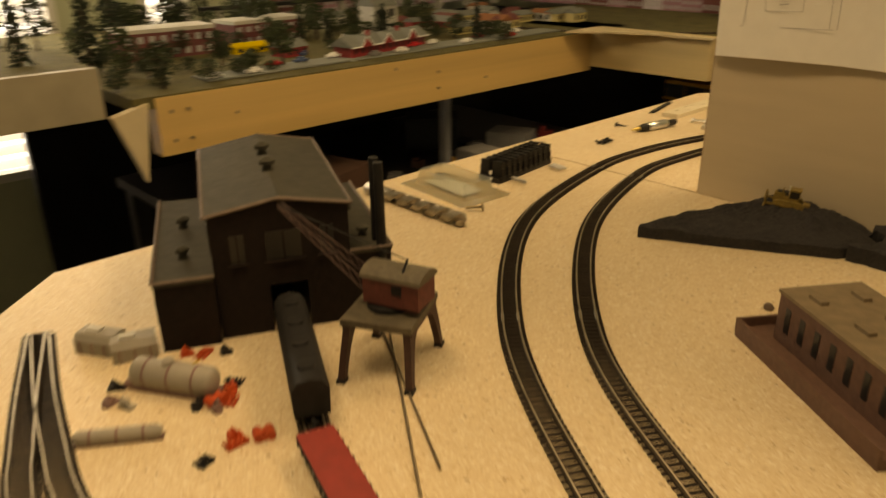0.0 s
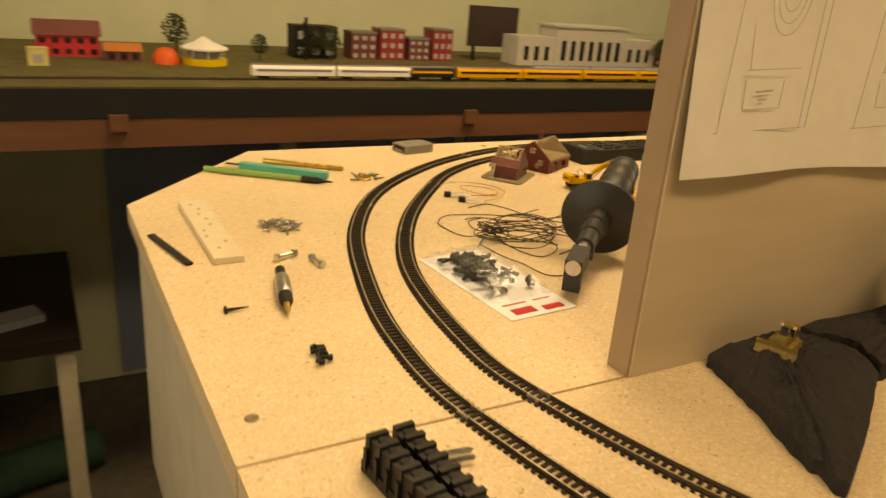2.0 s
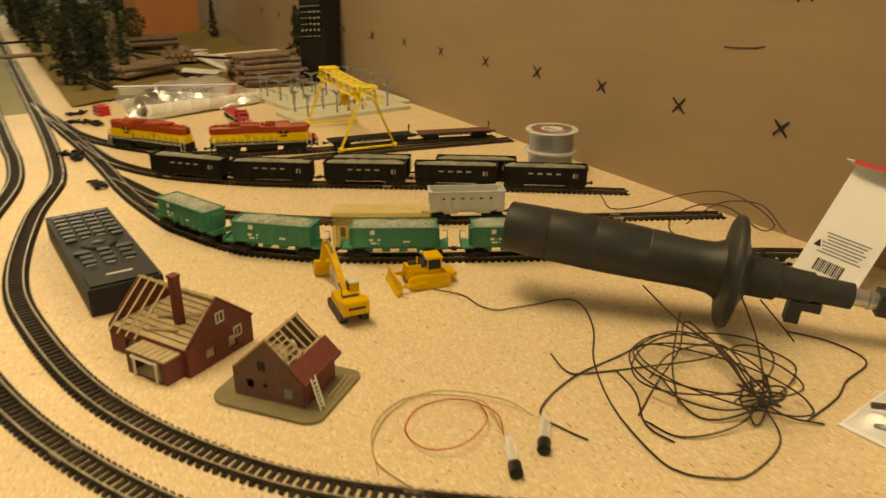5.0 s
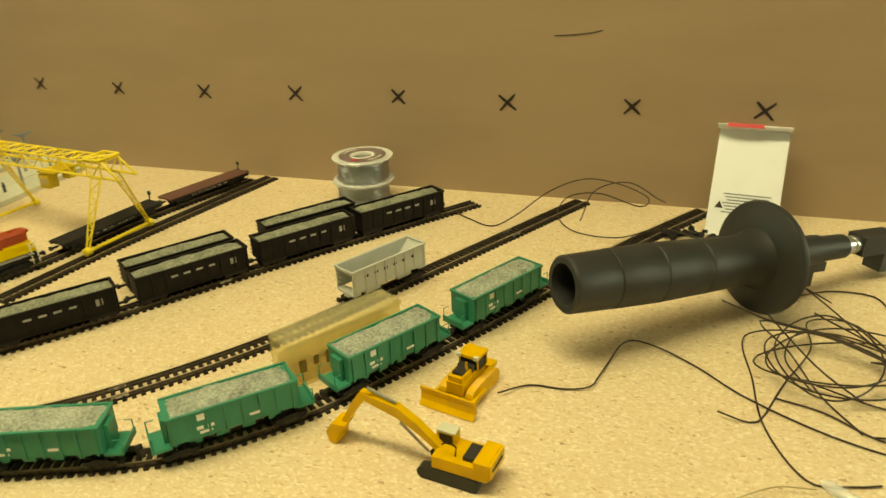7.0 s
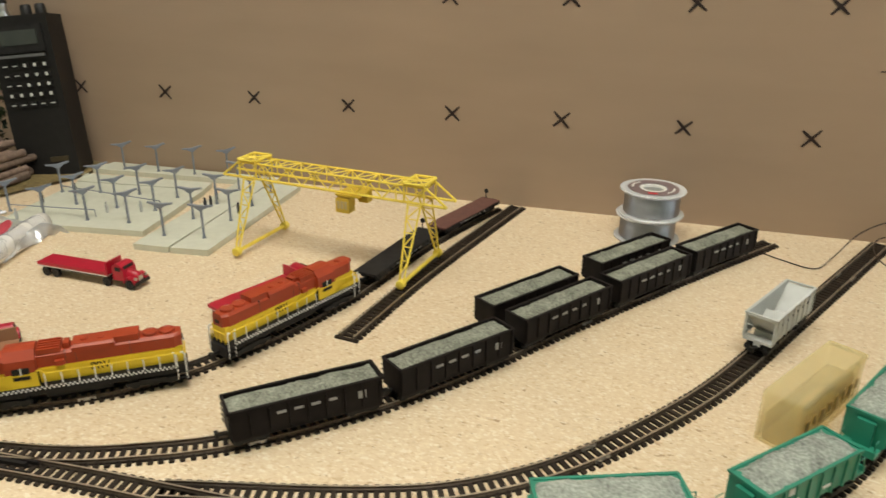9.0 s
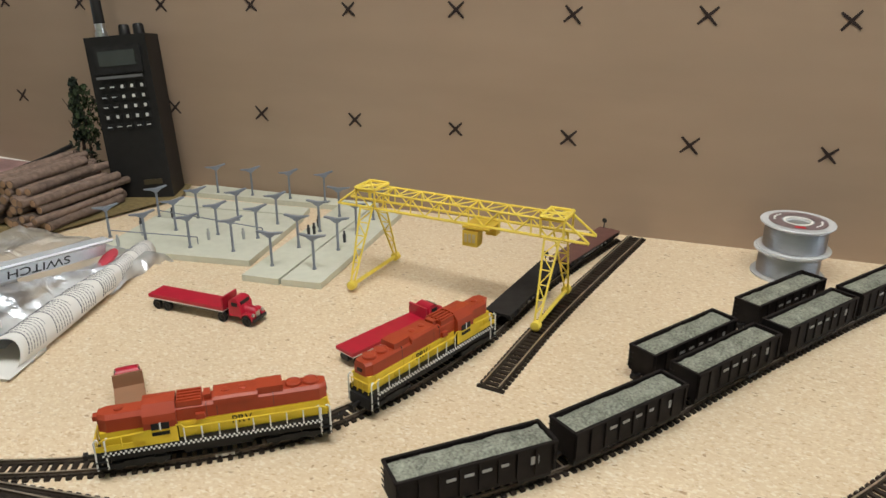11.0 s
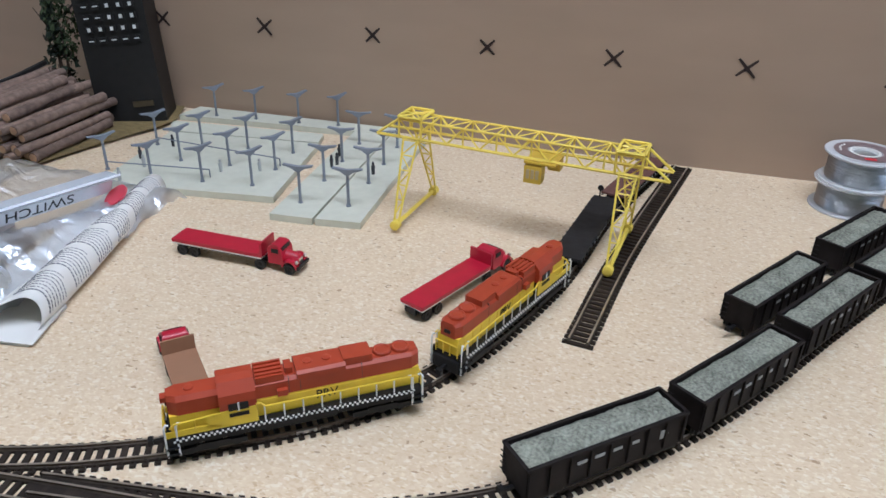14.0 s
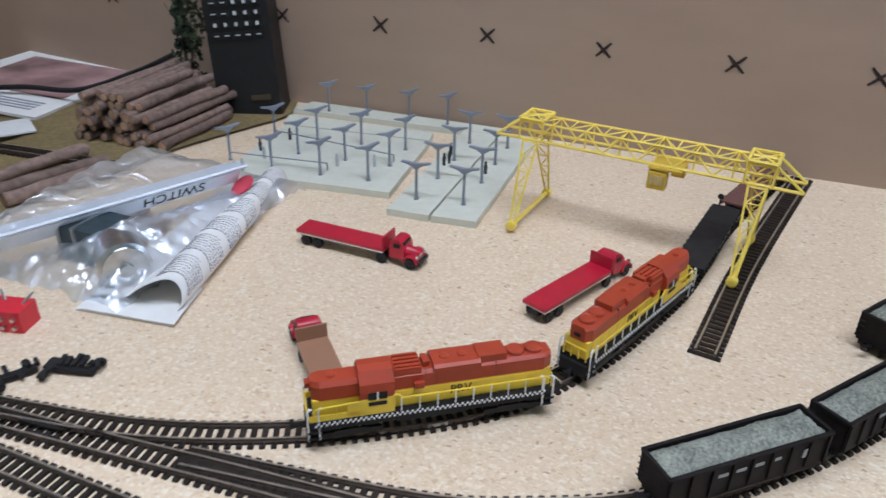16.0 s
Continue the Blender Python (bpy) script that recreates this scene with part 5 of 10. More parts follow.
def crawler(parent, y, L, r, w, paint=None):
    paint = paint or TREAD
    bm = B()
    n = 7
    pts = [(-L / 2 + r + r * math.cos(a), r + r * math.sin(a)) for a in [math.pi / 2 + math.pi * k / n for k in range(n + 1)]]
    pts += [(x, 0.0004 * (k % 2)) for k, x in enumerate([-L / 2 + r + j * (L - 2 * r) / 24 for j in range(1, 24)])]
    pts += [(L / 2 - r + r * math.cos(a), r + r * math.sin(a)) for a in [-math.pi / 2 + math.pi * k / n for k in range(n + 1)]]
    pts += [(x, 2 * r + 0.0005 * (k % 2)) for k, x in enumerate([L / 2 - r - j * (L - 2 * r) / 24 for j in range(1, 24)])]
    ring_loft(bm, [[(x, yy, z) for x, z in pts] for yy in (y - w / 2, y + w / 2)])
    part("crawler_track", bm, paint, parent)


ex = thing("toy_excavator", pose(-0.242, -0.3588, 0, 0, 0, 172), "small yellow toy excavator with its arm out", "toy excavator")
for y in (-0.0068, 0.0068):
    crawler(ex, y, 0.0305, 0.0034, 0.0046)
part("undercarriage", boxes(((0, 0, 0.0042), (0.017, 0.011, 0.003)), ((0, 0, 0.0066), (0.009, 0.009, 0.002))), TREAD, ex, "", 0.0005)
part("house", boxes(((-0.0055, 0, 0.0105), (0.0265, 0.0165, 0.0062)), ((-0.016, 0, 0.0125), (0.007, 0.0165, 0.0085))), CATY, ex, "yellow engine house", 0.0012, True, 2)
part("engine_cover", boxes(((-0.0105, 0.0, 0.0145), (0.0085, 0.0105, 0.0022))), TREAD, ex, "black engine cover", 0.0005)
part("cab", boxes(((0.0055, -0.0052, 0.0148), (0.0088, 0.0058, 0.0092))), CATY, ex, "", 0.0009)
part("cab_window", boxes(((0.0102, -0.0052, 0.0155), (0.0006, 0.0044, 0.0062)), ((0.0055, -0.0083, 0.0155), (0.0066, 0.0006, 0.0058)), ((0.0055, -0.0021, 0.0155), (0.0066, 0.0006, 0.0058))), BLACK, ex)
bm = B()
loose(bm, [(-0.002, 0.004, 0.0135), (-0.003, 0.0045, 0.019), (0.0005, 0.005, 0.0215), (0.004, 0.0045, 0.0185)], 0.0004, 5)
part("handrail", bm, BLACK, ex)
part("counterweight", boxes(((-0.0196, 0, 0.0128), (0.002, 0.0158, 0.0072))), CATY, ex, "rounded yellow counterweight", 0.0009, True, 2)
part("stripe", boxes(((-0.0207, 0, 0.0128), (0.0003, 0.011, 0.0016))), TREAD, ex)
part("cab_roof", boxes(((0.0055, -0.0052, 0.0197), (0.0092, 0.0062, 0.0008))), PAD, ex, "pale cab roof", 0.0003)


def bent_bar(bm, pts, w, hs):
    ring_loft(bm, [[(x, -w / 2, z - h / 2), (x, w / 2, z - h / 2), (x, w / 2, z + h / 2), (x, -w / 2, z + h / 2)] for (x, z), h in zip(pts, hs)])


bm = B()
bent_bar(bm, [(0.006, 0.0115), (0.018, 0.021), (0.028, 0.0265), (0.0465, 0.0305)], 0.0042, [0.004, 0.0052, 0.0058, 0.0036])
part("boom", bm, CATY, ex, "bent yellow boom", 0.0005)
bm = B()
ring_loft(bm, [[(0.041, -0.0018, 0.0335), (0.041, 0.0018, 0.0335), (0.0475, 0.0018, 0.0325), (0.0475, -0.0018, 0.0325)], [(0.047, -0.0018, 0.0262), (0.047, 0.0018, 0.0262), (0.0525, 0.0018, 0.0255), (0.0525, -0.0018, 0.0255)], [(0.058, -0.0018, 0.0105), (0.058, 0.0018, 0.0105), (0.0608, 0.0018, 0.0102), (0.0608, -0.0018, 0.0102)]])
part("stick", bm, CATY, ex, "", 0.0004)
bm = B()
ring_loft(bm, [[(x, y, z) for x, z in ((0.056, 0.0125), (0.0635, 0.012), (0.067, 0.0065), (0.0655, 0.001), (0.0615, 0.0003), (0.0605, 0.0055))] for y in (-0.0052, 0.0052)])
part("bucket", bm, CATY, ex, "", 0.0005)
part("hydraulic_ram", tubes([((0.012, 0.0026, 0.0105), (0.026, 0.0026, 0.0225), 0.0007), ((0.012, -0.0026, 0.0105), (0.026, -0.0026, 0.0225), 0.0007), ((0.029, 0, 0.0305), (0.044, 0, 0.0345), 0.0008)], 6), METAL, ex)


def bulldozer(m, label, paint):
    t = thing("toy_bulldozer", m, label, "toy bulldozer", "toy bulldozers")
    for y in (-0.0072, 0.0072):
        crawler(t, y, 0.0275, 0.0042, 0.004, paint)
        part("track_frame", boxes(((0, y * 1.0, 0.0042), (0.019, 0.0044, 0.0034))), paint, t, "", 0.0006)
    part("hull", boxes(((0.003, 0, 0.0085), (0.022, 0.0088, 0.0062))), paint, t, "", 0.0008)
    part("hood", boxes(((0.0075, 0, 0.0125), (0.012, 0.0075, 0.0042))), paint, t, "", 0.0012, True, 2)
    part("cab", boxes(((-0.004, 0, 0.0142), (0.0082, 0.0092, 0.0068))), BLACK, t, "dark open cab", 0.0005)
    part("cab_roof", boxes(((-0.004, 0, 0.0186), (0.0102, 0.0112, 0.0014))), paint, t, "", 0.0005)
    part("roof_post", tubes([((-0.004 + sx * 0.0044, sy * 0.0049, 0.0112), (-0.004 + sx * 0.0044, sy * 0.0049, 0.0184), 0.0005) for sx in (-1, 1) for sy in (-1, 1)], 5), paint, t)
    bm = B()
    ring_loft(bm, [[(0.0205 + dx, y, z) for dx, z in ((0.0025, 0.0005), (0.0005, 0.003), (0.0, 0.0065), (0.0012, 0.0102), (0.0, 0.0102), (-0.0012, 0.0065), (-0.0008, 0.003), (0.0012, 0.0005))] for y in (-0.0145, 0.0145)])
    part("blade", bm, paint, t, "curved push blade")
    part("push_arm", boxes(*[((0.0115, s * 0.0102, 0.0045), (0.0175, 0.0014, 0.0018)) for s in (-1, 1)]), paint, t, "", 0.0003)
    part("engine", boxes(((0.0075, 0, 0.0152), (0.0082, 0.0052, 0.0016)), ((0.003, 0.0, 0.0142), (0.0026, 0.0078, 0.0034))), TREAD, t, "dark engine block", 0.0003)
    for sy in (-1, 1):
        part("headlight", boxes(((0.0015, sy * 0.0046, 0.0192), (0.0016, 0.002, 0.0018))), PAD, t, "", 0.0003)
    for k in range(5):
        part("road_wheel", tubes([((-0.0085 + k * 0.0042, -0.0097, 0.0028), (-0.0085 + k * 0.0042, -0.0092, 0.0028), 0.0016)], 10), TREAD, t)
    part("exhaust_pipe", tubes([((0.0065, 0.0022, 0.0144), (0.0065, 0.0022, 0.0195), 0.0006)], 6), paint, t)
    part("ripper", boxes(((-0.0155, 0, 0.006), (0.006, 0.0105, 0.0022)), ((-0.018, 0, 0.0035), (0.0015, 0.0022, 0.0065))), paint, t, "", 0.0003)


bulldozer(pose(-0.2545, -0.294, 0, 0, 0, 257) @ Matrix.Scale(1.1, 4), "small yellow toy bulldozer on the board", CATY)

# two half-built plastic houses
BRICKR = mat("house_dark_red", (0.145, 0.03, 0.025), 0.6, var=0.2, scale=300, bump=0.15)
BRICKG = mat("house_brown_grey", (0.15, 0.075, 0.06), 0.6, var=0.2, scale=300, bump=0.15)
TIMBER = mat("beige_timber", (0.43, 0.33, 0.21), 0.65, var=0.15, scale=250)
BASEG = mat("olive_base_card", (0.2, 0.17, 0.1), 0.8, var=0.15, scale=150)


def pierced_wall(bm, w, h, holes, th=0.0012, gable=0.0):
    """A wall on the x axis with real openings; gable: height of the point above it."""
    xs = sorted({-w / 2, w / 2, *[v for a, b, c, d in holes for v in (a, b)]})
    zs = sorted({0, h, *[v for a, b, c, d in holes for v in (c, d)]})
    for x0, x1 in zip(xs, xs[1:]):
        for z0, z1 in zip(zs, zs[1:]):
            cx, cz = (x0 + x1) / 2, (z0 + z1) / 2
            if not any(a < cx < b and c < cz < d for a, b, c, d in holes):
                box(bm, (cx, 0, cz), (x1 - x0, th, z1 - z0))
    if gable:
        ring_loft(bm, [[(-w / 2, y, h), *[(x, y, h) for x in xs[1:-1]], (w / 2, y, h), (0, y, h + gable)] for y in (-th / 2, th / 2)])
    bmesh.ops.remove_doubles(bm, verts=bm.verts, dist=1e-6)


def half_house(m, label, W, D, H, G, wall_mat, rafters, floor):
    """W across the gable, D along the ridge (x), open rafters on top."""
    t = thing("model_house", m, label, "model house", "half-built model houses")
    for sx in (-1, 1):
        bm = B()
        pierced_wall(bm, W, H, [(-0.012, -0.005, 0.005, 0.011), (0.005, 0.011, 0.004, 0.011)], gable=G)
        bmesh.ops.transform(bm, matrix=pose(sx * D / 2, 0, 0, 0, 0, 90), verts=bm.verts)
        part("gable_wall", bm, wall_mat, t)
    for sy in (-1, 1):
        bm = B()
        pierced_wall(bm, D, H, [(-D * 0.3, -D * 0.14, 0.004, 0.011), (D * 0.12, D * 0.32, 0.0001, 0.0125)])
        bmesh.ops.transform(bm, matrix=pose(0, sy * W / 2, 0), verts=bm.verts)
        part("side_wall", bm, wall_mat, t)
    n = rafters
    for k in range(n):
        x = -D / 2 + 0.003 + k * (D - 0.006) / (n - 1)
        for sy in (-1, 1):
            if sy < 0 and k > n * 0.4:
                continue
            part("rafter", tubes([((x, sy * (W / 2 + 0.003), H - 0.002), (x, 0, H + G + 0.0008), 0.0008)], 4), TIMBER, t)
    part("ridge_beam", tubes([((-D / 2, 0, H + G), (D / 2, 0, H + G), 0.0009)], 4), TIMBER, t)
    for k in range(floor):
        y = -W / 2 + 0.002 + k * (W - 0.004) / (floor - 1)
        part("floor_board", boxes(((0, y, H), (D - 0.003, (W - 0.004) / (floor - 1) * 0.8, 0.0008))), TIMBER, t)
    return t


h1 = half_house(pose(-0.2555, -0.4575, 0, 0, 0, 28.5), "dark red model house with bare rafters and chimney", 0.048, 0.062, 0.0165, 0.0205, BRICKR, 9, 9)
bm = B()
box(bm, (0.004, -0.004, 0.026), (0.0045, 0.0045, 0.042))
box(bm, (0.004, -0.004, 0.0465), (0.0055, 0.0055, 0.0015))
part("chimney", bm, BRICKR, h1, "", 0.0003)
bm = B()
pierced_wall(bm, 0.03, 0.0135, [(-0.011, 0.011, 0.0001, 0.0105)])
g = part("porch_wall", bm, BRICKR, h1)
g.matrix_local = pose(0.012, -0.0355, 0)
part("porch_side", boxes(((-0.0025, -0.03, 0.0067), (0.0012, 0.011, 0.0133)), ((0.0265, -0.03, 0.0067), (0.0012, 0.011, 0.0133))), BRICKR, h1)
for k in range(7):
    part("porch_board", boxes(((-0.001 + k * 0.0043, -0.03, 0.014), (0.0036, 0.0125, 0.0008))), TIMBER, h1)
part("door_frame", tubes([((0.003, -0.0365, 0), (0.003, -0.0365, 0.0125), 0.001), ((0.02, -0.0365, 0), (0.02, -0.0365, 0.0125), 0.001), ((0.001, -0.0365, 0.0115), (0.022, -0.0365, 0.0115), 0.001)], 4), PAD, h1)
for y, z in ((0.0, 0.0235), (0.012, 0.0095)):
    part("window_frame", boxes(((0.032, y, z), (0.0008, 0.0058, 0.0008)), ((0.032, y, z + 0.0058), (0.0008, 0.0058, 0.0008)), ((0.032, y - 0.0027, z + 0.0029), (0.0008, 0.0008, 0.0058)), ((0.032, y + 0.0027, z + 0.0029), (0.0008, 0.0008, 0.0058)), ((0.0319, y, z + 0.0029), (0.0006, 0.0007, 0.0052))), PAD, h1, "pale window frame")
part("roof_edge_board", tubes([((0.031, -0.0255, 0.0165), (0.031, 0, 0.0382), 0.0008), ((0.031, 0.0255, 0.0165), (0.031, 0, 0.0382), 0.0008)], 4), BRICKR, h1)
for p0, p1 in (((-0.012, -0.006, 0.0182), (0.014, 0.012, 0.0186)), ((0.006, 0.014, 0.0186), (0.021, -0.01, 0.0184)), ((-0.004, -0.018, 0.0182), (0.012, -0.012, 0.0186))):
    part("loose_timber", tubes([(p0, p1, 0.0009)], 4), TIMBER, h1)


def roofless_house(m, label, W, D, H, G):
    """Gable across y, ridge along x; a low roof sheet, laths and bare rafters on the +y slope."""
    t = thing("model_house", m, label, "model house", "half-built model houses")
    for sx in (-1, 1):
        bm = B()
        pierced_wall(bm, W, H, [(-0.0135, -0.009, 0.0055, 0.0105), (-0.003, -0.0005, 0.0075, 0.01), (0.0095, 0.0145, 0.0035, 0.0092)], gable=G)
        bmesh.ops.transform(bm, matrix=pose(sx * D / 2, 0, 0, 0, 0, 90), verts=bm.verts)
        part("gable_wall", bm, BRICKG, t)
    # the opening's dark is a black plate on the solid gable
    part("gable_window", boxes(((D / 2 + 0.0008, -0.003, H + 0.0045), (0.0004, 0.0045, 0.005))), BLACK, t, "black plate standing in for a gable opening")
    part("window_pane", boxes(((D / 2 + 0.0003, 0.012, 0.0063), (0.0005, 0.0046, 0.0054))), STEEL, t)
    for sy in (-1, 1):
        bm = B()
        pierced_wall(bm, D, H, [(-D * 0.3, -D * 0.1, 0.0045, 0.0105)] if sy < 0 else [])
        bmesh.ops.transform(bm, matrix=pose(0, sy * W / 2, 0), verts=bm.verts)
        part("side_wall", bm, BRICKR, t)

    def on_slope(x, u, sy, lift):
        return (x, sy * W / 2 * (1 - u), H + G * u + lift)
    for k in range(6):
        x = -D / 2 + 0.0022 + k * (D - 0.0044) / 5
        part("rafter", tubes([(on_slope(x, 0.05, 1, 0.0006), on_slope(x, 1.0, 1, 0.0006), 0.0008)], 4), TIMBER, t)
        part("rafter", tubes([(on_slope(x, -0.1, -1, 0.0006), on_slope(x, 1.0, -1, 0.0006), 0.0008)], 4), TIMBER, t)
    for k in range(6):
        part("lath", tubes([(on_slope(D / 2 + 0.001, 0.38 + k * 0.115, 1, 0.0017), on_slope(D * 0.12, 0.38 + k * 0.115, 1, 0.0017), 0.0006)], 4), TIMBER, t)
    part("ridge_beam", tubes([((-D / 2, 0, H + G + 0.0008), (D / 2, 0, H + G + 0.0008), 0.0009)], 4), TIMBER, t)
    part("wall_plate", tubes([(on_slope(-D / 2, 0.33, 1, 0.002), on_slope(D * 0.1, 0.33, 1, 0.002), 0.0009)], 4), TIMBER, t)
    for k in range(6):
        part("floor_board", boxes(((0, -W / 2 + 0.004 + k * (W - 0.008) / 5, H - 0.001), (D - 0.003, (W - 0.004) / 5 * 0.82, 0.0008))), TIMBER, t)
    bm = B()
    ring_loft(bm, [[on_slope(x, -0.13, 1, 0.0008), on_slope(x, 0.29, 1, 0.0014), on_slope(x, 0.29, 1, 0.0026), on_slope(x, -0.13, 1, 0.0022)] for x in (D / 2 + 0.0025, -D / 2 - 0.003)])
    part("roof_sheet", bm, BRICKR, t, "low dark red strip of roofing")
    part("eaves_board", boxes(((0, W / 2 + 0.003, H - 0.0012), (D + 0.006, 0.0008, 0.0026))), BRICKR, t)
    bm = B()
    turned(bm, (-0.003, 0.004, H), (0.2, 0.1, 1), [(0, 0.0026), (0.008, 0.003), (0.0115, 0.0018)], 10)
    part("loose_chimney", bm, PAD, t, "pale loose stack")
    part("prop", tubes([((0.003, 0.006, H), (0.003, 0.006, H + G * 0.72), 0.0012)], 6), TIMBER, t)
    return t


h2 = roofless_house(pose(-0.1815, -0.4228, 0.0018, 0, 0, -52) @ Matrix.Diagonal((0.95, 0.95, 1, 1)), "brown model house shell with an unfinished roof", 0.0425, 0.033, 0.0152, 0.0188)
corners = [(-0.027, -0.033, 0.006), (0.028, -0.033, 0.011), (0.028, 0.0345, 0.009), (-0.027, 0.0345, 0.006)]
bm = B()
poly_prism(bm, [(math.copysign(abs(cx) - cr, cx) + cr * math.cos(radians(a0 + k * 18)), math.copysign(abs(cy) - cr, cy) + cr * math.sin(radians(a0 + k * 18))) for (cx, cy, cr), a0 in zip(corners, (180, 270, 0, 90)) for k in range(6)], -0.0016, 0.0)
part("base_plate", bm, BASEG, h2, "olive card ground plate", 0.0003)
part("ladder", tubes([((0.0115 + k * 0.0042, 0.0305, 0), (0.0115 + k * 0.0042, 0.0256, 0.0175), 0.0006) for k in (0, 1)] + [((0.0115, 0.02995 - k * 0.00062, 0.002 + k * 0.0022), (0.0157, 0.02995 - k * 0.00062, 0.002 + k * 0.0022), 0.0005) for k in range(7)], 4), PAD, h2, "pale leaning ladder")
part("fallen_ladder", tubes([((0.004, 0.0285 + k * 0.0028, 0.0006), (-0.019, 0.0275 + k * 0.0028, 0.0006), 0.0005) for k in (0, 1)] + [((0.002 - k * 0.0034, 0.0285, 0.0006), (0.002 - k * 0.0034, 0.0311, 0.0006), 0.0004) for k in range(6)], 4), TIMBER, h2, "ladder lying on the plate")

# remote control
rc = thing("remote_control", pose(-0.3985, -0.4795, 0, 0, 0, 3) @ Matrix.Diagonal((0.88, 0.94, 1, 1)), "long black remote control with grey buttons", "remote control")
DKG = mat("remote_black", (0.026, 0.027, 0.03), 0.55, var=0.1, scale=120, spec=0.25)
BTNM = mat("button_legend", (0.45, 0.46, 0.48), 0.5)
BTN = mat("button_black", (0.012, 0.012, 0.014), 0.3, var=0.1)
part("case", boxes(((0, 0, 0.0095), (0.18, 0.0485, 0.018))), DKG, rc, "black plastic case", 0.004, True, 3)
part("front_end", boxes(((0.0745, 0, 0.0193), (0.026, 0.044, 0.0014))), DKG, rc, "smooth lower face", 0.0005)
for r in range(12):
    x = -0.079 + r * 0.0108
    if 6 <= r <= 8:
        continue
    for c in range(4 if r < 6 else 3):
        n = 4 if r < 6 else 3
        y = (c - (n - 1) / 2) * (0.0108 if n == 4 else 0.0135)
        part("button", boxes(((x, y, 0.0192), (0.0066, 0.0086, 0.0026))), BTN, rc, "", 0.0007)
        part("key_mark", boxes(((x + 0.0042, y, 0.0187), (0.0014, 0.0066, 0.0003))), BTNM, rc)
bm = B()
turned(bm, (0.0015, 0, 0.018), (0, 0, 1), [(0, 0.0128), (0.0022, 0.0124), (0.0026, 0.0112), (0.002, 0.0068)], 28)
part("ring_pad", bm, DKG, rc, "round direction pad", 0, True)
bm = B()
turned(bm, (0.0015, 0, 0.018), (0, 0, 1), [(0, 0.0052), (0.0024, 0.005), (0.0028, 0.0035)], 20)
part("button", bm, BTN, rc, "", 0, True)
for sx, sy in ((-0.0145, -0.0165), (-0.0145, 0.0165), (0.0175, -0.0165), (0.0175, 0.0165)):
    part("button", boxes(((sx, sy, 0.0192), (0.0062, 0.0075, 0.0024))), BTN, rc, "", 0.0008)
part("label_bar", boxes(((0.072, 0, 0.0202), (0.0026, 0.017, 0.0003))), KEY, rc)

# small grey plastic box near the bench edge
GB = mat("warm_grey_plastic", (0.2, 0.19, 0.165), 0.5, var=0.08, scale=120)
bx = thing("plastic_module_box", pose(-0.1215, -0.568, 0, 0, 0, 12) @ Matrix.Diagonal((0.9, 0.88, 0.95, 1)), "small grey plastic box with a dark slot", "plastic box")
bm = B()
poly_prism(bm, [(-0.027, -0.013), (-0.02, -0.0175), (0.027, -0.0175), (0.027, 0.0175), (-0.02, 0.0175), (-0.027, 0.013)], 0, 0.0115)
part("body", bm, GB, bx, "", 0.0009)
# the slot's dark is a black block; no recess is cut
part("slot", boxes(((0.0255, 0, 0.0065), (0.0036, 0.026, 0.0062))), BLACK, bx, "black block standing in for a slot")
part("slot_card", boxes(((0.0272, -0.003, 0.0036), (0.001, 0.017, 0.0018))), TIMBER, bx)
# black discs paint in the dark of the holes; nothing is bored
for k in (-1, 0, 1):
    part("screw_hole_disc", tubes([((0.01, k * 0.0085, 0.0112), (0.01, k * 0.0085, 0.0117), 0.0011)], 8), BLACK, bx)

# white backing card leaning on the divider
CARDM = mat("backing_card", (0.78, 0.8, 0.85), 0.6, var=0.03)
cd = thing("backing_card", pose(-0.1385, -0.0535, 0, 0, 0, -6), "white backing card with a red printed flap", "card")
cm2 = pose(0, 0, 0, -33, 0, 0)
for nm, items, mt, lb in (("sheet", [((0.025, 0, 0.042), (0.05, 0.0007, 0.084))], CARDM, ""),
                          ("print_bar", [((0.0265 + 0.0 * k, -0.0006, 0.033 - k * 0.0024), (0.034 - 0.003 * (k % 3), 0.0003, 0.0009)) for k in range(7)], STEEL, ""),
                          *[("barcode_bar", [((0.014 + k * 0.0017, -0.0006, 0.0095), (0.0006 + 0.0006 * (k % 3 == 0), 0.0003, 0.009))], INK, "") for k in range(13)]):
    q = part(nm, boxes(*items), mt, cd, lb)
    q.matrix_local = cm2
bm = B()
ring_loft(bm, [[(0.0045, y, 0.0215), (0.0105, y, 0.0215), (0.0075, y, 0.027)] for y in (-0.0009, -0.0006)])
q = part("warning_mark", bm, INK, cd, "black warning triangle")
q.matrix_local = cm2
fl = part("flap", boxes(((0.025, -0.0055, 0.0845), (0.053, 0.012, 0.0006))), CARDM, cd, "folded top flap")
fl.matrix_local = cm2
fl2 = part("red_print", boxes(((0.0155, -0.0055, 0.085), (0.026, 0.008, 0.0004)), ((0.0185, -0.0118, 0.0838), (0.026, 0.0005, 0.0032))), RED, cd, "red printed mark")
fl2.matrix_local = cm2

INKG = mat("grey_print", (0.2, 0.2, 0.22), 0.7, var=0.7, scale=500)
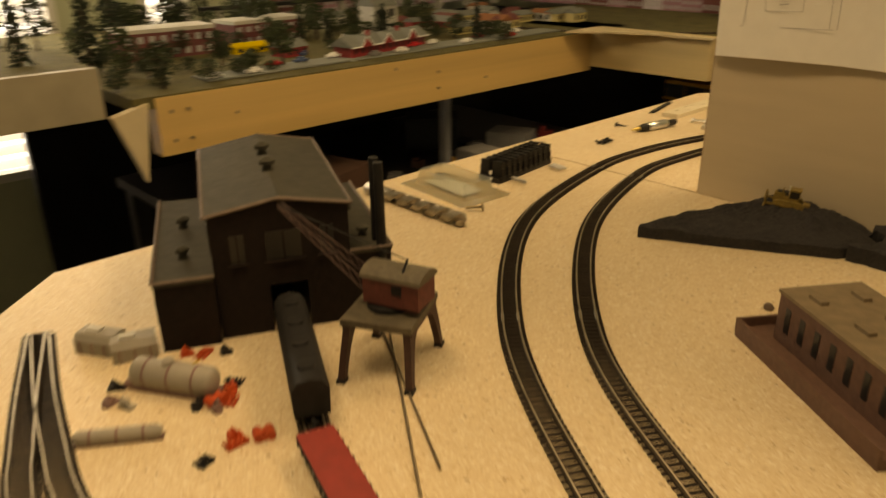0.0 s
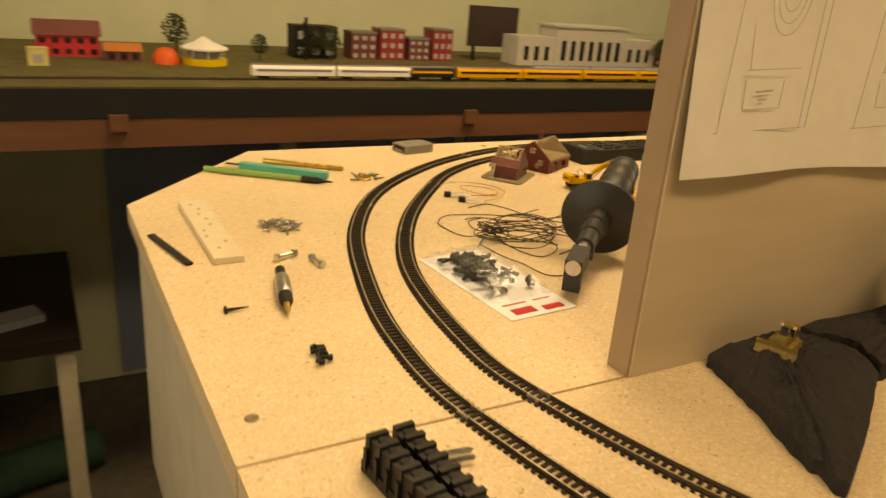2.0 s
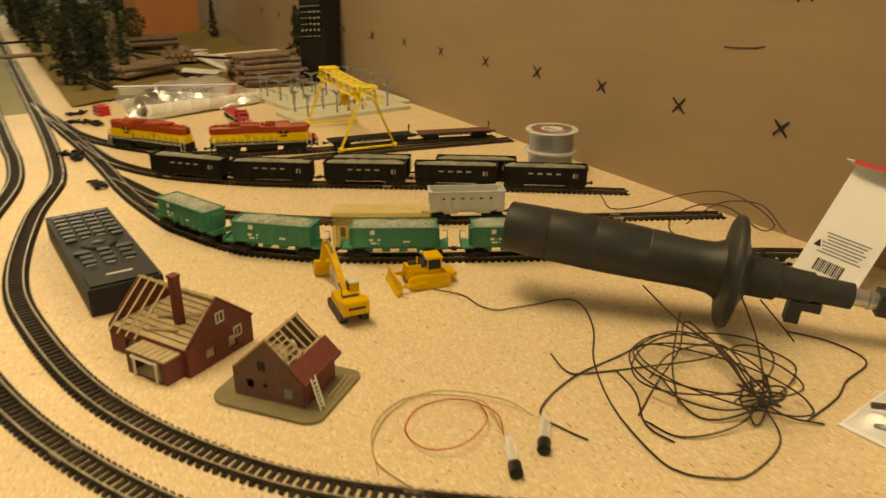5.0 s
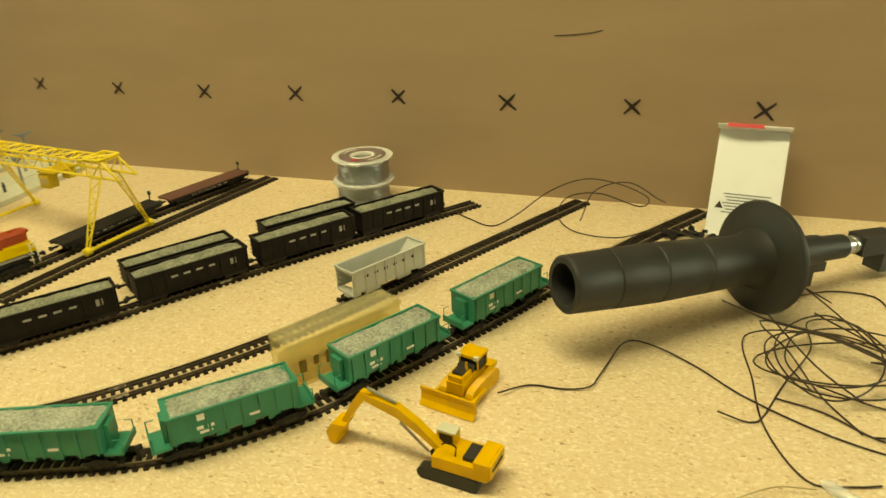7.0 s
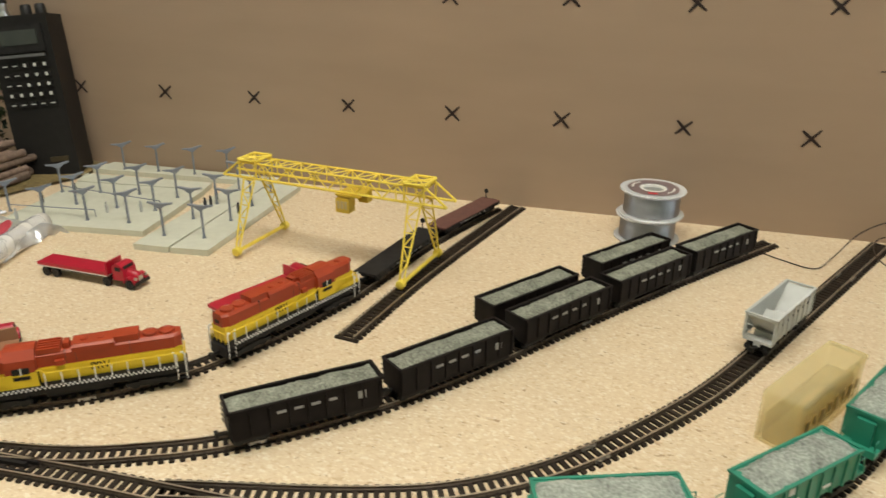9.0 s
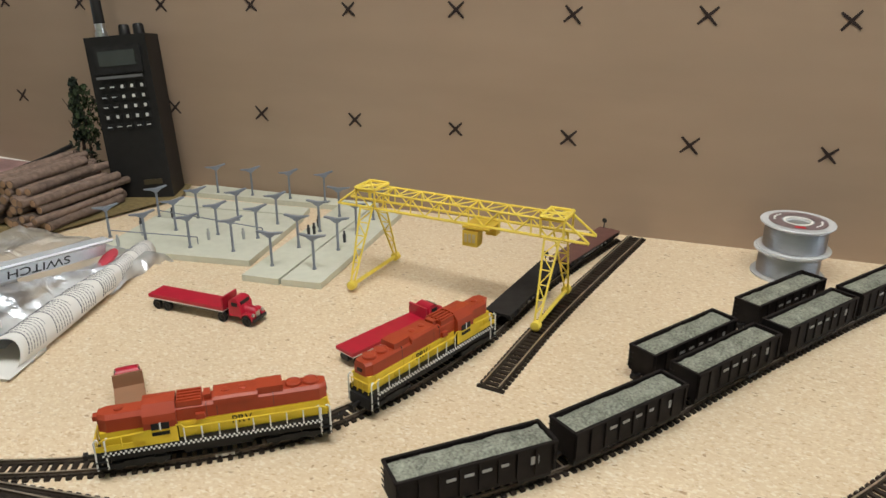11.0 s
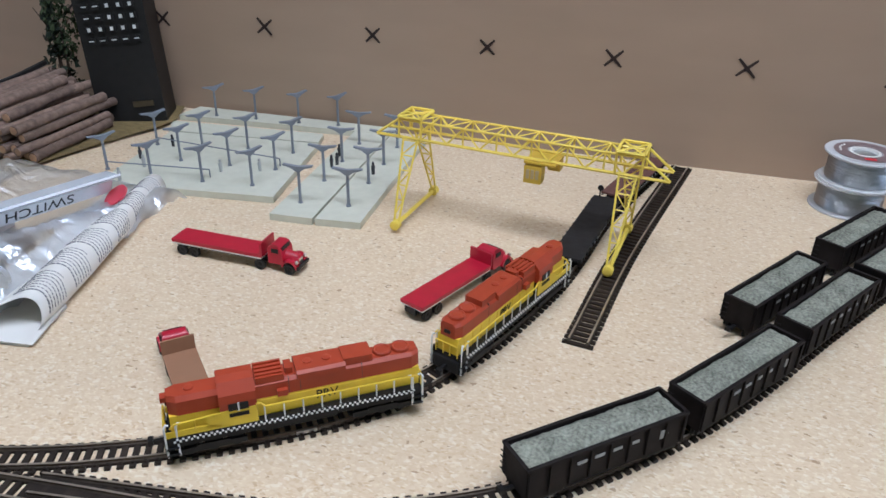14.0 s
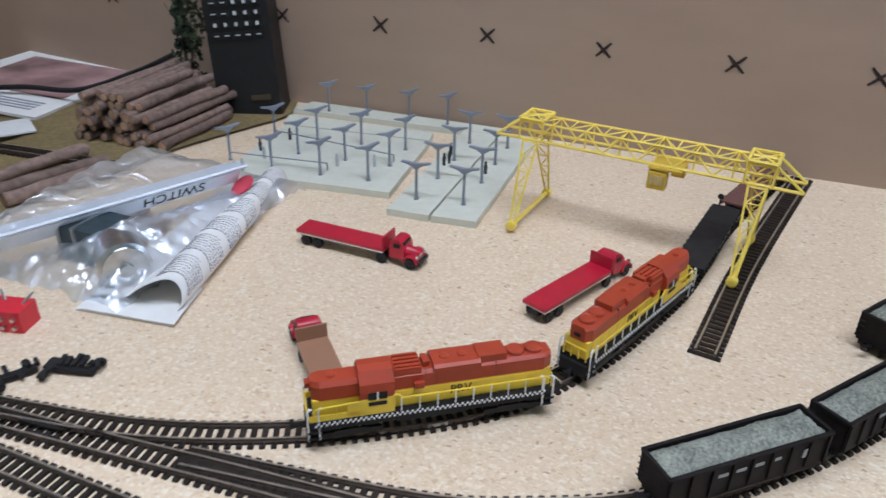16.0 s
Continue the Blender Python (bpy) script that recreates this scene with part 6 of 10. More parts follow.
# plastic bag of instructions and a switch motor
sm = thing("parts_bag", pose(0, 0, 0), "clear parts bag with rolled instructions and motor", "parts bag")
P0, P1 = Vector((-0.8715, -0.3545, 0.0)), Vector((-0.9075, -0.189, 0.0))
d_ = (P1 - P0).normalized()
sd = d_.cross(Vector((0, 0, 1)))
FOLD = spline([Vector((x, 0, z)) for x, z in ((-0.047, 0.0045), (-0.032, 0.0055), (-0.02, 0.009), (-0.0105, 0.0165), (-0.002, 0.0195), (0.006, 0.0175), (0.0098, 0.0105), (0.0085, 0.004), (0.003, 0.0015), (-0.015, 0.0014), (-0.036, 0.0016))], 0.0016)
NF = len(FOLD)


def on_fold(u, k, out=0.0):
    """A point of the folded sheet: u along its length, k a place round the fold, out above the paper."""
    i = min(NF - 2, int(k))
    q = FOLD[i].lerp(FOLD[i + 1], k - i)
    t_ = (FOLD[i + 1] - FOLD[i]).normalized()
    q = q + Vector((-t_.z, 0, t_.x)) * (out + 0.0006 * math.sin(u * 9 + k * 0.4))
    squeeze = 1.0 - 0.28 * u
    return P0 + (P1 - P0) * (u + 0.012 * math.sin(k * 0.23)) + sd * q.x * squeeze + Vector((0, 0, max(0.0006, q.z * (1 - 0.12 * u))))


bm = B()
rows = [[bm.verts.new(on_fold(i / 20, k, o)) for k in range(NF)] for o in (0.0,) for i in range(21)]
for a_, b_ in zip(rows, rows[1:]):
    for k in range(NF - 1):
        bm.faces.new((a_[k], a_[k + 1], b_[k + 1], b_[k]))
q = part("folded_leaflet", bm, PAPER, sm, "folded white instruction sheet with grey print", 0, True)
sol = q.modifiers.new("paper", "SOLIDIFY")
sol.thickness, sol.offset = 0.0003, -1
KP = [k for k in range(NF) if -0.0095 < FOLD[k].x and FOLD[k].z > 0.006]
for n_ in range(58):
    if n_ % 10 in (0, 9):
        continue
    u = 0.03 + n_ * 0.0162
    bm = B()
    k0 = KP[0] + rng.uniform(0, 0.6)
    stop = KP[-1] - (0 if n_ % 10 != 8 else 6)
    while k0 < stop:
        k1 = min(stop, k0 + rng.uniform(0.7, 2.2))
        loose(bm, [on_fold(u, k0 + (k1 - k0) * j / 4, 0.0002) for j in range(5)], 0.00024 if n_ % 10 != 1 else 0.00042, 4)
        k0 = k1 + rng.uniform(0.25, 0.5)
    part("print_bar", bm, INKG, sm)
bm = B()
for z, w in ((0.0004, 0.0), (0.0018, 0.003)):
    poly_prism(bm, [(-0.918 + w, -0.3735), (-0.861 + w, -0.3665), (-0.868, -0.33), (-0.93, -0.33)], z, z + 0.0006)
part("folded_sheet", bm, PAPER, sm, "folded white paper corner")
# strip header
HM = pose(-0.9445, -0.295, 0.0285, -30, 0, 66)
q = part("header_strip", boxes(((0, 0.0085, 0.0), (0.165, 0.018, 0.0012))), glass("header_plastic", (0.74, 0.8, 0.88), 0.25, 0.62), sm, "bluish clear header strip")
q.matrix_local = pose(-0.9445, -0.295, 0.0285, -6, 0, 66)
q = part("header_edge", boxes(((0, -0.001, 0.0004), (0.165, 0.0024, 0.0014))), CARDM, sm, "white folded header edge", 0.0003)
q.matrix_local = HM
q = part("header_card", boxes(((0, -0.0075, 0), (0.155, 0.0115, 0.0008))), mat("dull_header_card", (0.7, 0.71, 0.73), 0.6), sm, "grey printed header card")
HC = pose(-0.9445, -0.295, 0.0285, 118, 0, 66)
q.matrix_local = HC
c = bpy.data.curves.new("lettering", "FONT")
c.body, c.size, c.extrude, c.align_x = "SWITCH", 0.0115, 0.0001, "CENTER"
c.materials.append(BLACK)
ob = new("lettering", c)
ob.parent = sm
ob.matrix_local = HC @ pose(0.03, -0.0035, 0.0006, 0, 0, 180)
bm = B()
turned(bm, (-0.925, -0.331, 0.0155), (0.8, -0.6, 0), [(0, 0.006), (0.001, 0.014), (0.024, 0.0148), (0.025, 0.0125), (0.027, 0.0125), (0.0275, 0.004), (0.031, 0.004)], 28)
part("motor_can", bm, METAL, sm, "bright metal switch motor", 0, True)
part("motor_block", boxes(((-0.949, -0.32, 0.0125), (0.034, 0.028, 0.022))), mat("motor_coil_blue", (0.05, 0.075, 0.085), 0.4, 0.3, var=0.3, scale=200), sm, "dark blue motor coil", 0.002)
for dx in (-0.0172, -0.005, 0.0172):
    part("motor_clip", boxes(((-0.949 + dx, -0.32, 0.013), (0.0022, 0.0295, 0.0235))), METAL, sm, "", 0.0004)
part("bracket", boxes(((-0.943, -0.29, 0.006), (0.02, 0.03, 0.0012)), ((-0.953, -0.285, 0.0115), (0.0012, 0.026, 0.011))), METAL, sm, "", 0.0003)
bm = B()
turned(bm, (-0.9105, -0.2265, 0.0165), (-0.35, -0.5, 0.9), [(0, 0.0088), (0.0015, 0.0088)], 22)
part("red_cap", bm, mat("translucent_red", (0.6, 0.06, 0.09), 0.35), sm, "red round cap")
bm = B()
rows = []
for i in range(73):
    row = []
    for j in range(61):
        u, v = i / 72, j / 60
        e = min(u, 1 - u, v, 1 - v)
        x = -1.035 + u * 0.143 + v * 0.008
        y = -0.365 + v * 0.182 - u * 0.005
        z = 0.0025 + 0.029 * min(1, e * 4) ** 0.8 + 0.008 * abs(noise.noise(Vector((u * 5, v * 6, 3)))) + 0.005 * abs(noise.noise(Vector((u * 9 + v * 3, v * 11, 1)))) - 0.004 * abs(noise.noise(Vector((u * 21, v * 18 - u * 6, 7))))
        s = (x + 0.9445) * 0.914 - (y + 0.295) * 0.407
        z = min(z, 0.010 + 0.4 * max(0, -s - 0.022) if s < 0 else 0.014 + 1.0 * max(0, s - 0.014))
        row.append(bm.verts.new((x, y, max(0.0008, z))))
    rows.append(row)
for a_, b_ in zip(rows, rows[1:]):
    for j in range(60):
        bm.faces.new((a_[j], b_[j], b_[j + 1], a_[j + 1]))
bag = part("clear_bag", bm, BAGM, sm, "crumpled clear plastic", 0, True)
bag.visible_shadow = False

# small red coupler box and black sprue pieces
rb = thing("red_pin_box", pose(-0.9375, -0.3965, 0, 0, 0, 14) @ Matrix.Diagonal((0.9, 0.9, 0.9, 1)), "small red plastic block with metal pins", "plastic block")
part("body", boxes(((0, 0, 0.007), (0.024, 0.016, 0.014))), RED, rb, "", 0.0008)
for k in range(3):
    for s in range(2):
        part("pin", tubes([((-0.006 + k * 0.007, -0.009 - 0.001, 0.004 + s * 0.0055), (-0.006 + k * 0.007, -0.0065, 0.004 + s * 0.0055), 0.0013)], 6), METAL, rb)
part("wire_end", tubes([((0.008, 0.002, 0.014), (0.012, 0.008, 0.019), 0.0008), ((-0.004, 0.004, 0.014), (-0.007, 0.006, 0.02), 0.0008)], 5), METAL, rb)


def sprue(x, y, a, seed, n=6, size=0.013, label="loose black plastic coupler and truck parts", m=SOOT):
    r = random.Random(seed)
    t = thing("coupler_sprue", pose(x, y, 0, 0, 0, a), label, "model parts", "loose black model parts")
    part("bar", boxes(((0, 0, 0.0022), (size * 1.6, size * 0.32, 0.0026)), ((-size * 0.8, size * 0.15, 0.003), (size * 0.6, size * 0.6, 0.002))), m, t, "", 0.0003)
    for k in range(n):
        px = (k / (n - 1) - 0.5) * size * 1.7
        ln = r.uniform(0.3, 0.62) * size
        sg = r.choice((-1, 1))
        bm = B()
        box(bm, (0, 0, 0), (size * 0.16, ln, 0.002), pose(px, sg * ln / 2, 0.003 + r.uniform(0, 0.002), r.uniform(-14, 14), 0, r.uniform(-30, 30)))
        part("arm", bm, m, t)
        if r.random() > 0.4:
            bm = B()
            tube(bm, (px, sg * ln - 0.0012, 0.0032), (px, sg * ln + 0.0012, 0.0032), 0.0021, n=9)
            part("wheel", bm, m, t)


sprue(-0.899, -0.43, 60, 1)
sprue(-0.8765, -0.4156, 15, 2, 7, 0.013)
sprue(-0.6015, -0.4545, 5, 3)
sprue(-0.735, -0.4595, 70, 4)
sprue(-0.7165, -0.4555, 10, 5)
sprue(-0.955, -0.4245, 100, 6)
for k in range(3):
    sprue(-0.155 + k * 0.013, -0.062 - 0.007 * k, 30 + 50 * k, 20 + k)

# crumpled white paper packet by the road bed
bm = B()
rows = []
for i in range(17):
    row = []
    for j in range(11):
        u, v = i / 16, j / 10
        x = -0.905 + u * 0.165 + 0.006 * math.sin(v * 5)
        y = -0.607 + v * 0.07 + 0.004 * math.sin(u * 6)
        z = 0.002 + 0.008 * (1 - abs(2 * v - 1) ** 3) * (0.5 + 0.5 * u) + 0.003 * noise.noise(Vector((u * 4, v * 3, 8)))
        row.append(bm.verts.new((x, y, max(0.001, z))))
    rows.append(row)
for a_, b_ in zip(rows, rows[1:]):
    for j in range(10):
        bm.faces.new((a_[j], b_[j], b_[j + 1], a_[j + 1]))
pk = thing("paper_packet", pose(0, 0, 0), "crumpled white paper packet at the bench edge", "paper packet")
part("sheet", bm, PAPER, pk, "", 0, True)
part("print_bar", boxes(((-0.80, -0.563, 0.0115), (0.05, 0.009, 0.0005)), ((-0.772, -0.592, 0.0085), (0.045, 0.007, 0.0005))), STEEL, pk)

# black two-core cable in loose loops
WIREM = mat("black_wire", (0.034, 0.019, 0.011), 0.45, var=0.2)
REDW = mat("thin_red_wire", (0.5, 0.1, 0.04), 0.5)
PALEW = mat("thin_pale_wire", (0.45, 0.36, 0.2), 0.5)


def wire(pts, r, material, label, name="wire_coil", parent=None):
    bm = B()
    for p in pts:
        loose(bm, spline([Vector(q) for q in p], 0.004), r, 5)
    ob = part(name, bm, material, parent, "", 0, True)
    if parent is None:
        tagged(ob, label, "wire")
    return ob


coil = thing("wire_coil", pose(0, 0, 0), "tangled coil of thin black wire on the board", "wire")


def on_ring(cx, cy, rx, ry, z, tilt, wob, n=16):
    """Points of a loose turn of wire."""
    out = []
    for i in range(n):
        a = i * 2 * math.pi / (n - 2)
        u, v = rx * math.cos(a) * (1 + 0.1 * math.sin(2 * a + wob)), ry * math.sin(a)
        out.append((cx + u * math.cos(tilt) - v * math.sin(tilt), cy + u * math.sin(tilt) + v * math.cos(tilt), z + 0.006 * (0.5 + 0.5 * math.sin(a + wob))))
    return out


rng = random.Random(12)


def strand(p):
    bm = B()
    loose(bm, spline(p, 0.004), 0.00052, 5)
    part("strand", bm, WIREM, coil, "", 0, True)


strand([(-0.238, -0.298, 0.003), (-0.224, -0.284, 0.001), (-0.206, -0.283, 0.001), (-0.193, -0.279, 0.002), (-0.190, -0.269, 0.002), (-0.186, -0.251, 0.002), (-0.182, -0.236, 0.003), (-0.175, -0.228, 0.003), (-0.159, -0.232, 0.002), (-0.139, -0.245, 0.001), (-0.115, -0.267, 0.001), (-0.077, -0.289, 0.001), (-0.038, -0.300, 0.001), (-0.023, -0.298, 0.001), (-0.013, -0.288, 0.001), (-0.007, -0.274, 0.001), (-0.015, -0.241, 0.001), (-0.037, -0.228, 0.006), (-0.068, -0.214, 0.012), (-0.107, -0.204, 0.014)])
strand([(-0.130, -0.286, 0.004), (-0.116, -0.287, 0.001), (-0.109, -0.282, 0.001), (-0.097, -0.250, 0.001), (-0.081, -0.215, 0.004), (-0.079, -0.183, 0.004), (-0.054, -0.174, 0.001), (-0.040, -0.205, 0.002), (-0.041, -0.237, 0.006)])
strand([(-0.063, -0.318, 0.001), (-0.075, -0.322, 0.001), (-0.093, -0.323, 0.001), (-0.108, -0.290, 0.001), (-0.112, -0.249, 0.001), (-0.114, -0.206, 0.003), (-0.079, -0.208, 0.010), (-0.041, -0.230, 0.008)])
strand([(-0.130, -0.218, 0.030), (-0.102, -0.218, 0.020), (-0.071, -0.217, 0.014), (-0.043, -0.230, 0.010), (-0.025, -0.224, 0.003), (-0.012, -0.211, 0.001)])
strand([(-0.092, -0.178, 0.030), (-0.070, -0.191, 0.018), (-0.051, -0.207, 0.008), (-0.039, -0.216, 0.004), (-0.028, -0.241, 0.001), (-0.039, -0.236, 0.006)])
strand([(-0.093, -0.156, 0.020), (-0.072, -0.159, 0.010), (-0.062, -0.162, 0.006)])
strand([(-0.018, -0.216, 0.001), (-0.022, -0.185, 0.001), (-0.029, -0.165, 0.001), (-0.035, -0.136, 0.001), (-0.059, -0.133, 0.001), (-0.080, -0.146, 0.002)])
strand([(-0.102, -0.263, 0.001), (-0.080, -0.270, 0.001), (-0.057, -0.286, 0.001), (-0.037, -0.284, 0.001)])
strand([(-0.060, -0.284, 0.001), (-0.041, -0.278, 0.001), (-0.032, -0.249, 0.003), (-0.041, -0.221, 0.008), (-0.076, -0.179, 0.008)])
strand([(-0.065, -0.283, 0.001), (-0.080, -0.255, 0.001), (-0.093, -0.224, 0.006), (-0.107, -0.203, 0.012), (-0.070, -0.219, 0.014), (-0.035, -0.231, 0.008)])
strand([(-0.082, -0.251, 0.004), (-0.049, -0.259, 0.001), (-0.037, -0.243, 0.003), (-0.037, -0.224, 0.008), (-0.060, -0.220, 0.014)])
strand([(-0.061, -0.260, 0.003), (-0.082, -0.242, 0.010), (-0.106, -0.211, 0.022)])
strand([(-0.084, -0.256, 0.003), (-0.095, -0.227, 0.004), (-0.083, -0.202, 0.008), (-0.052, -0.220, 0.012), (-0.038, -0.232, 0.010)])
for k in range(4):
    strand(on_ring(-0.062 + rng.uniform(-0.014, 0.014), -0.232 + rng.uniform(-0.014, 0.014), rng.uniform(0.036, 0.05), rng.uniform(0.022, 0.032), 0.003 + 0.001 * k, rng.uniform(0.2, 1.4), rng.uniform(0, 6)))
for k in range(5):
    strand(on_ring(-0.036 + rng.uniform(-0.004, 0.004), -0.229 + rng.uniform(-0.004, 0.004), rng.uniform(0.01, 0.018), rng.uniform(0.005, 0.009), 0.004 + 0.0015 * k, rng.uniform(0, 3), rng.uniform(0, 6), 11))
wire([[(-0.336, -0.058, 0.002), (-0.322, -0.066, 0.001), (-0.3, -0.077, 0.001), (-0.285, -0.058, 0.004), (-0.262, -0.03, 0.017), (-0.235, -0.014, 0.024), (-0.205, -0.012, 0.02), (-0.183, -0.015, 0.011), (-0.19, -0.022, 0.006), (-0.222, -0.02, 0.014), (-0.247, -0.024, 0.011), (-0.252, -0.05, 0.005), (-0.235, -0.075, 0.002), (-0.2, -0.085, 0.004), (-0.17, -0.065, 0.006), (-0.14, -0.072, 0.003)],
      [(-0.232, -0.06, 0.005), (-0.225, -0.03, 0.02), (-0.2, -0.013, 0.023), (-0.175, -0.018, 0.012), (-0.168, -0.02, 0.01)]], 0.00055, WIREM, "loose brown-black wire along the divider", "loose_wire")
for (x, y, a) in ((-0.0655, -0.36, 152), (-0.0715, -0.338, 140)):
    t = thing("wired_bulb", pose(x, y, 0.0032, 0, 0, a), "small glass bulb with thin leads", "bulb", "wired bulbs")
    bm = B()
    turned(bm, (0, 0, 0), (1, 0, 0), [(0, 0.0022), (0.004, 0.003), (0.016, 0.003), (0.0195, 0.0022), (0.0215, 0.0008)], 14)
    part("glass_tube", bm, CLEAR, t, "", 0, True)
    bm = B()
    turned(bm, (-0.0075, 0, 0), (1, 0, 0), [(0, 0.0026), (0.0004, 0.0032), (0.0068, 0.0032), (0.0075, 0.0026)], 14)
    part("black_cap", bm, BLACK, t, "", 0, True)
    part("filament_wire", tubes([((0.001, 0.0006, 0), (0.015, 0.0004, 0), 0.0004), ((0.001, -0.0006, 0), (0.015, -0.0004, 0), 0.0004)], 4), METAL, t)
wire([[(-0.084, -0.352, 0.003), (-0.1, -0.345, 0.004), (-0.12, -0.352, 0.003), (-0.128, -0.372, 0.001), (-0.115, -0.388, 0.001), (-0.095, -0.388, 0.003), (-0.088, -0.372, 0.004), (-0.098, -0.352, 0.004), (-0.118, -0.345, 0.002)]], 0.0004, REDW, "thin red lead wire in a loop", "lead_wire")
wire([[(-0.09, -0.33, 0.003), (-0.11, -0.335, 0.003), (-0.135, -0.36, 0.002), (-0.13, -0.39, 0.001), (-0.105, -0.41, 0.001), (-0.075, -0.405, 0.001)], [(-0.088, -0.35, 0.003), (-0.115, -0.345, 0.003), (-0.138, -0.372, 0.001), (-0.125, -0.40, 0.001), (-0.09, -0.415, 0.001)]], 0.00035, PALEW, "thin pale lead wires in a loop", "lead_wire")

# ---- small things round the end of the bench ----
tb2 = thing("terminal_block", pose(0.1845, 0.086, 0, 0, 0, 97), "black screw terminal block strip on the board", "terminal block")
part("base", boxes(((0, 0, 0.003), (0.094, 0.026, 0.006))), BLACK, tb2, "", 0.0008)
for k in range(10):
    x = -0.0425 + k * 0.00945
    for s in (-1, 1):
        part("barrier", boxes(((x, s * 0.0074, 0.0135), (0.0034, 0.0106, 0.0165)), ((x, s * 0.0128, 0.009), (0.0026, 0.0024, 0.012))), BLACK, tb2, "", 0.001)
    for s in (-1, 1):
        part("terminal", boxes(((x + 0.0045 if k < 9 else x - 0.0045, s * 0.0068, 0.0119), (0.0062, 0.0102, 0.0158))), BLACK, tb2, "", 0.0008)
        bm = B()
        turned(bm, (x + 0.0045 if k < 9 else x - 0.0045, s * 0.0068, 0.0195), (0, 0, 1), [(0, 0.0026), (0.001, 0.0026), (0.0014, 0.0018)], 10)
        part("terminal_screw", bm, SOOT, tb2)
part("centre_wall", boxes(((0, 0, 0.0075), (0.094, 0.0024, 0.0065))), BLACK, tb2, "", 0.0005)
part("label_bar", boxes(((0.0474, 0.002, 0.0105), (0.0005, 0.003, 0.0038)), ((0.0474, 0.002, 0.0045), (0.0005, 0.0045, 0.002))), WHITE, tb2)
for y, dx in ((0.1135, 0.022), (0.055, 0.018), (0.049, 0.02)):
    bm = B()
    p0, d = Vector((0.166, y, 0.0035)), Vector((-1, 0.12, 0))
    turned(bm, p0, d, [(0, 0.0014)] + [(0.001 + i * 0.0012 + j * 0.0006, 0.0012 + 0.0006 * j) for i in range(int(dx / 0.0012) - 2) for j in (0, 1)] + [(dx, 0.0003)], 8)
    tagged(part("loose_screw", bm, METAL), "bright steel wood screw lying loose", "screw", "loose screws")

# blister pack
BLIS = film("yellowed_blister", 0.26, 0.3, 45, (0.985, 0.97, 0.91))
bp = thing("blister_pack", pose(0.188, 0.172, 0, 0, 0, -4), "empty yellowed clear plastic blister pack", "blister pack")
bm = B()
ring_loft(bm, [[(sx * w, sy * h, z) for sx, sy in ((-1, -0.8), (-0.92, -1), (0.92, -1), (1, -0.8), (1, 0.8), (0.92, 1), (-0.92, 1), (-1, 0.8))] for w, h, z in ((0.050, 0.031, 0.0004), (0.048, 0.029, 0.0012), (0.040, 0.0195, 0.0014), (0.0385, 0.0185, 0.006), (0.036, 0.0165, 0.016), (0.033, 0.0135, 0.0172))])
part("shell", bm, BLIS, bp, "", 0.0006, True)
part("card_liner", boxes(((0.002, 0, 0.0028), (0.06, 0.026, 0.0008))), mat("pale_liner", (0.6, 0.62, 0.56), 0.5, var=0.15), bp, "cream card liner")
bm = B()
turned(bm, (0.028, -0.004, 0.0045), (0, 0, 1), [(0, 0.005), (0.003, 0.0055), (0.0042, 0.003)], 12)
part("loose_rivet", bm, METAL, bp)

# drill bits


def drill_bit(p0, p1, r, material, label):
    p0, p1 = Vector(p0), Vector(p1)
    d = p1 - p0
    L = d.length
    d.normalize()
    a, b = frame_of(d)
    t = thing("drill_bit", pose(0, 0, 0), label, "drill bit", "drill bits")
    bm = B()
    turned(bm, p0, d, [(0, r * 0.92), (0.0006, r), (L * 0.28, r)], 16)
    part("shank", bm, material, t, "", 0, True)
    bm = B()
    rings = []
    n = 70
    for k in range(n + 1):
        u = L * 0.28 + L * 0.7 * k / n
        tw = k * 0.22
        rr = r if k < n - 2 else r * (n - k + 0.4) / 3
        ring = []
        for i in range(20):
            t0 = 2 * math.pi * i / 20
            f = 1.0 if abs(math.cos(t0)) > 0.55 else 0.38 + 0.5 * abs(math.cos(t0))
            ring.append(p0 + d * u + (a * math.cos(t0 + tw) + b * math.sin(t0 + tw)) * rr * f)
        rings.append(ring)
    ring_loft(bm, rings)
    part("flute", bm, material, t, "twisted flutes", 0, True)


STEELB = mat("worn_tool_steel", (0.42, 0.37, 0.31), 0.33, 0.8, var=0.4, scale=120)
drill_bit((0.2365, 0.2405, 0.0063), (0.1035, 0.238, 0.0063), 0.0061, STEELB, "large worn steel twist drill bit")
drill_bit((0.0915, -0.541, 0.0032), (0.0085, -0.485, 0.0032), 0.003, BRASS, "thin gold-coloured drill bit")
bm = B()
turned(bm, (0.1355, 0.2085, 0.003), (-0.75, -0.62, 0.12), [(0, 0.0008), (0.001, 0.0012), (0.014, 0.0012), (0.0145, 0.0042), (0.0158, 0.0042)], 10)
tagged(part("nail", bm, SCREWH), "short dark nail with a flat head", "nail")

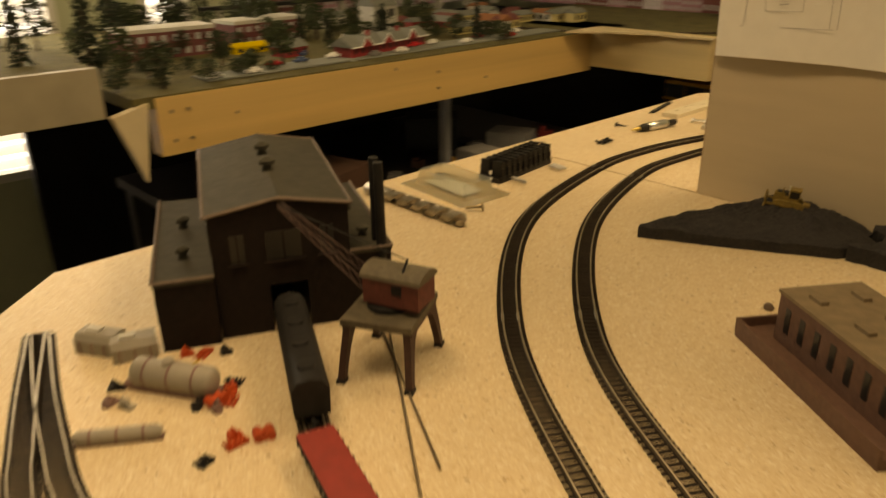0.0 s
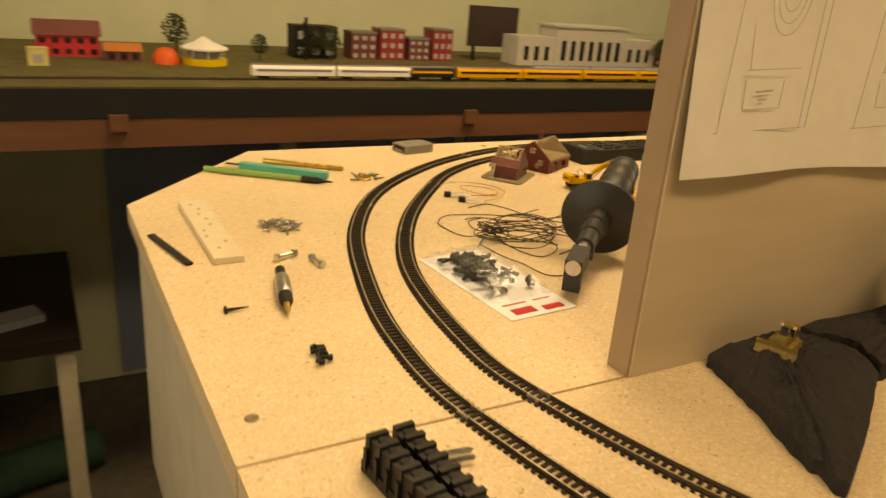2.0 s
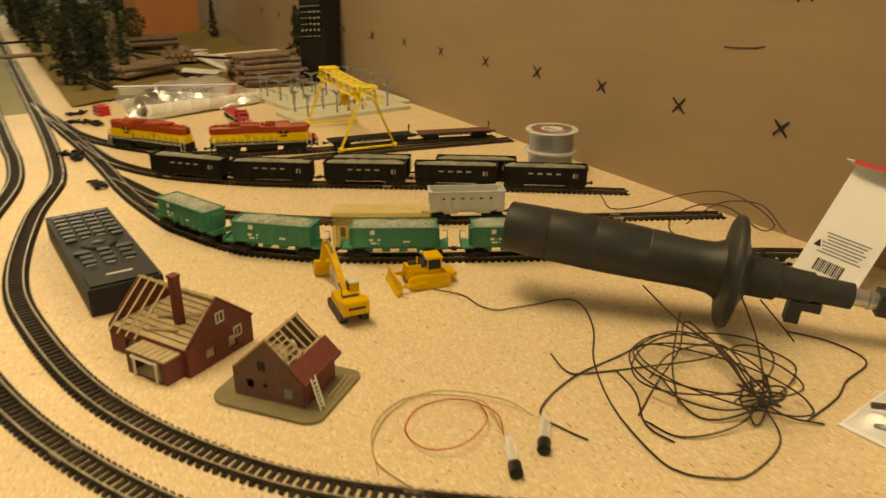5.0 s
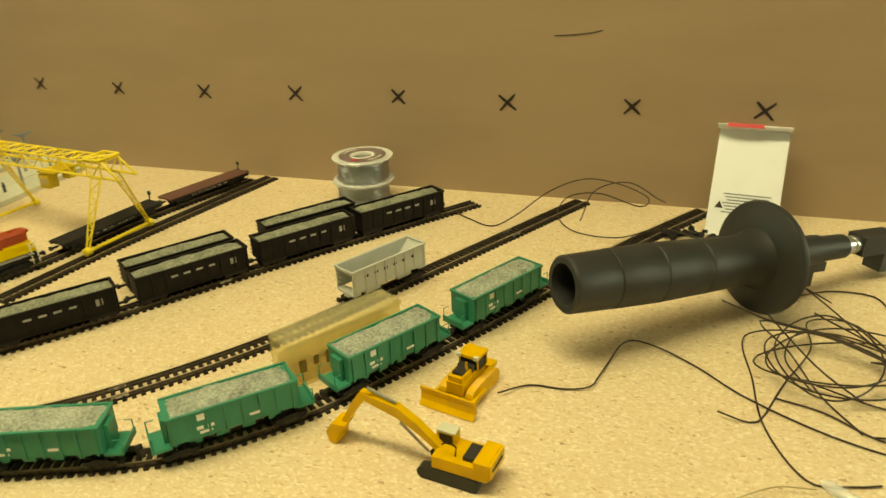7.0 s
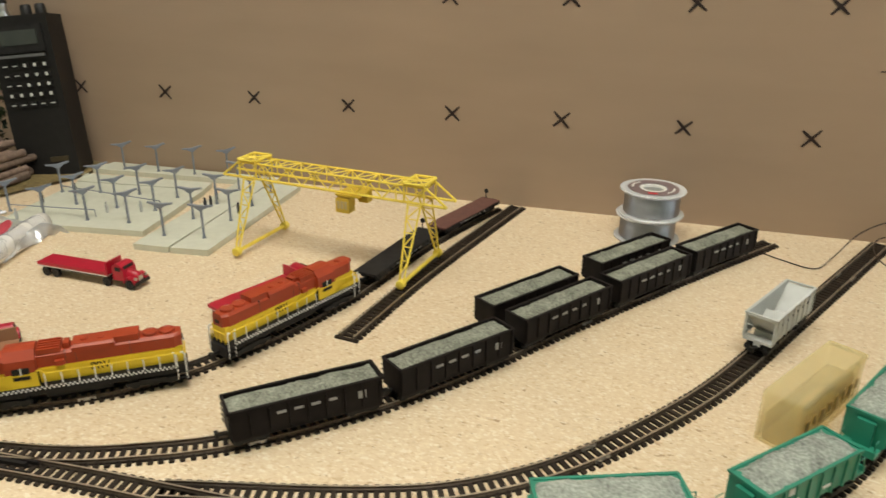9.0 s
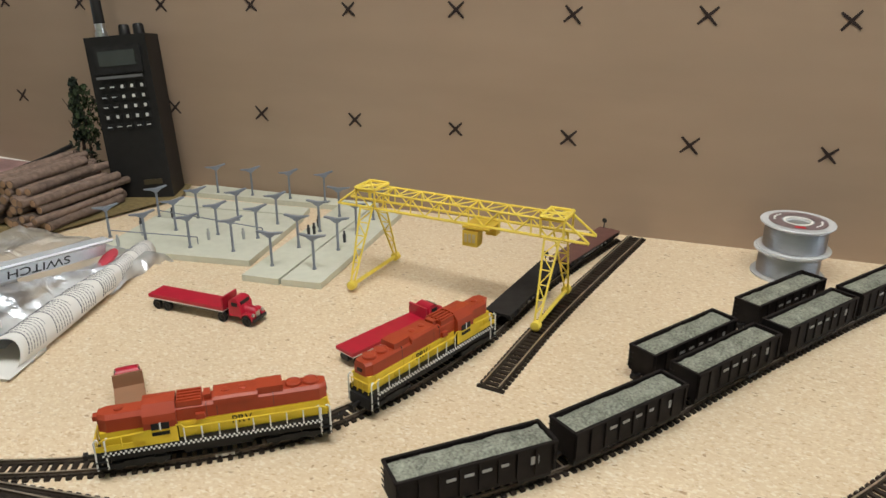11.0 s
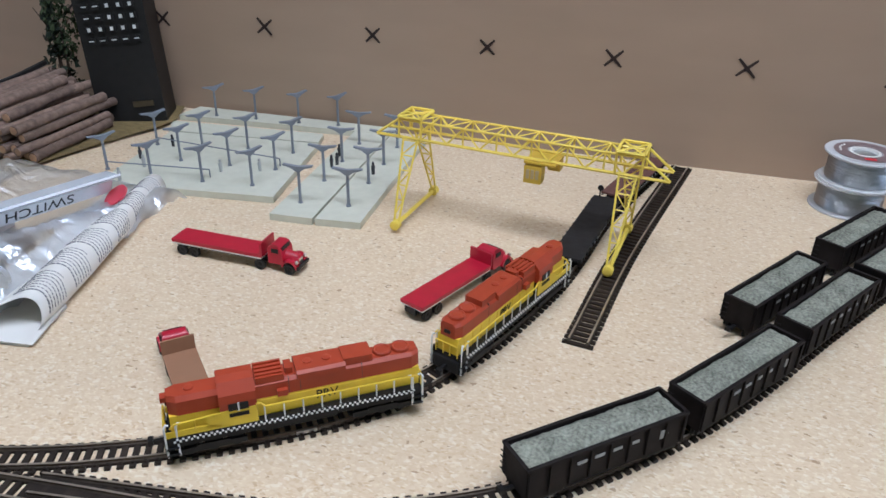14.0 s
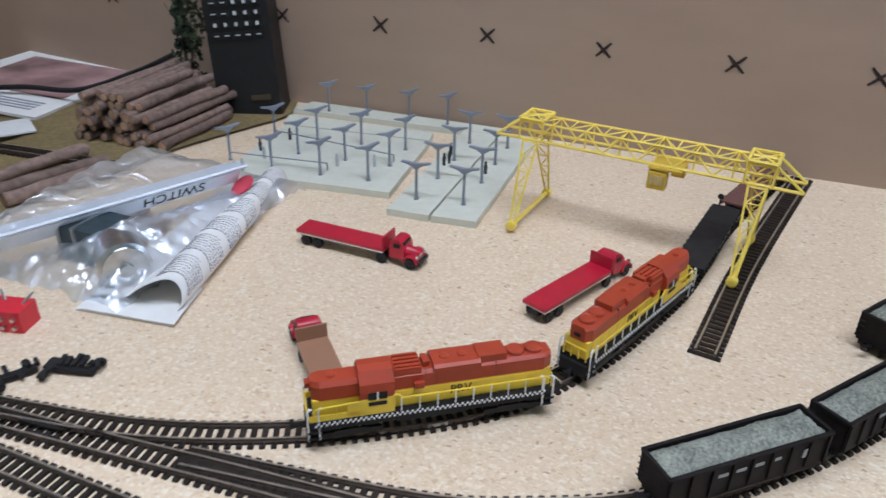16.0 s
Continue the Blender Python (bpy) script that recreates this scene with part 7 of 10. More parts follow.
# countersink tool
ct = thing("countersink_bit", pose(0, 0, 0), "steel countersink driver bit lying down", "tool bit")
P0, P1 = Vector((0.1715, -0.2015, 0.0056)), Vector((0.1872, -0.127, 0.0052))
for nm, prof, mt in (("shank", [(0, 0.0034), (0.001, 0.0039), (0.017, 0.0039), (0.0175, 0.0045)], SOOT), ("sleeve", [(0.0172, 0.0052), (0.018, 0.0056), (0.048, 0.0056), (0.0485, 0.0052)], METAL), ("collar", [(0.0482, 0.005), (0.057, 0.005), (0.063, 0.0032)], SOOT), ("tip", [(0.062, 0.0025), (0.068, 0.0022), (0.0762, 0.0003)], BRASS)):
    bm = B()
    turned(bm, P0, P1 - P0, prof, 18)
    part(nm, bm, mt, ct, "", 0, True)
sprue(0.1858, -0.068, 80, 31, 5, 0.0105, "loose black model truck lying on the board")
bm = B()
turned(bm, (0.2238, -0.1502, 0.002), (0.98, 0.05, 0), [(-0.0155, 0.0004), (-0.0012, 0.0014), (0, 0.0032), (0.001, 0.0032)], 8)
tagged(part("loose_screw", bm, SOOT), "small dark screw lying loose", "screw", "loose screws")
tagged(part("black_strip", boxes(((0, 0, 0.0012), (0.0765, 0.0058, 0.002))), SOOT, None, "", 0.0004), "flat narrow black metal strip", "strip").matrix_world = pose(0.2398, -0.2785, 0.0003, 0, 0, 103.5)
# white notched plastic bar
nb = thing("notched_bar", pose(0.2012, -0.315, 0, 0, 0, 90), "cream plastic bar with small notches", "plastic bar")
CREAM = mat("cream_plastic", (0.68, 0.6, 0.45), 0.55, var=0.06)
part("bar", boxes(((0, 0, 0.0028), (0.155, 0.0235, 0.0054))), CREAM, nb, "", 0.0005)
rng = random.Random(3)
for k in range(9):
    part("notch", boxes(((-0.065 + k * 0.015, rng.uniform(-0.007, 0.008), 0.0055), (0.0045, 0.0022, 0.0005))), TIMBER, nb)
# pencil and knife
PG = mat("pale_green_paint", (0.2, 0.38, 0.12), 0.45, var=0.1)
pe = thing("green_pencil", pose(0, 0, 0), "green pencil with a black tip", "pencil")
A_, B_ = Vector((0.165, -0.5155, 0.0038)), Vector((0.0448, -0.4315, 0.0038))
for nm, prof, mt, k in (("barrel", [(0, 0.002), (0.001, 0.0035), (0.112, 0.0035), (0.1125, 0.0038)], PG, 8), ("grip", [(0.112, 0.0038), (0.131, 0.0036), (0.137, 0.002), (0.147, 0.0006)], BLACK, 14)):
    bm = B()
    turned(bm, A_, B_ - A_, prof, k)
    part(nm, bm, mt, pe)
TEAL = mat("teal_plastic", (0.02, 0.4, 0.33), 0.4, var=0.08)
kn = thing("teal_knife", pose(0, 0, 0), "teal plastic hobby knife", "knife")
q = part("handle", boxes(((0, 0, 0.0042), (0.105, 0.0095, 0.0068))), TEAL, kn, "", 0.0018, True, 2)
q.matrix_local = pose(0.082, -0.489, 0, 0, 0, 142)
q = part("blade", boxes(((0.06, 0, 0.0045), (0.02, 0.006, 0.0008))), SOOT, kn)
q.matrix_local = pose(0.082, -0.489, 0, 0, 0, 322)
# heaps of small hardware


def hardware(x, y, n, spread, seed, label, mats):
    r = random.Random(seed)
    t = thing("hardware_heap", pose(x, y, 0), label, "screws", "heaps of small hardware")
    for k in range(n):
        rad = spread * math.sqrt(r.random())
        a = r.uniform(0, 6.28)
        p = Vector((rad * math.cos(a), rad * math.sin(a) * 0.7, 0.002 + r.uniform(0, 0.006) * (1 - rad / spread)))
        d = Vector((r.uniform(-1, 1), r.uniform(-1, 1), r.uniform(-0.12, 0.25)))
        bm = B()
        turned(bm, p, d, [(0, 0.0022), (0.0008, 0.0024), (0.0012, 0.001), (r.uniform(0.006, 0.011), 0.001)], 7)
        part("small_screw", bm, r.choice(mats), t)


ZN = mat("dull_zinc", (0.42, 0.4, 0.33), 0.38, 0.9, var=0.3, scale=200)
hardware(0.1405, -0.31, 42, 0.0185, 5, "heap of small dull zinc screws", [ZN, METAL])
hardware(-0.003, -0.449, 22, 0.014, 6, "small heap of brass and zinc screws", [BRASS, ZN])
hardware(-0.775, -0.575, 7, 0.012, 8, "few brass screws near the edge", [BRASS])
for i, (x, y, a) in enumerate(((0.15, -0.237, 20), (0.138, -0.222, 100))):
    t = thing("hex_bolt", pose(x, y, 0, 0, 0, a) @ Matrix.Diagonal((0.95, 0.72, 0.72, 1)), "bright zinc hex bolt lying loose", "bolt", "loose hex bolts")
    bm = B()
    turned(bm, (0, 0, 0.005), (1, 0, 0), [(0, 0.0022), (0.016, 0.0022), (0.0165, 0.0018)], 10)
    part("shank", bm, METAL, t, "", 0, True)
    bm = B()
    turned(bm, (-0.0035, 0, 0.005), (1, 0, 0), [(0, 0.0044), (0.0036, 0.0046)], 6)
    part("head", bm, METAL, t, "", 0.0003)
    bm = B()
    turned(bm, (0.0145, 0, 0.005), (1, 0, 0), [(0, 0.0042), (0.003, 0.0042)], 6)
    part("nut", bm, METAL, t, "", 0.0003)
# poly bag of wheel parts on a header card
hb = thing("parts_packet", pose(0, 0, 0), "clear packet of black parts on white card", "parts packet")
q = part("card", boxes(((0, 0, 0.0006), (0.062, 0.128, 0.0008))), CARDM, hb, "white card with red print", 0.0002)
PM = pose(0.0165, -0.139, 0, 0, 0, 5)
q.matrix_local = PM
q = part("red_print", boxes(((-0.014, 0.0565, 0.0012), (0.018, 0.007, 0.0004)), ((0.012, 0.054, 0.0012), (0.02, 0.009, 0.0004)), ((0.012, 0.042, 0.0012), (0.022, 0.0016, 0.0004)), ((-0.014, 0.042, 0.0012), (0.016, 0.0012, 0.0004))), RED, hb, "red printed marks")
q.matrix_local = PM
r = random.Random(9)
for k in range(46):
    bm = B()
    if k % 3:
        box(bm, (0, 0, 0), (r.uniform(0.008, 0.022), r.uniform(0.002, 0.0045), 0.0026))
        box(bm, (r.uniform(-0.004, 0.004), 0, 0.0005), (0.0025, r.uniform(0.006, 0.012), 0.002))
    else:
        tube(bm, (0, 0, -0.0012), (0, 0, 0.0012), r.uniform(0.002, 0.0038), n=10)
    q = part("black_part", bm, SOOT, hb, "", 0.0005)
    q.matrix_local = PM @ pose(r.uniform(-0.02, 0.02), r.uniform(-0.05, 0.025), r.uniform(0.0035, 0.0085), r.uniform(-25, 25), r.uniform(-25, 25), r.uniform(0, 180))
bm = B()
rows = []
for i in range(15):
    row = []
    for j in range(19):
        u, v = i / 14, j / 18
        e = min(u, 1 - u, v, 1 - v)
        row.append(bm.verts.new(PM @ Vector((-0.029 + u * 0.058, -0.062 + v * 0.1, 0.0022 + 0.0135 * min(1, 5 * e) ** 0.7 + 0.004 * noise.noise(Vector((u * 7, v * 8, 2)))))))
    rows.append(row)
for a_, b_ in zip(rows, rows[1:]):
    for j in range(18):
        bm.faces.new((a_[j], b_[j], b_[j + 1], a_[j + 1]))
q = part("clear_film", bm, film("packet_film", 0.14, 0.8, 70), hb, "", 0, True)
q.visible_shadow = False

# ---- things on the drawing side ----
COAL = mat("black_coal_foam", (0.018, 0.016, 0.017), 0.85, var=0.5, scale=400, bump=0.8, bscale=300, big=40)
FOAMP = mat("pink_foam_edge", (0.3, 0.17, 0.17), 0.8, var=0.15)
cl = thing("coal_mound", pose(0, 0, 0), "black painted foam coal mound beside the divider", "coal mound")


def mound(outline, peak, h, seed, name, edge=0.005):
    """A slab on an outline that rises to a peak, with a crumbled rim."""
    bm = B()
    n = len(outline)
    pts = []
    for i in range(n):
        a, b = Vector(outline[i]), Vector(outline[(i + 1) % n])
        for k in range(18):
            p = a + (b - a) * (k / 18)
            j = 0.0045 * noise.noise(Vector((p.x * 120, p.y * 120, seed)))
            pts.append(Vector((p.x + j, p.y + j * 0.8)))
    pk = Vector(peak)
    m = 22
    rings = []
    for r in range(m):
        f = r / m
        ring = []
        for p in pts:
            q = p + (pk - p) * f
            z = edge + (h - edge) * (1 - (1 - f) ** 2.4) + (0.0055 * abs(noise.noise(Vector((q.x * 60, q.y * 60, seed)))) + 0.0035 * abs(noise.noise(Vector((q.x * 150, q.y * 150, seed)))) + 0.0016 * noise.noise(Vector((q.x * 420, q.y * 420, seed)))) * (0.5 + f)
            ring.append(bm.verts.new((q.x, q.y, max(0.001, z))))
        rings.append(ring)
    base = [bm.verts.new((p.x, p.y, 0)) for p in pts]
    rings.insert(0, base)
    k = len(pts)
    for a, b in zip(rings, rings[1:]):
        for i in range(k):
            bm.faces.new((a[i], a[(i + 1) % k], b[(i + 1) % k], b[i]))
    bm.faces.new(rings[-1])
    bm.faces.new(base[::-1])
    part(name, bm, COAL, cl, "", 0, True)


mound([(-0.006, 0.154), (-0.014, 0.118), (-0.034, 0.07), (-0.046, 0.026), (-0.13, 0.0225), (-0.155, 0.056), (-0.137, 0.085), (-0.07, 0.122)], (-0.078, 0.047), 0.02, 1, "front_slab", 0.008)
mound([(-0.142, 0.083), (-0.158, 0.056), (-0.14, 0.0235), (-0.34, 0.0235), (-0.36, 0.075), (-0.25, 0.085)], (-0.22, 0.045), 0.019, 5, "rear_slab", 0.011)
DULLY = mat("dirty_yellow_plastic", (0.21, 0.14, 0.04), 0.55, var=0.35, scale=300)
bulldozer(pose(-0.0815, 0.0525, 0.0188, 0, -4, 20) @ Matrix.Diagonal((0.86, 0.86, 0.86, 1)), "small weathered yellow bulldozer on the coal mound", DULLY)
pk2 = thing("clear_package", pose(-0.215, 0.05, 0.011, 0, 0, 30), "curved clear plastic package with a red sticker", "package")
bm = B()
ring_loft(bm, [[(0.026 * math.cos(a), 0.026 * math.sin(a) * 0.6, z) for a in [math.pi * k / 10 for k in range(11)]] for z in (0, 0.02, 0.045, 0.07)], False, False)
part("shell", bm, CLEAR, pk2, "", 0, True)
part("sticker", boxes(((0.0, 0.0162, 0.03), (0.016, 0.0006, 0.014))), RED, pk2)
part("black_card", boxes(((0, -0.001, 0.035), (0.052, 0.001, 0.07))), SOOT, pk2)

# the dark factory model
MILLW = mat("mill_dark_brown", (0.013, 0.0075, 0.0065), 0.8, var=0.3, scale=250, bump=0.25, spec=0.25)
MILLR = mat("mill_roof_grey", (0.042, 0.038, 0.028), 0.75, var=0.3, scale=120, bump=0.15, big=25, spec=0.3)
RUST = mat("mill_roof_trim", (0.13, 0.09, 0.07), 0.7, var=0.3, scale=200)
FR, FL, BR = Vector((0.0435, 0.402, 0)), Vector((0.0812, 0.473, 0)), Vector((0.181, 0.337, 0))
uu, vv = (BR - FR).normalized(), (FL - FR).normalized()
vv = (vv - uu * vv.dot(uu)).normalized()
MM = Matrix(((uu.x, vv.x, 0, FR.x), (uu.y, vv.y, 0, FR.y), (0, 0, 1, 0), (0, 0, 0, 1)))
ml = thing("factory_model", MM, "dark brown factory model with a grey roof", "model factory")
ML, MW, MH = 0.152, 0.0805, 0.079
DARKW = mat("dark_window", (0.012, 0.012, 0.013), 0.3)
for x in (0, ML):
    bm = B()
    pierced_wall(bm, MW, MH, [(-0.0135, 0.0095, 0.0001, 0.032)] if x == 0 else [], 0.002, gable=0.0075)
    bmesh.ops.transform(bm, matrix=Matrix.Translation((x, MW / 2, 0)) @ Matrix.Rotation(radians(90), 4, "Z"), verts=bm.verts)
    part("gable_wall", bm, MILLW, ml)
for y in (0, MW):
    part("side_wall", boxes(((ML / 2, y, MH / 2), (ML, 0.002, MH))), MILLW, ml)
for s in (0, 1):
    bm = B()
    y0, y1 = (-0.002, MW / 2) if s == 0 else (MW + 0.002, MW / 2)
    ring_loft(bm, [[(x, y0, MH), (x, y1, MH + 0.0078), (x, y1, MH + 0.0098), (x, y0, MH + 0.002)] for x in (-0.002, ML + 0.002)])
    part("roof", bm, MILLR, ml, "weathered grey roof slope")
for p0, p1 in (((-0.003, -0.003, MH + 0.0015), (ML + 0.003, -0.003, MH + 0.0015)), ((-0.003, MW + 0.003, MH + 0.0015), (ML + 0.003, MW + 0.003, MH + 0.0015)), ((-0.003, -0.003, MH + 0.0015), (-0.003, MW / 2, MH + 0.009)), ((-0.003, MW / 2, MH + 0.009), (-0.003, MW + 0.003, MH + 0.0015)), ((ML + 0.003, -0.003, MH + 0.0015), (ML + 0.003, MW / 2, MH + 0.009))):
    part("roof_trim", tubes([(p0, p1, 0.0013)], 4), RUST, ml)
for x, y in ((0.055, MW / 2), (0.095, MW / 2)):
    bm = B()
    turned(bm, (x, y, MH + 0.008), (0, 0, 1), [(0, 0.0042), (0.004, 0.003), (0.0055, 0.003), (0.006, 0.0052), (0.0085, 0.0052), (0.0105, 0.0018)], 12)
    part("roof_vent", bm, MILLR, ml, "", 0, True)
for side, y0, w in (("l", MW + 0.001, 0.035), ("r", -0.029, 0.028)):
    L2 = ML * (1.0 if side == "l" else 0.92)
    x0 = -0.006 if side == "l" else 0.006
    part("wing_wall", boxes(((x0 + L2 / 2, y0 + w / 2, 0.021), (L2, w - 0.001, 0.042))), MILLW, ml, "low side wing", 0.0004)
    part("wing_roof", boxes(((x0 + L2 / 2, y0 + w / 2, 0.0435), (L2 + 0.003, w, 0.002))), MILLR, ml, "", 0.0003)
    yo = y0 + (w if side == "l" else 0)
    part("roof_trim", tubes([((x0 - 0.001, yo, 0.0455), (x0 + L2 + 0.001, yo, 0.0455), 0.0012), ((x0 - 0.001, y0, 0.0455), (x0 - 0.001, y0 + w, 0.0455), 0.0012)], 4), RUST, ml)
    for x in (0.03, 0.085):
        bm = B()
        turned(bm, (x, y0 + w / 2, 0.044), (0, 0, 1), [(0, 0.0035), (0.003, 0.0025), (0.0045, 0.0025), (0.005, 0.0042), (0.007, 0.0042), (0.0085, 0.0015)], 12)
        part("roof_vent", bm, MILLR, ml, "", 0, True)
    for k in range(6):
        x = x0 + 0.014 + k * 0.024
        part("window", boxes(((x, yo + (0.0003 if side == "l" else -0.0003), 0.023), (0.011, 0.0008, 0.017))), DARKW, ml)
for y, w in ((0.013, 0.0085), (MW / 2 - 0.001, 0.021), (MW - 0.014, 0.0085)):
    part("window", boxes(((-0.0013, y, 0.058), (0.0008, w, 0.018))), DARKW, ml)
    part("window_sill", boxes(((-0.0022, y, 0.0478), (0.0025, w + 0.004, 0.0016))), MILLW, ml)
    part("window_bar", boxes(((-0.002, y, 0.058), (0.0008, 0.0008, 0.018))), MILLW, ml)
for k in range(5):
    part("window", boxes(((0.018 + k * 0.028, MW + 0.0013, 0.062), (0.013, 0.0008, 0.018))), DARKW, ml)
for x, y in ((0.02, -0.0226), (0.008, -0.0228)):
    bm = B()
    turned(bm, (x, y, 0.0), (0, 0, 1), [(0, 0.0036), (0.05, 0.0034), (0.1, 0.0031), (0.1005, 0.0026)], 12)
    part("smoke_pipe", bm, SOOT, ml, "tall thin dark stack", 0, True)

# portal crane beside the factory
CRR = mat("crane_rust_red", (0.13, 0.035, 0.03), 0.65, var=0.3, scale=250)
CRG = mat("crane_grey_brown", (0.105, 0.085, 0.06), 0.65, var=0.3, scale=250)
pc = thing("portal_crane", pose(-0.0165, 0.418, 0, 0, 0, -60), "brown portal crane model with a lattice boom", "model crane")
CRL = mat("crane_leg_brown", (0.06, 0.028, 0.023), 0.65, var=0.3, scale=250)
for sx in (-1, 1):
    for sy in (-1, 1):
        bm = B()
        ring_loft(bm, [[(sx * (o - w), sy * (p - 0.002), z), (sx * o, sy * (p - 0.002), z), (sx * o, sy * (p + 0.002), z), (sx * (o - w), sy * (p + 0.002), z)]
                       for o, p, w, z in ((0.0285, 0.02, 0.0042, 0), (0.027, 0.0195, 0.0046, 0.008), (0.025, 0.0187, 0.0056, 0.018), (0.0233, 0.018, 0.0078, 0.026), (0.0225, 0.0175, 0.0125, 0.031), (0.0222, 0.0172, 0.0215, 0.0336))])
        part("leg", bm, CRL, pc, "curved splayed leg", 0.0003)
        part("wheel_shoe", boxes(((sx * 0.0265, sy * 0.02, 0.0011), (0.0062, 0.005, 0.0022))), SOOT, pc, "", 0.0004)
for sy in (-1, 1):
    part("side_girder", boxes(((0, sy * 0.0195, 0.0328), (0.043, 0.0016, 0.0034))), CRL, pc, "", 0.0003)
part("platform", boxes(((0, 0, 0.0355), (0.047, 0.041, 0.004))), CRG, pc, "", 0.0006)
bm = B()
turned(bm, (0, 0, 0.0375), (0, 0, 1), [(0, 0.013), (0.003, 0.013), (0.0035, 0.011)], 20)
part("turntable", bm, SOOT, pc)
cbm = pose(0, 0, 0, 0, 0, 82)
q = part("machine_house", boxes(((-0.006, 0, 0.0505), (0.034, 0.0205, 0.0165))), CRR, pc, "rust red machine house", 0.0006)
q.matrix_local = cbm
bm = B()
ring_loft(bm, [[(x, y, z) for y, z in ((-0.0112, 0.0572), (-0.0104, 0.0592), (-0.0075, 0.0614), (-0.004, 0.0626), (0, 0.063), (0.004, 0.0626), (0.0075, 0.0614), (0.0104, 0.0592), (0.0112, 0.0572))] for x in (-0.0245, 0.0125)])
q = part("house_roof", bm, CRG, pc)
q.matrix_local = cbm
q = part("window", boxes(((-0.01, -0.0104, 0.0525), (0.006, 0.0006, 0.006)), ((0.003, -0.0104, 0.0525), (0.006, 0.0006, 0.006)), ((-0.01, 0.0104, 0.0525), (0.006, 0.0006, 0.006))), DARKW, pc)
q.matrix_local = cbm
bm = B()
b0, b1 = Vector((0.012, 0, 0.046)), Vector((0.07, 0, 0.086))
for sy in (-1, 1):
    for dz in (0, 0.007):
        tube(bm, b0 + Vector((0, sy * 0.006, dz)), b1 + Vector((0, sy * 0.002, dz * 0.3)), 0.0006, n=4)
for k in range(9):
    f0, f1 = k / 9, (k + 1) / 9
    for sy in (-1, 1):
        w0, w1 = 0.006 - 0.004 * f0, 0.006 - 0.004 * f1
        tube(bm, b0.lerp(b1, f0) + Vector((0, sy * w0, 0)), b0.lerp(b1, f1) + Vector((0, sy * w1, 0.007 * (1 - 0.7 * f1))), 0.0005, n=4)
q = part("lattice_boom", bm, CRL, pc, "lattice boom")
q.matrix_local = cbm
q = part("boom_stay", tubes([((-0.012, 0, 0.067), (0.07, 0, 0.087), 0.0004), ((-0.012, 0.006, 0.062), (-0.012, 0, 0.0675), 0.0008)], 4), SOOT, pc)
q.matrix_local = cbm
# loose rails under it
for (x0, y0), (x1, y1) in (((0.0125, 0.3965), (-0.1129, 0.4812)), ((0.0122, 0.4013), (-0.1052, 0.4622))):
    tagged(part("loose_rail", tubes([((x0, y0, 0.001), (x1, y1, 0.001), 0.0009)], 4), RAIL), "bare loose length of model rail", "rail", "loose rails")
# cars at the factory door
MILL_T = Track([(0.14, 0.4), (0.055, 0.441), (-0.047, 0.4905), (-0.11, 0.512), (-0.2, 0.535)], "short track into the factory door")
gt = thing("covered_hopper", MILL_T.place(0.004, 0.466), "dark weathered freight car at the factory door", "freight car")
bm = B()
ring_loft(bm, [[(x, y, z) for y, z in ((-0.009, 0.007), (-0.0095, 0.022), (-0.006, 0.0265), (0, 0.028), (0.006, 0.0265), (0.0095, 0.022), (0.009, 0.007))] for x in (-0.05, 0.05)])
part("body", bm, SOOT, gt, "", 0.0005, True)
for k in range(4):
    bm = B()
    turned(bm, (-0.036 + k * 0.024, 0, 0.0272), (0, 0, 1), [(0, 0.0048), (0.0018, 0.0046), (0.0022, 0.0035)], 14)
    part("hatch", bm, SOOT, gt, "", 0, True)
for x in (-0.034, 0.034):
    wheelset(gt, x)
couplers(gt, 0.05)
REDF = mat("faded_red_deck", (0.28, 0.032, 0.028), 0.6, var=0.2, scale=120)
flat_car(MILL_T.place(-0.098, 0.5085), "red-decked flat car behind the dark freight car", 0.094, REDF)
# brown plant building on a tray
BRW = mat("plant_brown", (0.13, 0.066, 0.05), 0.65, var=0.2, scale=250, bump=0.2)
BRT = mat("plant_top", (0.21, 0.155, 0.1), 0.7, var=0.2, scale=150, bump=0.1)
e1, e2 = Vector((-0.0255, -0.043, 0)), Vector((-0.062, 0.0425, 0))
a1 = math.degrees(math.atan2(e2.y, e2.x))
pb = thing("plant_building", pose(-0.158, 0.2435, 0, 0, 0, a1), "brown flat-roofed plant model on a tray", "model building")
part("tray", boxes(((0.05, 0.022, 0.003), (0.128, 0.072, 0.006))), BRW, pb, "", 0.001)
part("tray_rim", boxes(((0.05, -0.0135, 0.0075), (0.128, 0.002, 0.009)), ((-0.0135, 0.022, 0.0075), (0.002, 0.072, 0.009))), BRW, pb)
part("wall", boxes(((0.052, 0.026, 0.0205), (0.1, 0.05, 0.031))), BRW, pb, "", 0.0008)
part("roof", boxes(((0.052, 0.026, 0.0368), (0.102, 0.052, 0.002))), BRT, pb, "", 0.0005)
for x, y in ((0.02, 0.012), (0.02, 0.038), (0.055, 0.015), (0.08, 0.036), (0.05, 0.036)):
    part("roof_hatch", boxes(((x, y, 0.0388), (0.011, 0.005, 0.0024))), BRT, pb, "", 0.0005)
for k in range(7):
    part("window", boxes(((0.012 + k * 0.0135, 0.0009, 0.022), (0.0045, 0.0006, 0.015))), DARKW, pb)
bm = B()
ring_loft(bm, [[(r_ * math.cos(a), r_ * math.sin(a) * 0.7, z) for a in [6.28 * k / 7 for k in range(7)]] for r_, z in ((0.003, 0), (0.0038, 0.002), (0.0022, 0.0045))])
ob = part("wood_crumb", bm, BARK)
ob.location = (-0.138, 0.2006, 0)
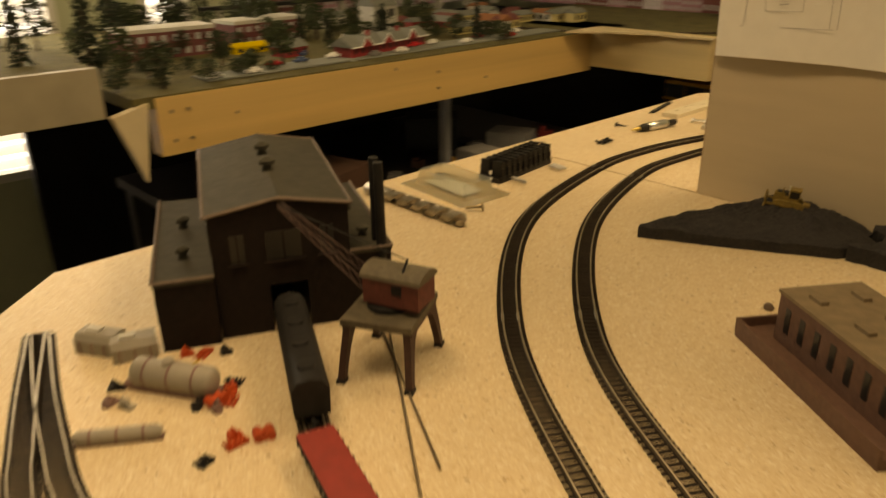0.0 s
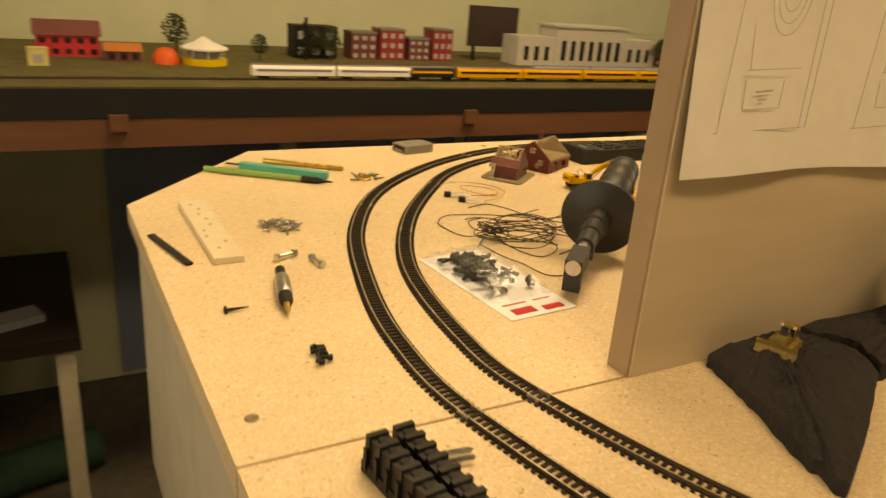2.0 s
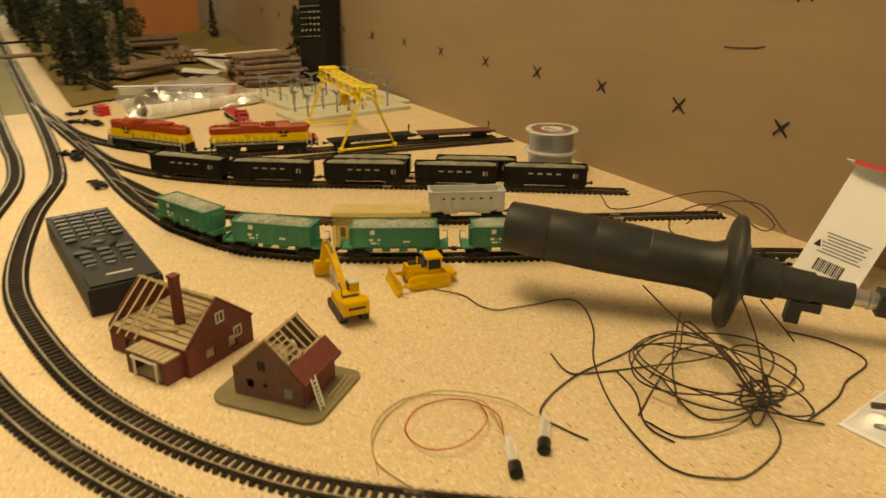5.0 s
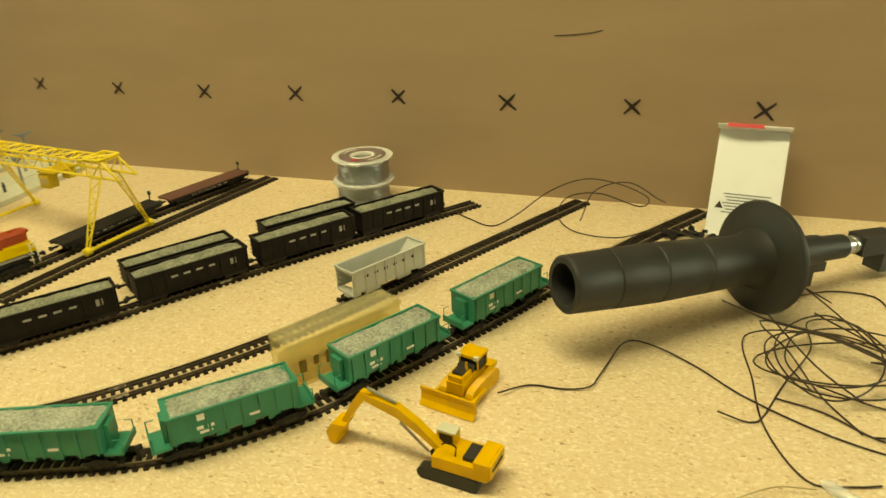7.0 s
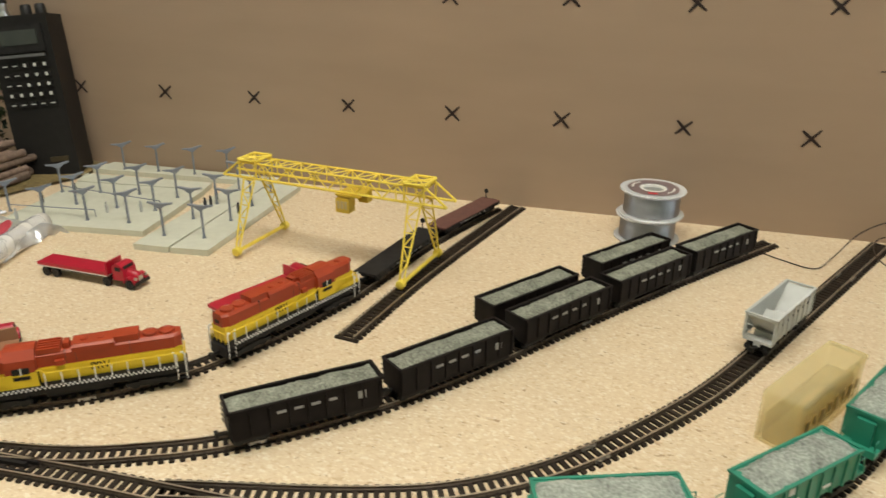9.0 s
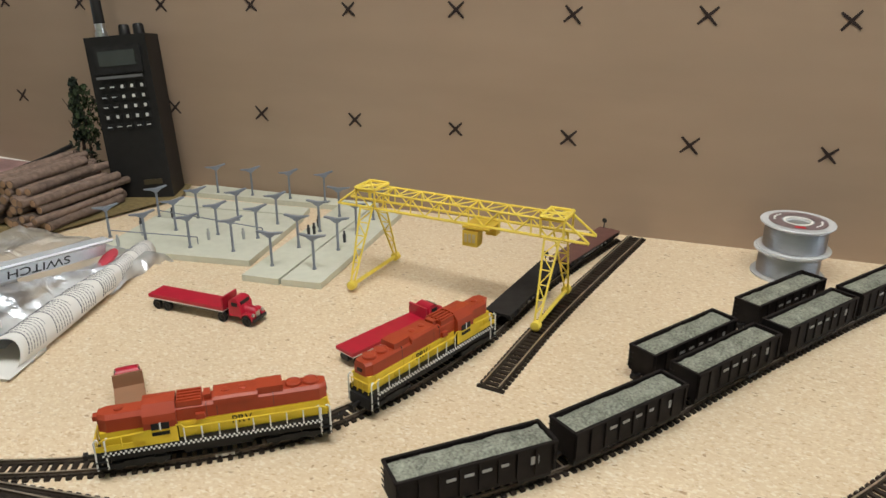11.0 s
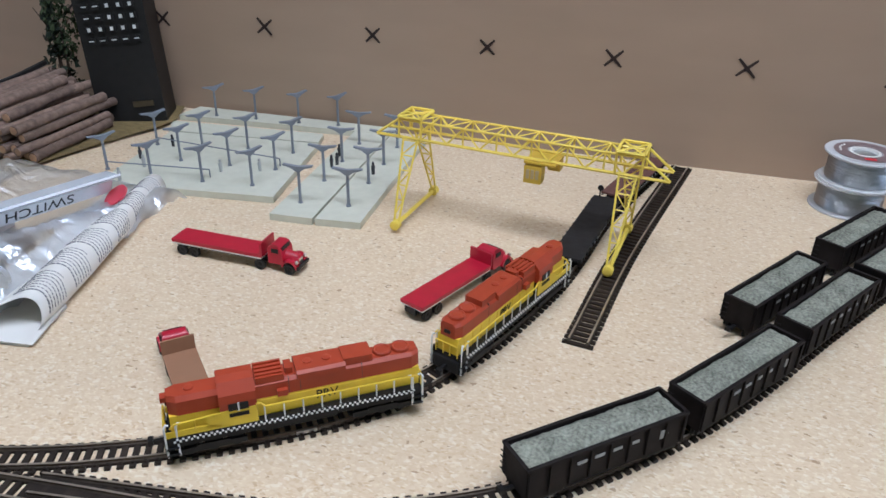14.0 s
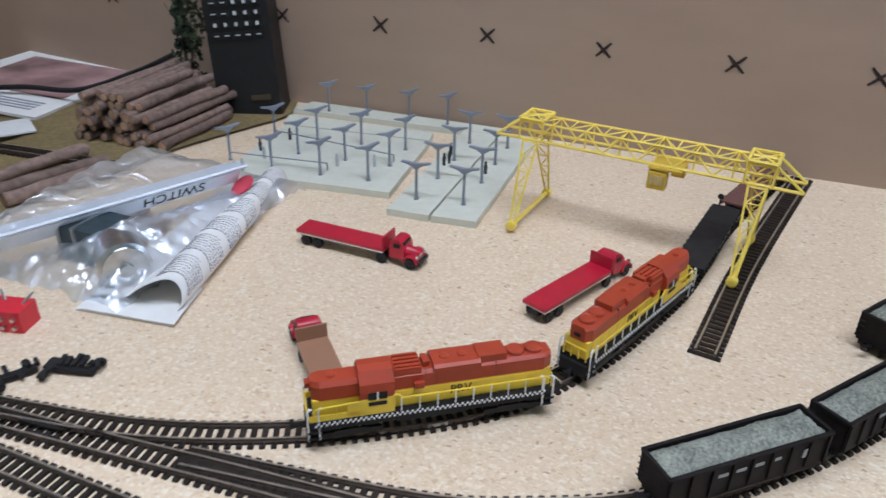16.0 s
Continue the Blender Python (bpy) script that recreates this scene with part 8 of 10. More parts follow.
tagged(ob, "small brown crumb on the board", "crumb")
# loose turnout and kit parts
TO1 = Track([(0.163, 0.5585), (0.0935, 0.5835), (0.043, 0.6), (0.009, 0.61), (-0.08, 0.628)], "loose model turnout track piece", "turnout")
TO2 = Track([(0.158, 0.558), (0.088, 0.5765), (0.034, 0.588), (-0.003, 0.5945), (-0.09, 0.602)], "diverging leg of a loose turnout", "turnout")
KG = mat("kit_grey", (0.3, 0.27, 0.23), 0.6, var=0.15)
PUR = mat("kit_mauve", (0.22, 0.13, 0.12), 0.6, var=0.15)
KO = mat("kit_orange_red", (0.5, 0.07, 0.03), 0.5, var=0.15)


def tank_kit(x, y, a, L, r_, label, domed=True):
    """A half-built tank car body: round top, saddle bands, dark underframe."""
    t = thing("tank_kit_part", pose(x, y, 0, 0, 0, a), label, "model parts", "loose kit parts")
    bm = B()
    turned(bm, (-L / 2, 0, r_ * 1.1), (1, 0, 0), [(0, r_ * 0.55), (0.0012, r_ * 0.85), (0.0028, r_), (L - 0.0028, r_), (L - 0.0012, r_ * 0.85), (L, r_ * 0.55)], 18)
    part("tank", bm, KG, t, "", 0, True)
    for k in (-1, 0, 1):
        bm = B()
        turned(bm, (k * L * 0.3 - 0.0007, 0, r_ * 1.1), (1, 0, 0), [(0, r_ * 1.05), (0.0014, r_ * 1.05)], 18)
        part("band", bm, PUR, t)
    part("underframe", boxes(((0, 0, r_ * 0.2), (L * 1.02, r_ * 1.55, r_ * 0.34)), ((0, 0, r_ * 0.45), (L * 0.92, r_ * 1.1, r_ * 0.3))), PUR, t, "dark mauve underframe", 0.0003)
    if domed:
        bm = B()
        turned(bm, (L * 0.05, 0, r_ * 1.9), (0, 0, 1), [(0, r_ * 0.45), (r_ * 0.4, r_ * 0.42), (r_ * 0.5, r_ * 0.25)], 12)
        part("dome", bm, KG, t, "", 0, True)


def shell_kit(x, y, a, label):
    """A boxy moulded car shell lying on its side."""
    t = thing("shell_kit_part", pose(x, y, 0, 0, 0, a), label, "model parts", "loose kit parts")
    bm = B()
    ring_loft(bm, [[(xx, yy, z) for yy, z in ((-0.0085, 0), (-0.0085, 0.0085), (-0.0055, 0.0125), (0.0055, 0.0125), (0.0085, 0.0085), (0.0085, 0))] for xx in (-0.0125, 0.0125)])
    part("shell", bm, KG, t, "", 0.0007)
    part("hatch", boxes(((0.003, 0, 0.0132), (0.009, 0.006, 0.0018))), mat("kit_pale_grey", (0.5, 0.48, 0.43), 0.6, var=0.1), t, "pale raised hatch", 0.0004)
    for k in (-1, 0, 1):
        for sy in (-1, 1):
            part("rib", boxes(((k * 0.0085, sy * 0.0088, 0.0042), (0.001, 0.001, 0.0082))), PUR, t)


shell_kit(0.118, 0.5345, 32, "grey moulded car shell among the kit parts")
shell_kit(0.098, 0.5225, 70, "grey moulded car shell tipped among kit parts")
tank_kit(0.044, 0.5215, 32, 0.05, 0.0082, "grey tank car body with a mauve underframe")
tank_kit(0.021, 0.562, 56, 0.042, 0.0036, "thin grey tank moulding lying on the board", False)
r = random.Random(21)

for x, y, m_ in ((0.0753, 0.5007, KO), (0.0565, 0.5065, OCHRE), (0.0606, 0.4828, SOOT), (0.0215, 0.5065, KO), (0.0165, 0.512, KO), (0.0235, 0.5, KO), (0.0125, 0.506, KO), (0.028, 0.495, SOOT), (0.0213, 0.52, SOOT), (0.012, 0.515, PUR), (-0.016, 0.519, KO), (-0.0215, 0.5215, KO), (-0.0267, 0.5086, KO), (-0.024, 0.5393, SOOT), (0.0555, 0.553, PUR), (0.047, 0.548, KG), (0.068, 0.545, SOOT), (0.066, 0.535, PUR), (0.0685, 0.4935, KO)):
    w, k = r.uniform(0.007, 0.011), r.randrange(3)
    bm = B()
    if k == 0:
        for j in range(5):
            tube(bm, (-w / 2 + j * w / 4, -0.0035, 0.0012), (-w / 2 + j * w / 4, 0.0035, 0.0012 + r.uniform(0, 0.003)), 0.0006, n=5)
        box(bm, (0, 0, 0.0011), (w * 1.1, 0.0016, 0.0018))
        box(bm, (0, 0.003, 0.0011), (w * 1.1, 0.001, 0.0012))
    elif k == 1:
        box(bm, (0, 0, 0.0012), (w, 0.005, 0.0024))
        for sx in (-1, 1):
            tube(bm, (sx * w * 0.36, -0.0036, 0.0028), (sx * w * 0.36, 0.0036, 0.0028), 0.0026, n=10)
        box(bm, (0, 0, 0.0034), (w * 0.35, 0.0036, 0.003))
    else:
        ring_loft(bm, [[(-w / 2, -0.0024, z0), (w / 2, -0.0018, z0), (w / 2, 0.0018, z0), (-w / 2, 0.0024, z0)] for z0 in (0, 0.0016)])
        tube(bm, (-w * 0.3, 0, 0.0014), (w * 0.2, 0.001, 0.0062), 0.0011, n=6)
        box(bm, (w * 0.2, 0, 0.0022), (0.003, 0.0055, 0.0026))
    ob = part("kit_part", bm, m_, None, "", 0.0003)
    ob.matrix_world = pose(x, y, 0, 0, 0, r.uniform(0, 180))
    tagged(ob, {KO: "small orange-red plastic kit piece", OCHRE: "small yellow plastic kit piece", SOOT: "small black plastic kit piece", PUR: "small mauve plastic kit piece"}.get(m_, "small grey plastic kit piece"), "model parts", "loose kit parts")

# ---- the older layout round the walls ----
GRASS = mat("static_grass", (0.1, 0.085, 0.032), 0.9, var=0.5, scale=300, bump=0.6, bscale=500, big=18)
DIRT = mat("dirt_ground", (0.17, 0.115, 0.06), 0.9, var=0.4, scale=200, bump=0.5, bscale=400, big=14)
ASPH = mat("grey_road", (0.2, 0.21, 0.19), 0.85, var=0.15, scale=120)
BLACKF = mat("black_fascia", (0.004, 0.004, 0.005), 0.7, var=0.2, scale=20)
BROWNF = mat("brown_rail_wood", (0.15, 0.062, 0.034), 0.55, var=0.25, scale=20, bump=0.08, stretch=(0.2, 1, 2))
LEGW = mat("white_leg_paint", (0.55, 0.52, 0.43), 0.6, var=0.12, scale=30)
SY0, SY1, SX0, SX1 = SOUTH, -1.07, -2.35, 0.566
so = thing("south_layout", pose(0, 0, 0), "older train layout shelf with a black fascia", "train layout")
part("deck", boxes((((SX0 + SX1) / 2, (SY0 + SY1) / 2, -0.02), (SX1 - SX0, SY1 - SY0, 0.05))), GRASS, so, "grassy layout top")
part("fascia", boxes((((SX0 + SX1) / 2, SY1 + 0.004, -0.0225), (SX1 - SX0, 0.008, 0.051))), BLACKF, so, "black fascia strip", 0.001)
part("front_rail", boxes((((SX0 + SX1) / 2, SY1 - 0.012, -0.0745), (SX1 - SX0 - 0.004, 0.036, 0.051))), BROWNF, so, "brown wooden front rail", 0.002)
for x in (0.2, -0.5, -1.2, -1.9):
    part("bracket", boxes(((x, SY1 + 0.012, -0.055), (0.03, 0.012, 0.028))), BROWNF, so, "", 0.002)
for x in (0.522, -1.052, -1.145, -2.28):
    part("leg", boxes(((x, SY1 - 0.03, (FLOOR - 0.1) / 2), (0.038, 0.05, -FLOOR - 0.1))), LEGW, so, "whitewashed wooden leg", 0.003)
for x in (-0.3, -1.6):
    part("leg", boxes(((x, SOUTH + 0.06, (FLOOR - 0.05) / 2), (0.04, 0.04, -FLOOR - 0.05))), LEGW, so, "", 0.003)
ea = thing("east_layout", pose(0, 0, 0), "older train layout on pine beams", "train layout")
part("deck", boxes(((1.455, -0.5, -0.022), (1.085, 1.4, 0.02)), ((1.0, -1.415, -0.022), (0.86, 0.72, 0.02))), GRASS, ea, "scenery covered top")
part("beam", boxes(((0.93, -0.43, -0.0645), (0.04, 1.19, 0.099))), PINE, ea, "long new pine beam", 0.002)
part("short_beam", boxes(((0.74, -1.045, -0.053), (0.345, 0.04, 0.1))), mat("pine_across", (0.68, 0.52, 0.29), 0.5, var=0.14, scale=9, bump=0.06, stretch=(0.12, 1, 3.5), big=2), ea, "short new pine beam", 0.002)
bm = B()
poly_prism(bm, [(0.9, -0.9), (0.905, -1.03), (0.56, -1.03), (0.56, -1.01), (0.72, -1.0), (0.83, -0.96)], -0.006, -0.001)
part("corner_shelf", bm, PINE_END, ea, "pine corner board", 0.001)
bm = B()
ring_loft(bm, [[(0.9, 0.18, -0.02), (0.9, 0.24, -0.035), (0.9, 0.2, -0.15)], [(0.92, 0.18, -0.02), (0.92, 0.24, -0.035), (0.92, 0.2, -0.15)]])
part("gusset", bm, PINE_END, ea, "pale triangular end bracket", 0.001)
part("end_board", boxes(((1.0, 0.65, -0.01), (0.02, 0.86, 0.085))), mat("grey_beige_board", (0.34, 0.29, 0.21), 0.6, var=0.12, scale=20), ea, "grey beige fascia board", 0.001)
part("end_deck", boxes(((1.5, 0.65, 0.024), (0.98, 0.86, 0.014))), GRASS, ea, "grassy end of the layout")
for y, z in ((0.14, -0.04), (0.14, -0.09), (0.11, -0.04), (0.11, -0.09), (0.02, -0.06), (-0.35, -0.03), (-0.47, -0.05), (-0.62, -0.08), (-0.47, -0.085)):
    bm = B()
    tube(bm, (0.9095, y, z), (0.9075, y, z), 0.0032, n=10)
    part("screw_head", bm, SCREWH, ea)
# a darker grey than the white legs of the south layout
for y in (-0.62,):
    part("leg", boxes(((1.05, y, (FLOOR - 0.11) / 2), (0.022, 0.022, -FLOOR - 0.11))), mat("darker_leg_grey", (0.2, 0.2, 0.21), 0.6, var=0.15, scale=30), ea, "", 0.003)

# foliage
LEAF = mat("foliage_green", (0.035, 0.05, 0.02), 0.9, var=0.6, scale=150, each=0.3)
LEAF2 = mat("conifer_green", (0.016, 0.026, 0.014), 0.9, var=0.5, scale=150, each=0.3)
TRUNK = mat("model_trunk", (0.06, 0.04, 0.03), 0.9, var=0.3)


def crown_mesh(seed, conifer):
    r = random.Random(seed)
    bm = B()
    n = 420
    for k in range(n):
        if conifer:
            h = 0.12 + 0.88 * r.random() ** 1.2
            rad = 0.24 * (1 - h) * (0.75 + 0.25 * math.sin(h * 34)) + 0.012
        else:
            h = r.uniform(0.3, 1.0)
            rad = 0.36 * math.sqrt(max(0.02, 1 - ((h - 0.62) / 0.4) ** 2))
        a = r.uniform(0, 6.283)
        q = rad * (0.55 + 0.45 * r.random())
        if not conifer:
            q *= 0.75 + 0.35 * math.sin(3 * a + h * 7 + seed)
        c = Vector((q * math.cos(a), q * math.sin(a), h))
        s = r.uniform(0.025, 0.05) if conifer else r.uniform(0.035, 0.065)
        pts = [c + Vector((r.uniform(-s, s), r.uniform(-s, s), r.uniform(-s, s) * 0.8)) for _ in range(4)]
        v = [bm.verts.new(p) for p in pts]
        for f in ((0, 1, 2), (0, 2, 3), (0, 3, 1), (1, 3, 2)):
            bm.faces.new([v[i] for i in f])
    me = bpy.data.meshes.new("crown")
    bm.to_mesh(me)
    bm.free()
    me.materials.append(LEAF2 if conifer else LEAF)
    return me


CROWNS = [crown_mesh(s, s % 2 == 0) for s in range(6)]
bm = B()
tube(bm, (0, 0, 0), (0, 0, 0.75), 0.03, 0.008, 6)
for a in range(5):
    tube(bm, (0, 0, 0.3 + 0.08 * a), (0.16 * math.cos(a * 2.4), 0.16 * math.sin(a * 2.4), 0.5 + 0.08 * a), 0.01, 0.004, 4)
TRUNK_ME = bpy.data.meshes.new("trunk")
bm.to_mesh(TRUNK_ME)
bm.free()
TRUNK_ME.materials.append(TRUNK)


def tree(x, y, z, h, kind, rot=0.0, wide=1.0):
    t = thing("model_tree", pose(x, y, z, 0, 0, rot) @ Matrix.Diagonal((h * wide, h * wide, h, 1)), ("dark green model conifer" if kind % 2 == 0 else "bushy green model tree") + " on the scenery", "model tree", "model trees")
    for nm, me in (("trunk", TRUNK_ME), ("crown", CROWNS[kind])):
        o = new(nm, me)
        o.parent = t


rng = random.Random(5)
for k in range(46):
    y = rng.uniform(-0.85, 0.15)
    x = rng.uniform(0.96, 1.9)
    if x < 1.13 and -0.64 < y < -0.15:
        x += 0.3
    tree(x, y, -0.012, rng.uniform(0.045, 0.09) * (1 + 0.3 * (x > 1.4)), rng.choice((1, 3, 5, 3, 0)), rng.uniform(0, 360), 1.15)
for k in range(22):
    tree(rng.uniform(1.02, 1.9), rng.uniform(0.24, 1.0), 0.031, rng.uniform(0.05, 0.11), rng.choice((0, 1, 2, 3, 5)), rng.uniform(0, 360), 1.1)
for k in range(70):
    x, y = rng.uniform(0.955, 1.5), rng.uniform(-0.8, 0.2)
    if x < 1.12 and -0.62 < y < -0.17:
        continue
    tree(x, y, -0.016, rng.uniform(0.02, 0.05), rng.choice((1, 3, 5)), rng.uniform(0, 360), 1.8)
for x, y, h in ((1.2, 0.16, 0.2), (1.45, 0.02, 0.24), (1.75, -0.25, 0.28), (1.12, 0.3, 0.17)):
    tree(x, y, -0.01, h, 0, 20, 0.8)


def model_building(x, y, z, rot, w, d, h, rh, wall, roof, label, rows=1, cols=4, flat=False, group="small buildings of the layout"):
    t = thing("model_building", pose(x, y, z, 0, 0, rot), label, "model building", group)
    part("wall", boxes(((0, 0, h / 2), (w, d, h))), wall, t)
    bm = B()
    if flat:
        box(bm, (0, 0, h + rh / 2), (w * 1.03, d * 1.03, rh))
    else:
        ring_loft(bm, [[(sx * w * 0.54, -d * 0.58, h * 0.98), (sx * w * 0.54, d * 0.58, h * 0.98), (sx * w * 0.54, 0, h + rh)] for sx in (-1, 1)])
    part("roof", bm, roof, t)
    for r_ in range(rows):
        for c in range(cols):
            xx = (c + 0.5) / cols * w - w / 2
            zz = h * (r_ + 0.5) / rows
            for s in (-1, 1):
                part("window", boxes(((xx, s * (d / 2 + 0.0004), zz), (w / cols * 0.5, 0.0012, h / rows * 0.5))), DARKW if not flat else WINP, t)
    return t


WINP = mat("pale_window", (0.4, 0.4, 0.42), 0.4)
REDB = mat("station_red", (0.3, 0.03, 0.035), 0.6, var=0.15, scale=200)
GRR = mat("grey_shingle", (0.17, 0.18, 0.165), 0.75, var=0.2, scale=150)
CREAMW = mat("cream_wall", (0.55, 0.45, 0.22), 0.65, var=0.1, scale=100)
MAROON = mat("maroon_brick", (0.16, 0.045, 0.045), 0.7, var=0.2, scale=200)
PINKC = mat("city_pink_brick", (0.36, 0.19, 0.24), 0.7, var=0.3, scale=60)
LILAC = mat("city_lilac", (0.56, 0.5, 0.58), 0.7, var=0.2, scale=60)
STONEW = mat("pale_stone", (0.5, 0.49, 0.45), 0.65, var=0.1, scale=100)
# street strip at the edge with little cars
tagged(part("road", boxes(((1.0, -0.46, -0.0095), (0.07, 1.0, 0.003))), ASPH), "grey model street along the layout edge", "road", "", "structure")
CARC = [WHITE, mat("car_blue", (0.06, 0.1, 0.2), 0.3), mat("car_grey", (0.2, 0.2, 0.2), 0.3), RED, WHITE]
rng = random.Random(14)


def model_car(x, y, z, rot, m_):
    t = thing("model_car", pose(x, y, z, 0, 0, rot), "tiny parked model car on the layout street", "model car", "tiny parked cars")
    part("body", boxes(((0, 0, 0.0042), (0.03, 0.0118, 0.005))), m_, t, "", 0.0015, True, 2)
    part("cabin", boxes(((-0.001, 0, 0.0082), (0.014, 0.0105, 0.0045))), m_, t, "", 0.0016, True, 2)
    for sx in (-0.009, 0.009):
        part("wheel", tubes([((sx, -0.0062, 0.0024), (sx, 0.0062, 0.0024), 0.0024)], 8), BLACK, t)


for k in range(13):
    model_car(1.0 + rng.choice((-0.025, 0.02)), 0.02 - k * 0.072 + rng.uniform(-0.01, 0.01), -0.008, 90 + rng.uniform(-8, 8), rng.choice(CARC))
for k in range(16):
    model_car(rng.uniform(1.1, 1.7), rng.uniform(-1.0, -0.2), -0.012, rng.uniform(0, 180), rng.choice(CARC))

def gabled_station(m):
    """A long red depot with cross gables, white eaves and a low platform."""
    t = thing("model_station", m, "red model station with grey gabled roofs", "model building", "small buildings of the layout")
    L_, D_, H_ = 0.25, 0.05, 0.024
    part("platform", boxes(((0, 0, 0.0015), (L_ + 0.03, D_ + 0.03, 0.003))), STONEW, t, "pale platform slab", 0.0005)
    part("wall", boxes(((0, 0, 0.003 + H_ / 2), (L_, D_, H_))), REDB, t, "red board walls")
    bm = B()
    ring_loft(bm, [[(x, -D_ * 0.68, H_ + 0.001), (x, D_ * 0.68, H_ + 0.001), (x, 0, H_ + 0.021)] for x in (-L_ * 0.53, L_ * 0.53)])
    part("roof", bm, GRR, t, "grey shingle roof")
    for x in (-0.07, 0.015, 0.085):
        for sy in (-1, 1):
            bm = B()
            ring_loft(bm, [[(x - 0.019, y, H_), (x + 0.019, y, H_), (x, y, H_ + 0.021)] for y in (0, sy * D_ * 0.7)])
            part("cross_gable", bm, GRR, t)
            bm = B()
            ring_loft(bm, [[(x - 0.016, y, H_), (x + 0.016, y, H_), (x, y, H_ + 0.0175)] for y in (sy * D_ * 0.69, sy * D_ * 0.715)])
            part("gable_front", bm, REDB, t)
            part("barge_board", tubes([((x - 0.0195, sy * D_ * 0.72, H_), (x, sy * D_ * 0.72, H_ + 0.0212), 0.0012), ((x + 0.0195, sy * D_ * 0.72, H_), (x, sy * D_ * 0.72, H_ + 0.0212), 0.0012)], 4), WHITE, t)
    for sy in (-1, 1):
        part("eaves", boxes(((0, sy * D_ * 0.68, H_ + 0.001), (L_ * 1.06, 0.002, 0.0022))), WHITE, t, "white eaves board")
        for k in range(11):
            part("window", boxes(((-0.112 + k * 0.0224, sy * (D_ / 2 + 0.0004), 0.016), (0.0075, 0.001, 0.0105))), DARKW, t)
            part("window_trim", boxes(((-0.112 + k * 0.0224, sy * (D_ / 2 + 0.0006), 0.0225), (0.0095, 0.0012, 0.0012))), WHITE, t)
    for x in (-0.05, 0.05):
        part("chimney", boxes(((x, 0.004, H_ + 0.02), (0.007, 0.007, 0.016))), REDB, t, "", 0.0005)


gabled_station(pose(1.03, -0.41, -0.012, 0, 0, 101))
model_building(1.14, -0.24, -0.012, 100, 0.06, 0.05, 0.02, 0.016, REDB, GRR, "small red model house with grey roof", 1, 3)
model_building(1.35, -0.05, -0.012, 85, 0.2, 0.09, 0.055, 0.008, MAROON, STONEW, "maroon model warehouse with a white roof edge", 2, 8, True)
model_building(1.4, -0.32, -0.012, 95, 0.2, 0.09, 0.05, 0.008, MAROON, STONEW, "long maroon model warehouse", 2, 8, True)
model_building(1.28, -0.6, -0.012, 95, 0.08, 0.06, 0.075, 0.035, STONEW, GRR, "pale model grain elevator with a grey roof", 2, 2)
model_building(1.25, -0.2, -0.012, 90, 0.08, 0.03, 0.015, 0.008, YELLOW, YELLOW, "yellow model shed beside the trees", 1, 3)
rng = random.Random(31)
for k in range(22):
    model_building(rng.uniform(1.08, 1.55), rng.uniform(-1.25, -0.62), -0.012, rng.choice((5, 92)), rng.uniform(0.05, 0.09), rng.uniform(0.035, 0.05), rng.uniform(0.014, 0.026), rng.uniform(0.008, 0.016), rng.choice((REDB, CREAMW, STONEW, MAROON, mat("clay", (0.3, 0.12, 0.06), 0.7))), rng.choice((GRR, MAROON, mat("roof_rust", (0.26, 0.1, 0.05), 0.7))), "tiny model house in the layout town", 1, 3)
# pale painted sky behind the corner
SKYB = mat("painted_sky_board", (0.52, 0.58, 0.62), 0.8, var=0.06, scale=4, big=1.5)
slab("sky_backdrop", (EAST - 0.012, -1.16, 0.3), (0.008, 1.2, 0.62), SKYB, "pale blue grey painted sky board behind the city", "backdrop")
slab("sky_backdrop", (1.38, SOUTH + 0.012, 0.3), (1.2, 0.008, 0.62), SKYB, "pale blue grey painted sky board behind the city", "backdrop")
# low-relief city in the corner
for k in range(26):
    y = -1.72 + (k % 13) * 0.085
    x = 1.9 - 0.1 * (k // 13)
    if k >= 13:
        x, y = 0.9 + (k - 13) * 0.072, -1.66
    model_building(x, y, -0.012, 90 if k < 13 else 0, 0.07, 0.05, rng.uniform(0.09, 0.24), 0.006, rng.choice((PINKC, LILAC, PINKC, MAROON, STONEW)), GRR, "pinkish brick model city tower", 6, 4, True, "model city towers")
# viaduct in front of the city
vi = thing("model_viaduct", pose(0, 0, 0), "dark model viaduct in front of the city", "model viaduct")
part("deck", boxes(((1.72, -0.95, 0.045), (0.035, 1.25, 0.01))), SOOT, vi)
for k in range(9):
    part("pier", boxes(((1.72, -1.5 + k * 0.14, 0.014), (0.025, 0.012, 0.052))), STONEW, vi)
EAST_T = Track([(0.42, -1.4), (0.62, -1.2), (0.78, -1.06), (0.92, -0.98), (1.08, -0.95), (1.3, -0.9), (1.6, -0.7)], "curved model track near the layout corner", "track", 10)
EAST_T.ob.location = (0, 0, -0.012)
# castle, wheel and fairground
ca = thing("model_castle", pose(0.67, -1.5, 0.0, 0, 0, 0), "cream model castle with grey roofs", "model castle")
part("hall", boxes(((-0.02, 0, 0.035), (0.13, 0.08, 0.07))), CREAMW, ca)
bm = B()
ring_loft(bm, [[(sx, -0.045, 0.07), (sx, 0.045, 0.07), (sx, 0, 0.115)] for sx in (-0.09, 0.05)])
part("roof", bm, GRR, ca)
part("tower", boxes(((0.085, 0, 0.085), (0.055, 0.055, 0.17))), CREAMW, ca)
bm = B()
turned(bm, (-0.085, 0.03, 0), (0, 0, 1), [(0, 0.022), (0.085, 0.022), (0.086, 0.026), (0.13, 0.002)], 14)
part("turret", bm, CREAMW, ca)
